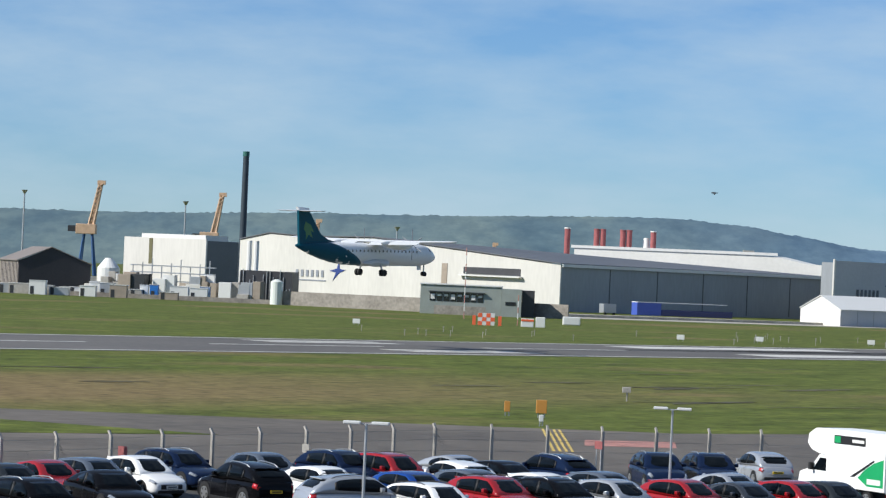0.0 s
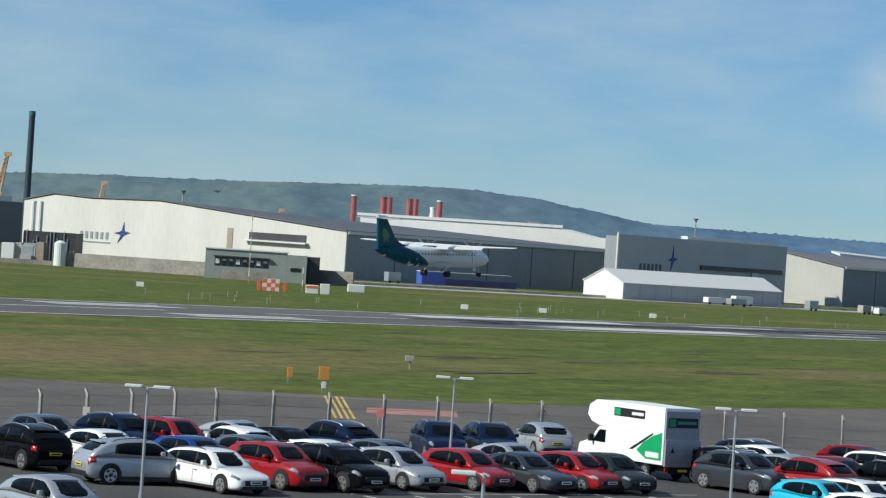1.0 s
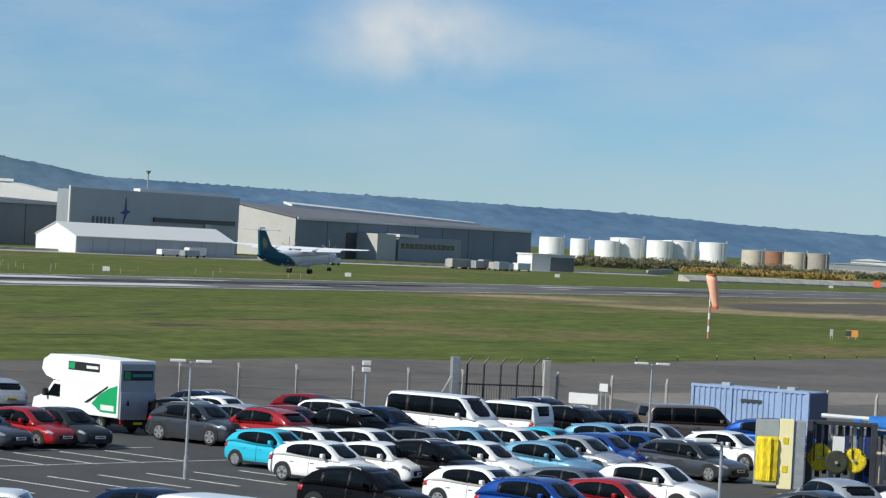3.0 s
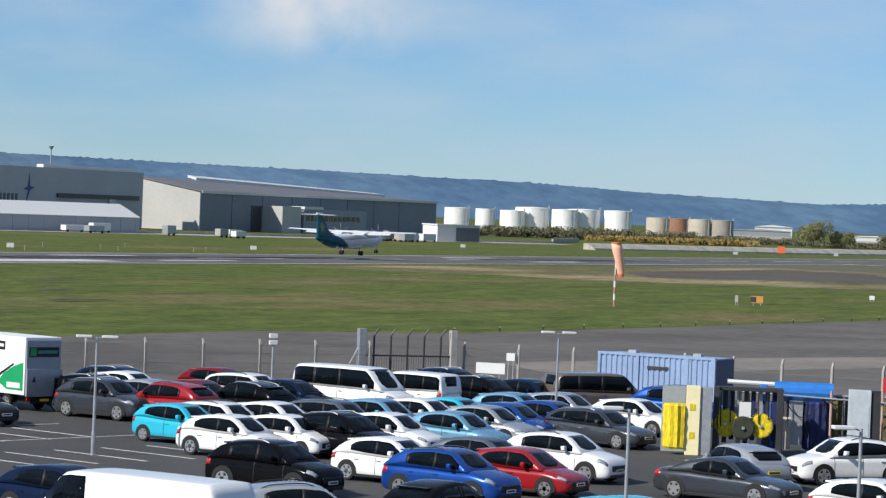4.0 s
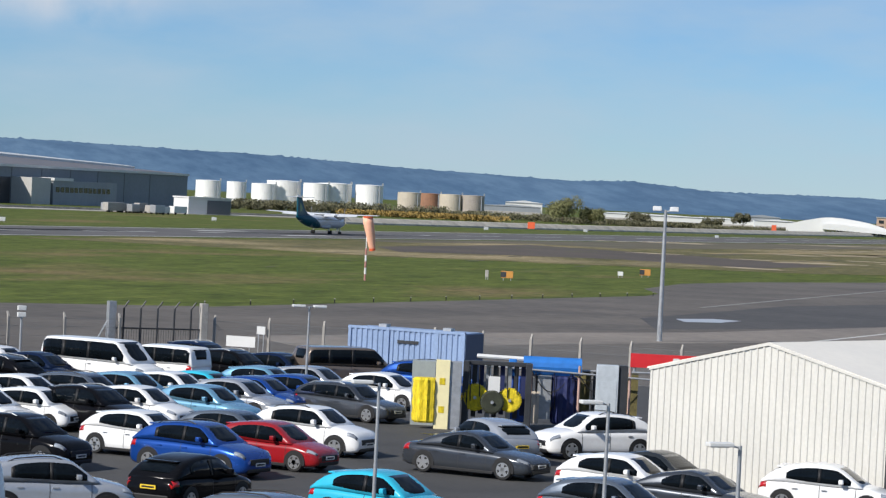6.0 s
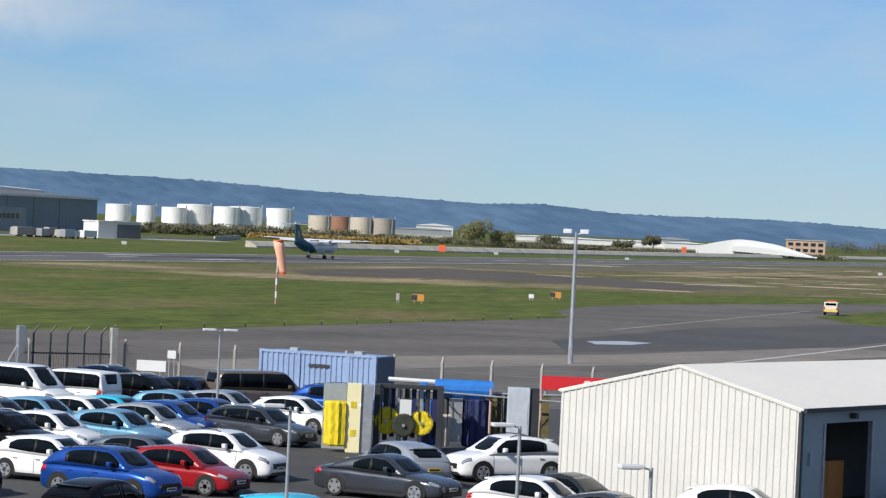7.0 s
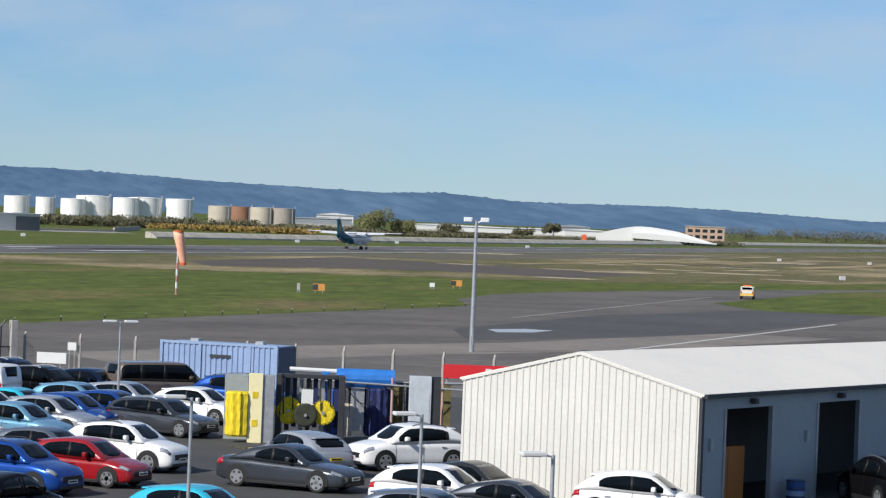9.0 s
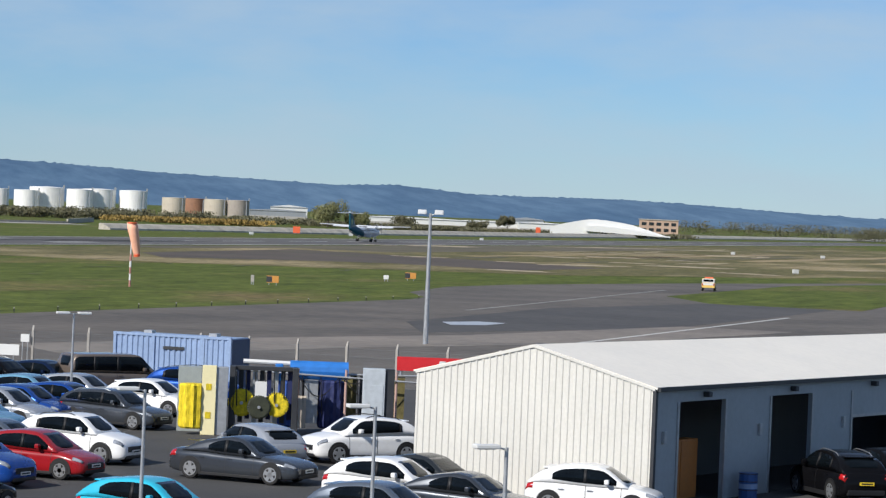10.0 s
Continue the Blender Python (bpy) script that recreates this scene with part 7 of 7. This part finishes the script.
for k in range(14):
    p = Vector((71 + k * 5.5, 234 + k * 5.1, 0))
    ob = thing("taxiway_light", pose(p.x - 0.6, p.y + 0.6, 0), "small taxiway edge light", "light", "taxiway edge lights")
    part("stem", T((0, 0, 0), (0, 0, 0.35), 0.05, seg=6), BLACK, ob)
    part("lamp", T((0, 0, 0.35), (0, 0, 0.45), 0.06, 0.04, 8), CONCRETE, ob)

# red and white chequered hut and mast, service van beside it
hut = thing("chequered_hut", facing(pol(0.72, 575), 90) @ Matrix.Scale(0.7, 4), "red and white chequered localiser hut", "hut")
part("core", B(0, 4.6, 0, 3, 0, 3.3), WHITE, hut)
for i in range(4):
    for j in range(3):
        if (i + j) % 2 == 0:
            part("check_panel", B(i * 1.15, i * 1.15 + 1.15, -0.05, 0, j * 1.1, j * 1.1 + 1.1), ORANGERED, hut)
for x in (-1.5, 5.6):
    part("side_box", B(x, x + 0.9, 0.2, 1.4, 0, 2.6), ORANGERED, hut)
am = thing("antenna_mast", pose(*pol(1.48, 590)), "red and white lattice antenna mast", "mast")
for k in range(5):
    part("section", T((0, 0, k * 1.2), (0, 0, k * 1.2 + 1.15), 0.1, 0.09, 6), REDPAINT if k % 2 == 0 else WHITE, am)
am2 = thing("antenna_mast", pose(*pol(0.45, 640)), "red and white lattice antenna mast", "mast")
for k in range(9):
    part("section", T((0, 0, k * 1.7), (0, 0, k * 1.7 + 1.65), 0.1, 0.08, 6), REDPAINT if k % 2 == 0 else WHITE, am2)
hut2 = thing("white_dome_hut", facing(pol(1.55, 575), 90), "small white and orange equipment huts", "hut")
part("body", B(0, 2.4, 0, 2, 0, 1.6, bev=0.1), WHITE, hut2)
part("body", B(2.8, 4.6, 0, 2, 0, 2.0, bev=0.1), WHITE, hut2)
part("stripe", B(0, 2.4, -0.06, 0, 1.1, 1.5), ORANGERED, hut2)
part("van_body", B(0, 3.6, 0, 2, 0.0, 1.7, bev=0.2), WHITE, thing("white_service_van", facing(pol(2.35, 620), 88), "small white service van on the grass", "van"))

sock = thing("windsock", pose(113.5, 316.5, 0), "faded orange windsock hanging from a red and white mast", "windsock")
for k in range(5):
    part("mast_band", T((0, 0, k * 0.72), (0, 0, k * 0.72 + 0.72), 0.13, 0.12, 10), REDPAINT if k % 2 == 0 else WHITE, sock, "red band" if k % 2 == 0 else "white band")
part("mast_top", T((0, 0, 3.6), (0, 0, 6.7), 0.07, 0.06, 8), WHITE, sock)
bm = bmesh.new()
rings = []
for k, (z, r, dx) in enumerate(((7.1, 0.56, 0.05), (6.4, 0.60, 0.12), (5.4, 0.54, 0.32), (4.5, 0.46, 0.5), (3.8, 0.38, 0.66), (3.4, 0.34, 0.74))):
    rings.append([(dx + r * (1 + 0.14 * math.sin(3 * a + k)) * math.cos(a), r * 0.8 * math.sin(a), z) for a in [2 * math.pi * i / 16 for i in range(16)]])
loft(bm, rings)
part("fabric_cone", bm, WINDSOCK, sock, "limp faded orange fabric cone", True)
part("hoop", T((0.05, 0, 7.06), (0.05, 0, 7.2), 0.56, 0.56, 16), ORANGERED, sock, "red top hoop")
part("red_hem", T((0.72, 0, 3.36), (0.68, 0, 3.62), 0.35, 0.37, 16), ORANGERED, sock, "red hem of the cone")

rough = thing("weather_post", pose(15.6, 246, 0), "small weathered instrument frame in the grass", "instrument")
part("post", T((0, 0, 0), (0, 0, 1.1), 0.06), CONCRETE, rough)
part("box", B(-0.4, 0.3, -0.2, 0.2, 0.7, 1.15, bev=0.03), CONCRETE, rough)


# ---- yellow apron truck ----
def truck():
    yel = mat("yellow_truck_paint", (0.78, 0.52, 0.12), 0.4, var=0.05, coat=0.5)
    ob = thing("yellow_airport_truck", Matrix.Identity(4), "yellow airport operations pickup with red roof light bar", "truck")
    bm = bmesh.new()
    prism(bm, [(2.5, 0.5), (2.5, 1.0), (1.5, 1.12), (0.7, 1.75), (-1.0, 1.78), (-1.1, 1.2), (-2.5, 1.2), (-2.5, 0.5)], -0.92, 0.92)
    part("body", bm, yel, ob)
    part("canopy", B(-2.45, -1.05, -0.88, 0.88, 1.2, 1.75, bev=0.08), WHITE, ob)
    for s in (-1, 1):
        bm = bmesh.new()
        prism(bm, [(1.25, 1.2), (0.6, 1.68), (-0.95, 1.68), (-0.95, 1.2)], s * 0.92, s * 0.935)
        part("side_window", bm, CARGLASS, ob)
        for x in (1.55, -1.55):
            w = new("wheel")
            w.parent = ob
            w.matrix_basis = pose(x, s * 0.85, 0.38, 0, 0, 0 if s < 0 else 180)
            ty, ri, ba = wheel_meshes(0.38)
            part("tyre", ty, RUBBERTYRE, w)
            part("rim", ri, ALLOY, w)
        part("tail_light", B(-2.54, -2.5, s * 0.8 - 0.08, s * 0.8 + 0.08, 0.8, 1.1), TAILRED, ob)
    part("rear_window", B(-2.47, -2.45, -0.7, 0.7, 1.35, 1.68), CARGLASS, ob)
    part("light_bar", B(-0.3, 0.1, -0.6, 0.6, 1.8, 1.95, bev=0.03), ORANGERED, ob, "red roof light bar")
    part("pale_tailgate", B(-2.53, -2.51, -0.85, 0.85, 0.85, 1.15), WHITE, ob)
    return ob


yellow_truck = truck()

# ---- bird ----
bird = thing("bird", Matrix.Identity(4), "dark bird gliding over the runway", "bird")
feather = mat("dark_feathers", (0.04, 0.05, 0.06), 0.8)
bm = bmesh.new()
loft(bm, [[(x, r * math.cos(a), r * math.sin(a)) for a in [2 * math.pi * i / 8 for i in range(8)]] for x, r in ((0.3, 0.02), (0.2, 0.07), (0.0, 0.09), (-0.2, 0.05), (-0.38, 0.03))])
part("body", bm, feather, bird)
WINGS = []
for s in (-1, 1):
    bm = bmesh.new()
    loft(bm, [[(0.14, 0, 0.02), (0, 0, 0.04), (-0.14, 0, 0.02), (0, 0, 0)], [(0.16, s * 0.35, 0.02), (0.04, s * 0.35, 0.03), (-0.1, s * 0.35, 0.02), (0.04, s * 0.35, 0.01)], [(-0.05, s * 0.75, 0.02), (-0.08, s * 0.75, 0.025), (-0.12, s * 0.75, 0.02), (-0.08, s * 0.75, 0.015)]])
    WINGS.append((part("wing", bm, feather, bird), s))


# ---- things that move ----
def motions():
    # the airliner: flare, touchdown, roll-out along the runway
    way = 90 - RWY
    # seconds, metres along the runway, height of the tyres, nose-up degrees
    run = ((0, 276.5, 9.0, 1.2), (0.5, 305.5, 7.6, 1.3), (1, 334.5, 6.2, 1.5), (1.5, 363.8, 5.1, 1.9), (2, 393, 4.0, 2.4), (2.5, 422, 2.8, 2.9), (3, 450.5, 1.9, 3.0), (3.5, 478.5, 1.2, 2.7), (4, 506, 0.75, 2.2), (4.5, 532.5, 0.5, 1.8),
           (5, 559, 0.2, 1.0), (5.5, 585.5, 0.06, 0.4), (6, 612, 0.06, 0.0), (7, 663, 0.06, 0), (8, 713.5, 0.06, 0), (9, 763.5, 0.06, 0), (10, 813, 0.06, 0))
    crab = smooth_curve([(0, 2.5), (1, 1.6), (2, 0.6), (3, 0.1), (5, 0), (10, 0)])  # drift angle, kicked straight before the touchdown
    walk(plane, [(t, Matrix.Translation(rw(a, 0) + Vector((0, 0, z))) @ pose(0, 0, 0, 0, -p, way + crab(t))) for t, a, z, p in run])
    for prop, x, y, z in PROPS:
        walk(prop, [(k * 0.1, pose(x, y, z, 84 * k)) for k in range(101)])
    walk(yellow_truck, [(t, facing(Vector((x, y, 0.02)), 33)) for t, x, y in ((0, 162, 284), (6.8, 203, 347.5), (8, 209, 355.5), (9, 214, 361.5), (10, 220.3, 370))])
    # the bird flies leftwards and sinks
    rows = []
    for t, az, el, d in ((0, 5.12, 1.72, 300), (0.5, 2.6, 1.42, 300), (1, -0.26, 0.84, 300), (2, -6, 0.1, 300), (10, -40, -0.3, 300)):
        rows.append((t, Matrix.Translation(pol(az, d, 10 + d * math.tan(radians(el)))) @ pose(0, 0, 0, 0, 0, 175)))
    walk(bird, rows)
    for wing, s in WINGS:
        walk(wing, [(k * 0.25, pose(0, 0, 0.02, s * (28 if k % 2 else -16))) for k in range(41)])


motions()
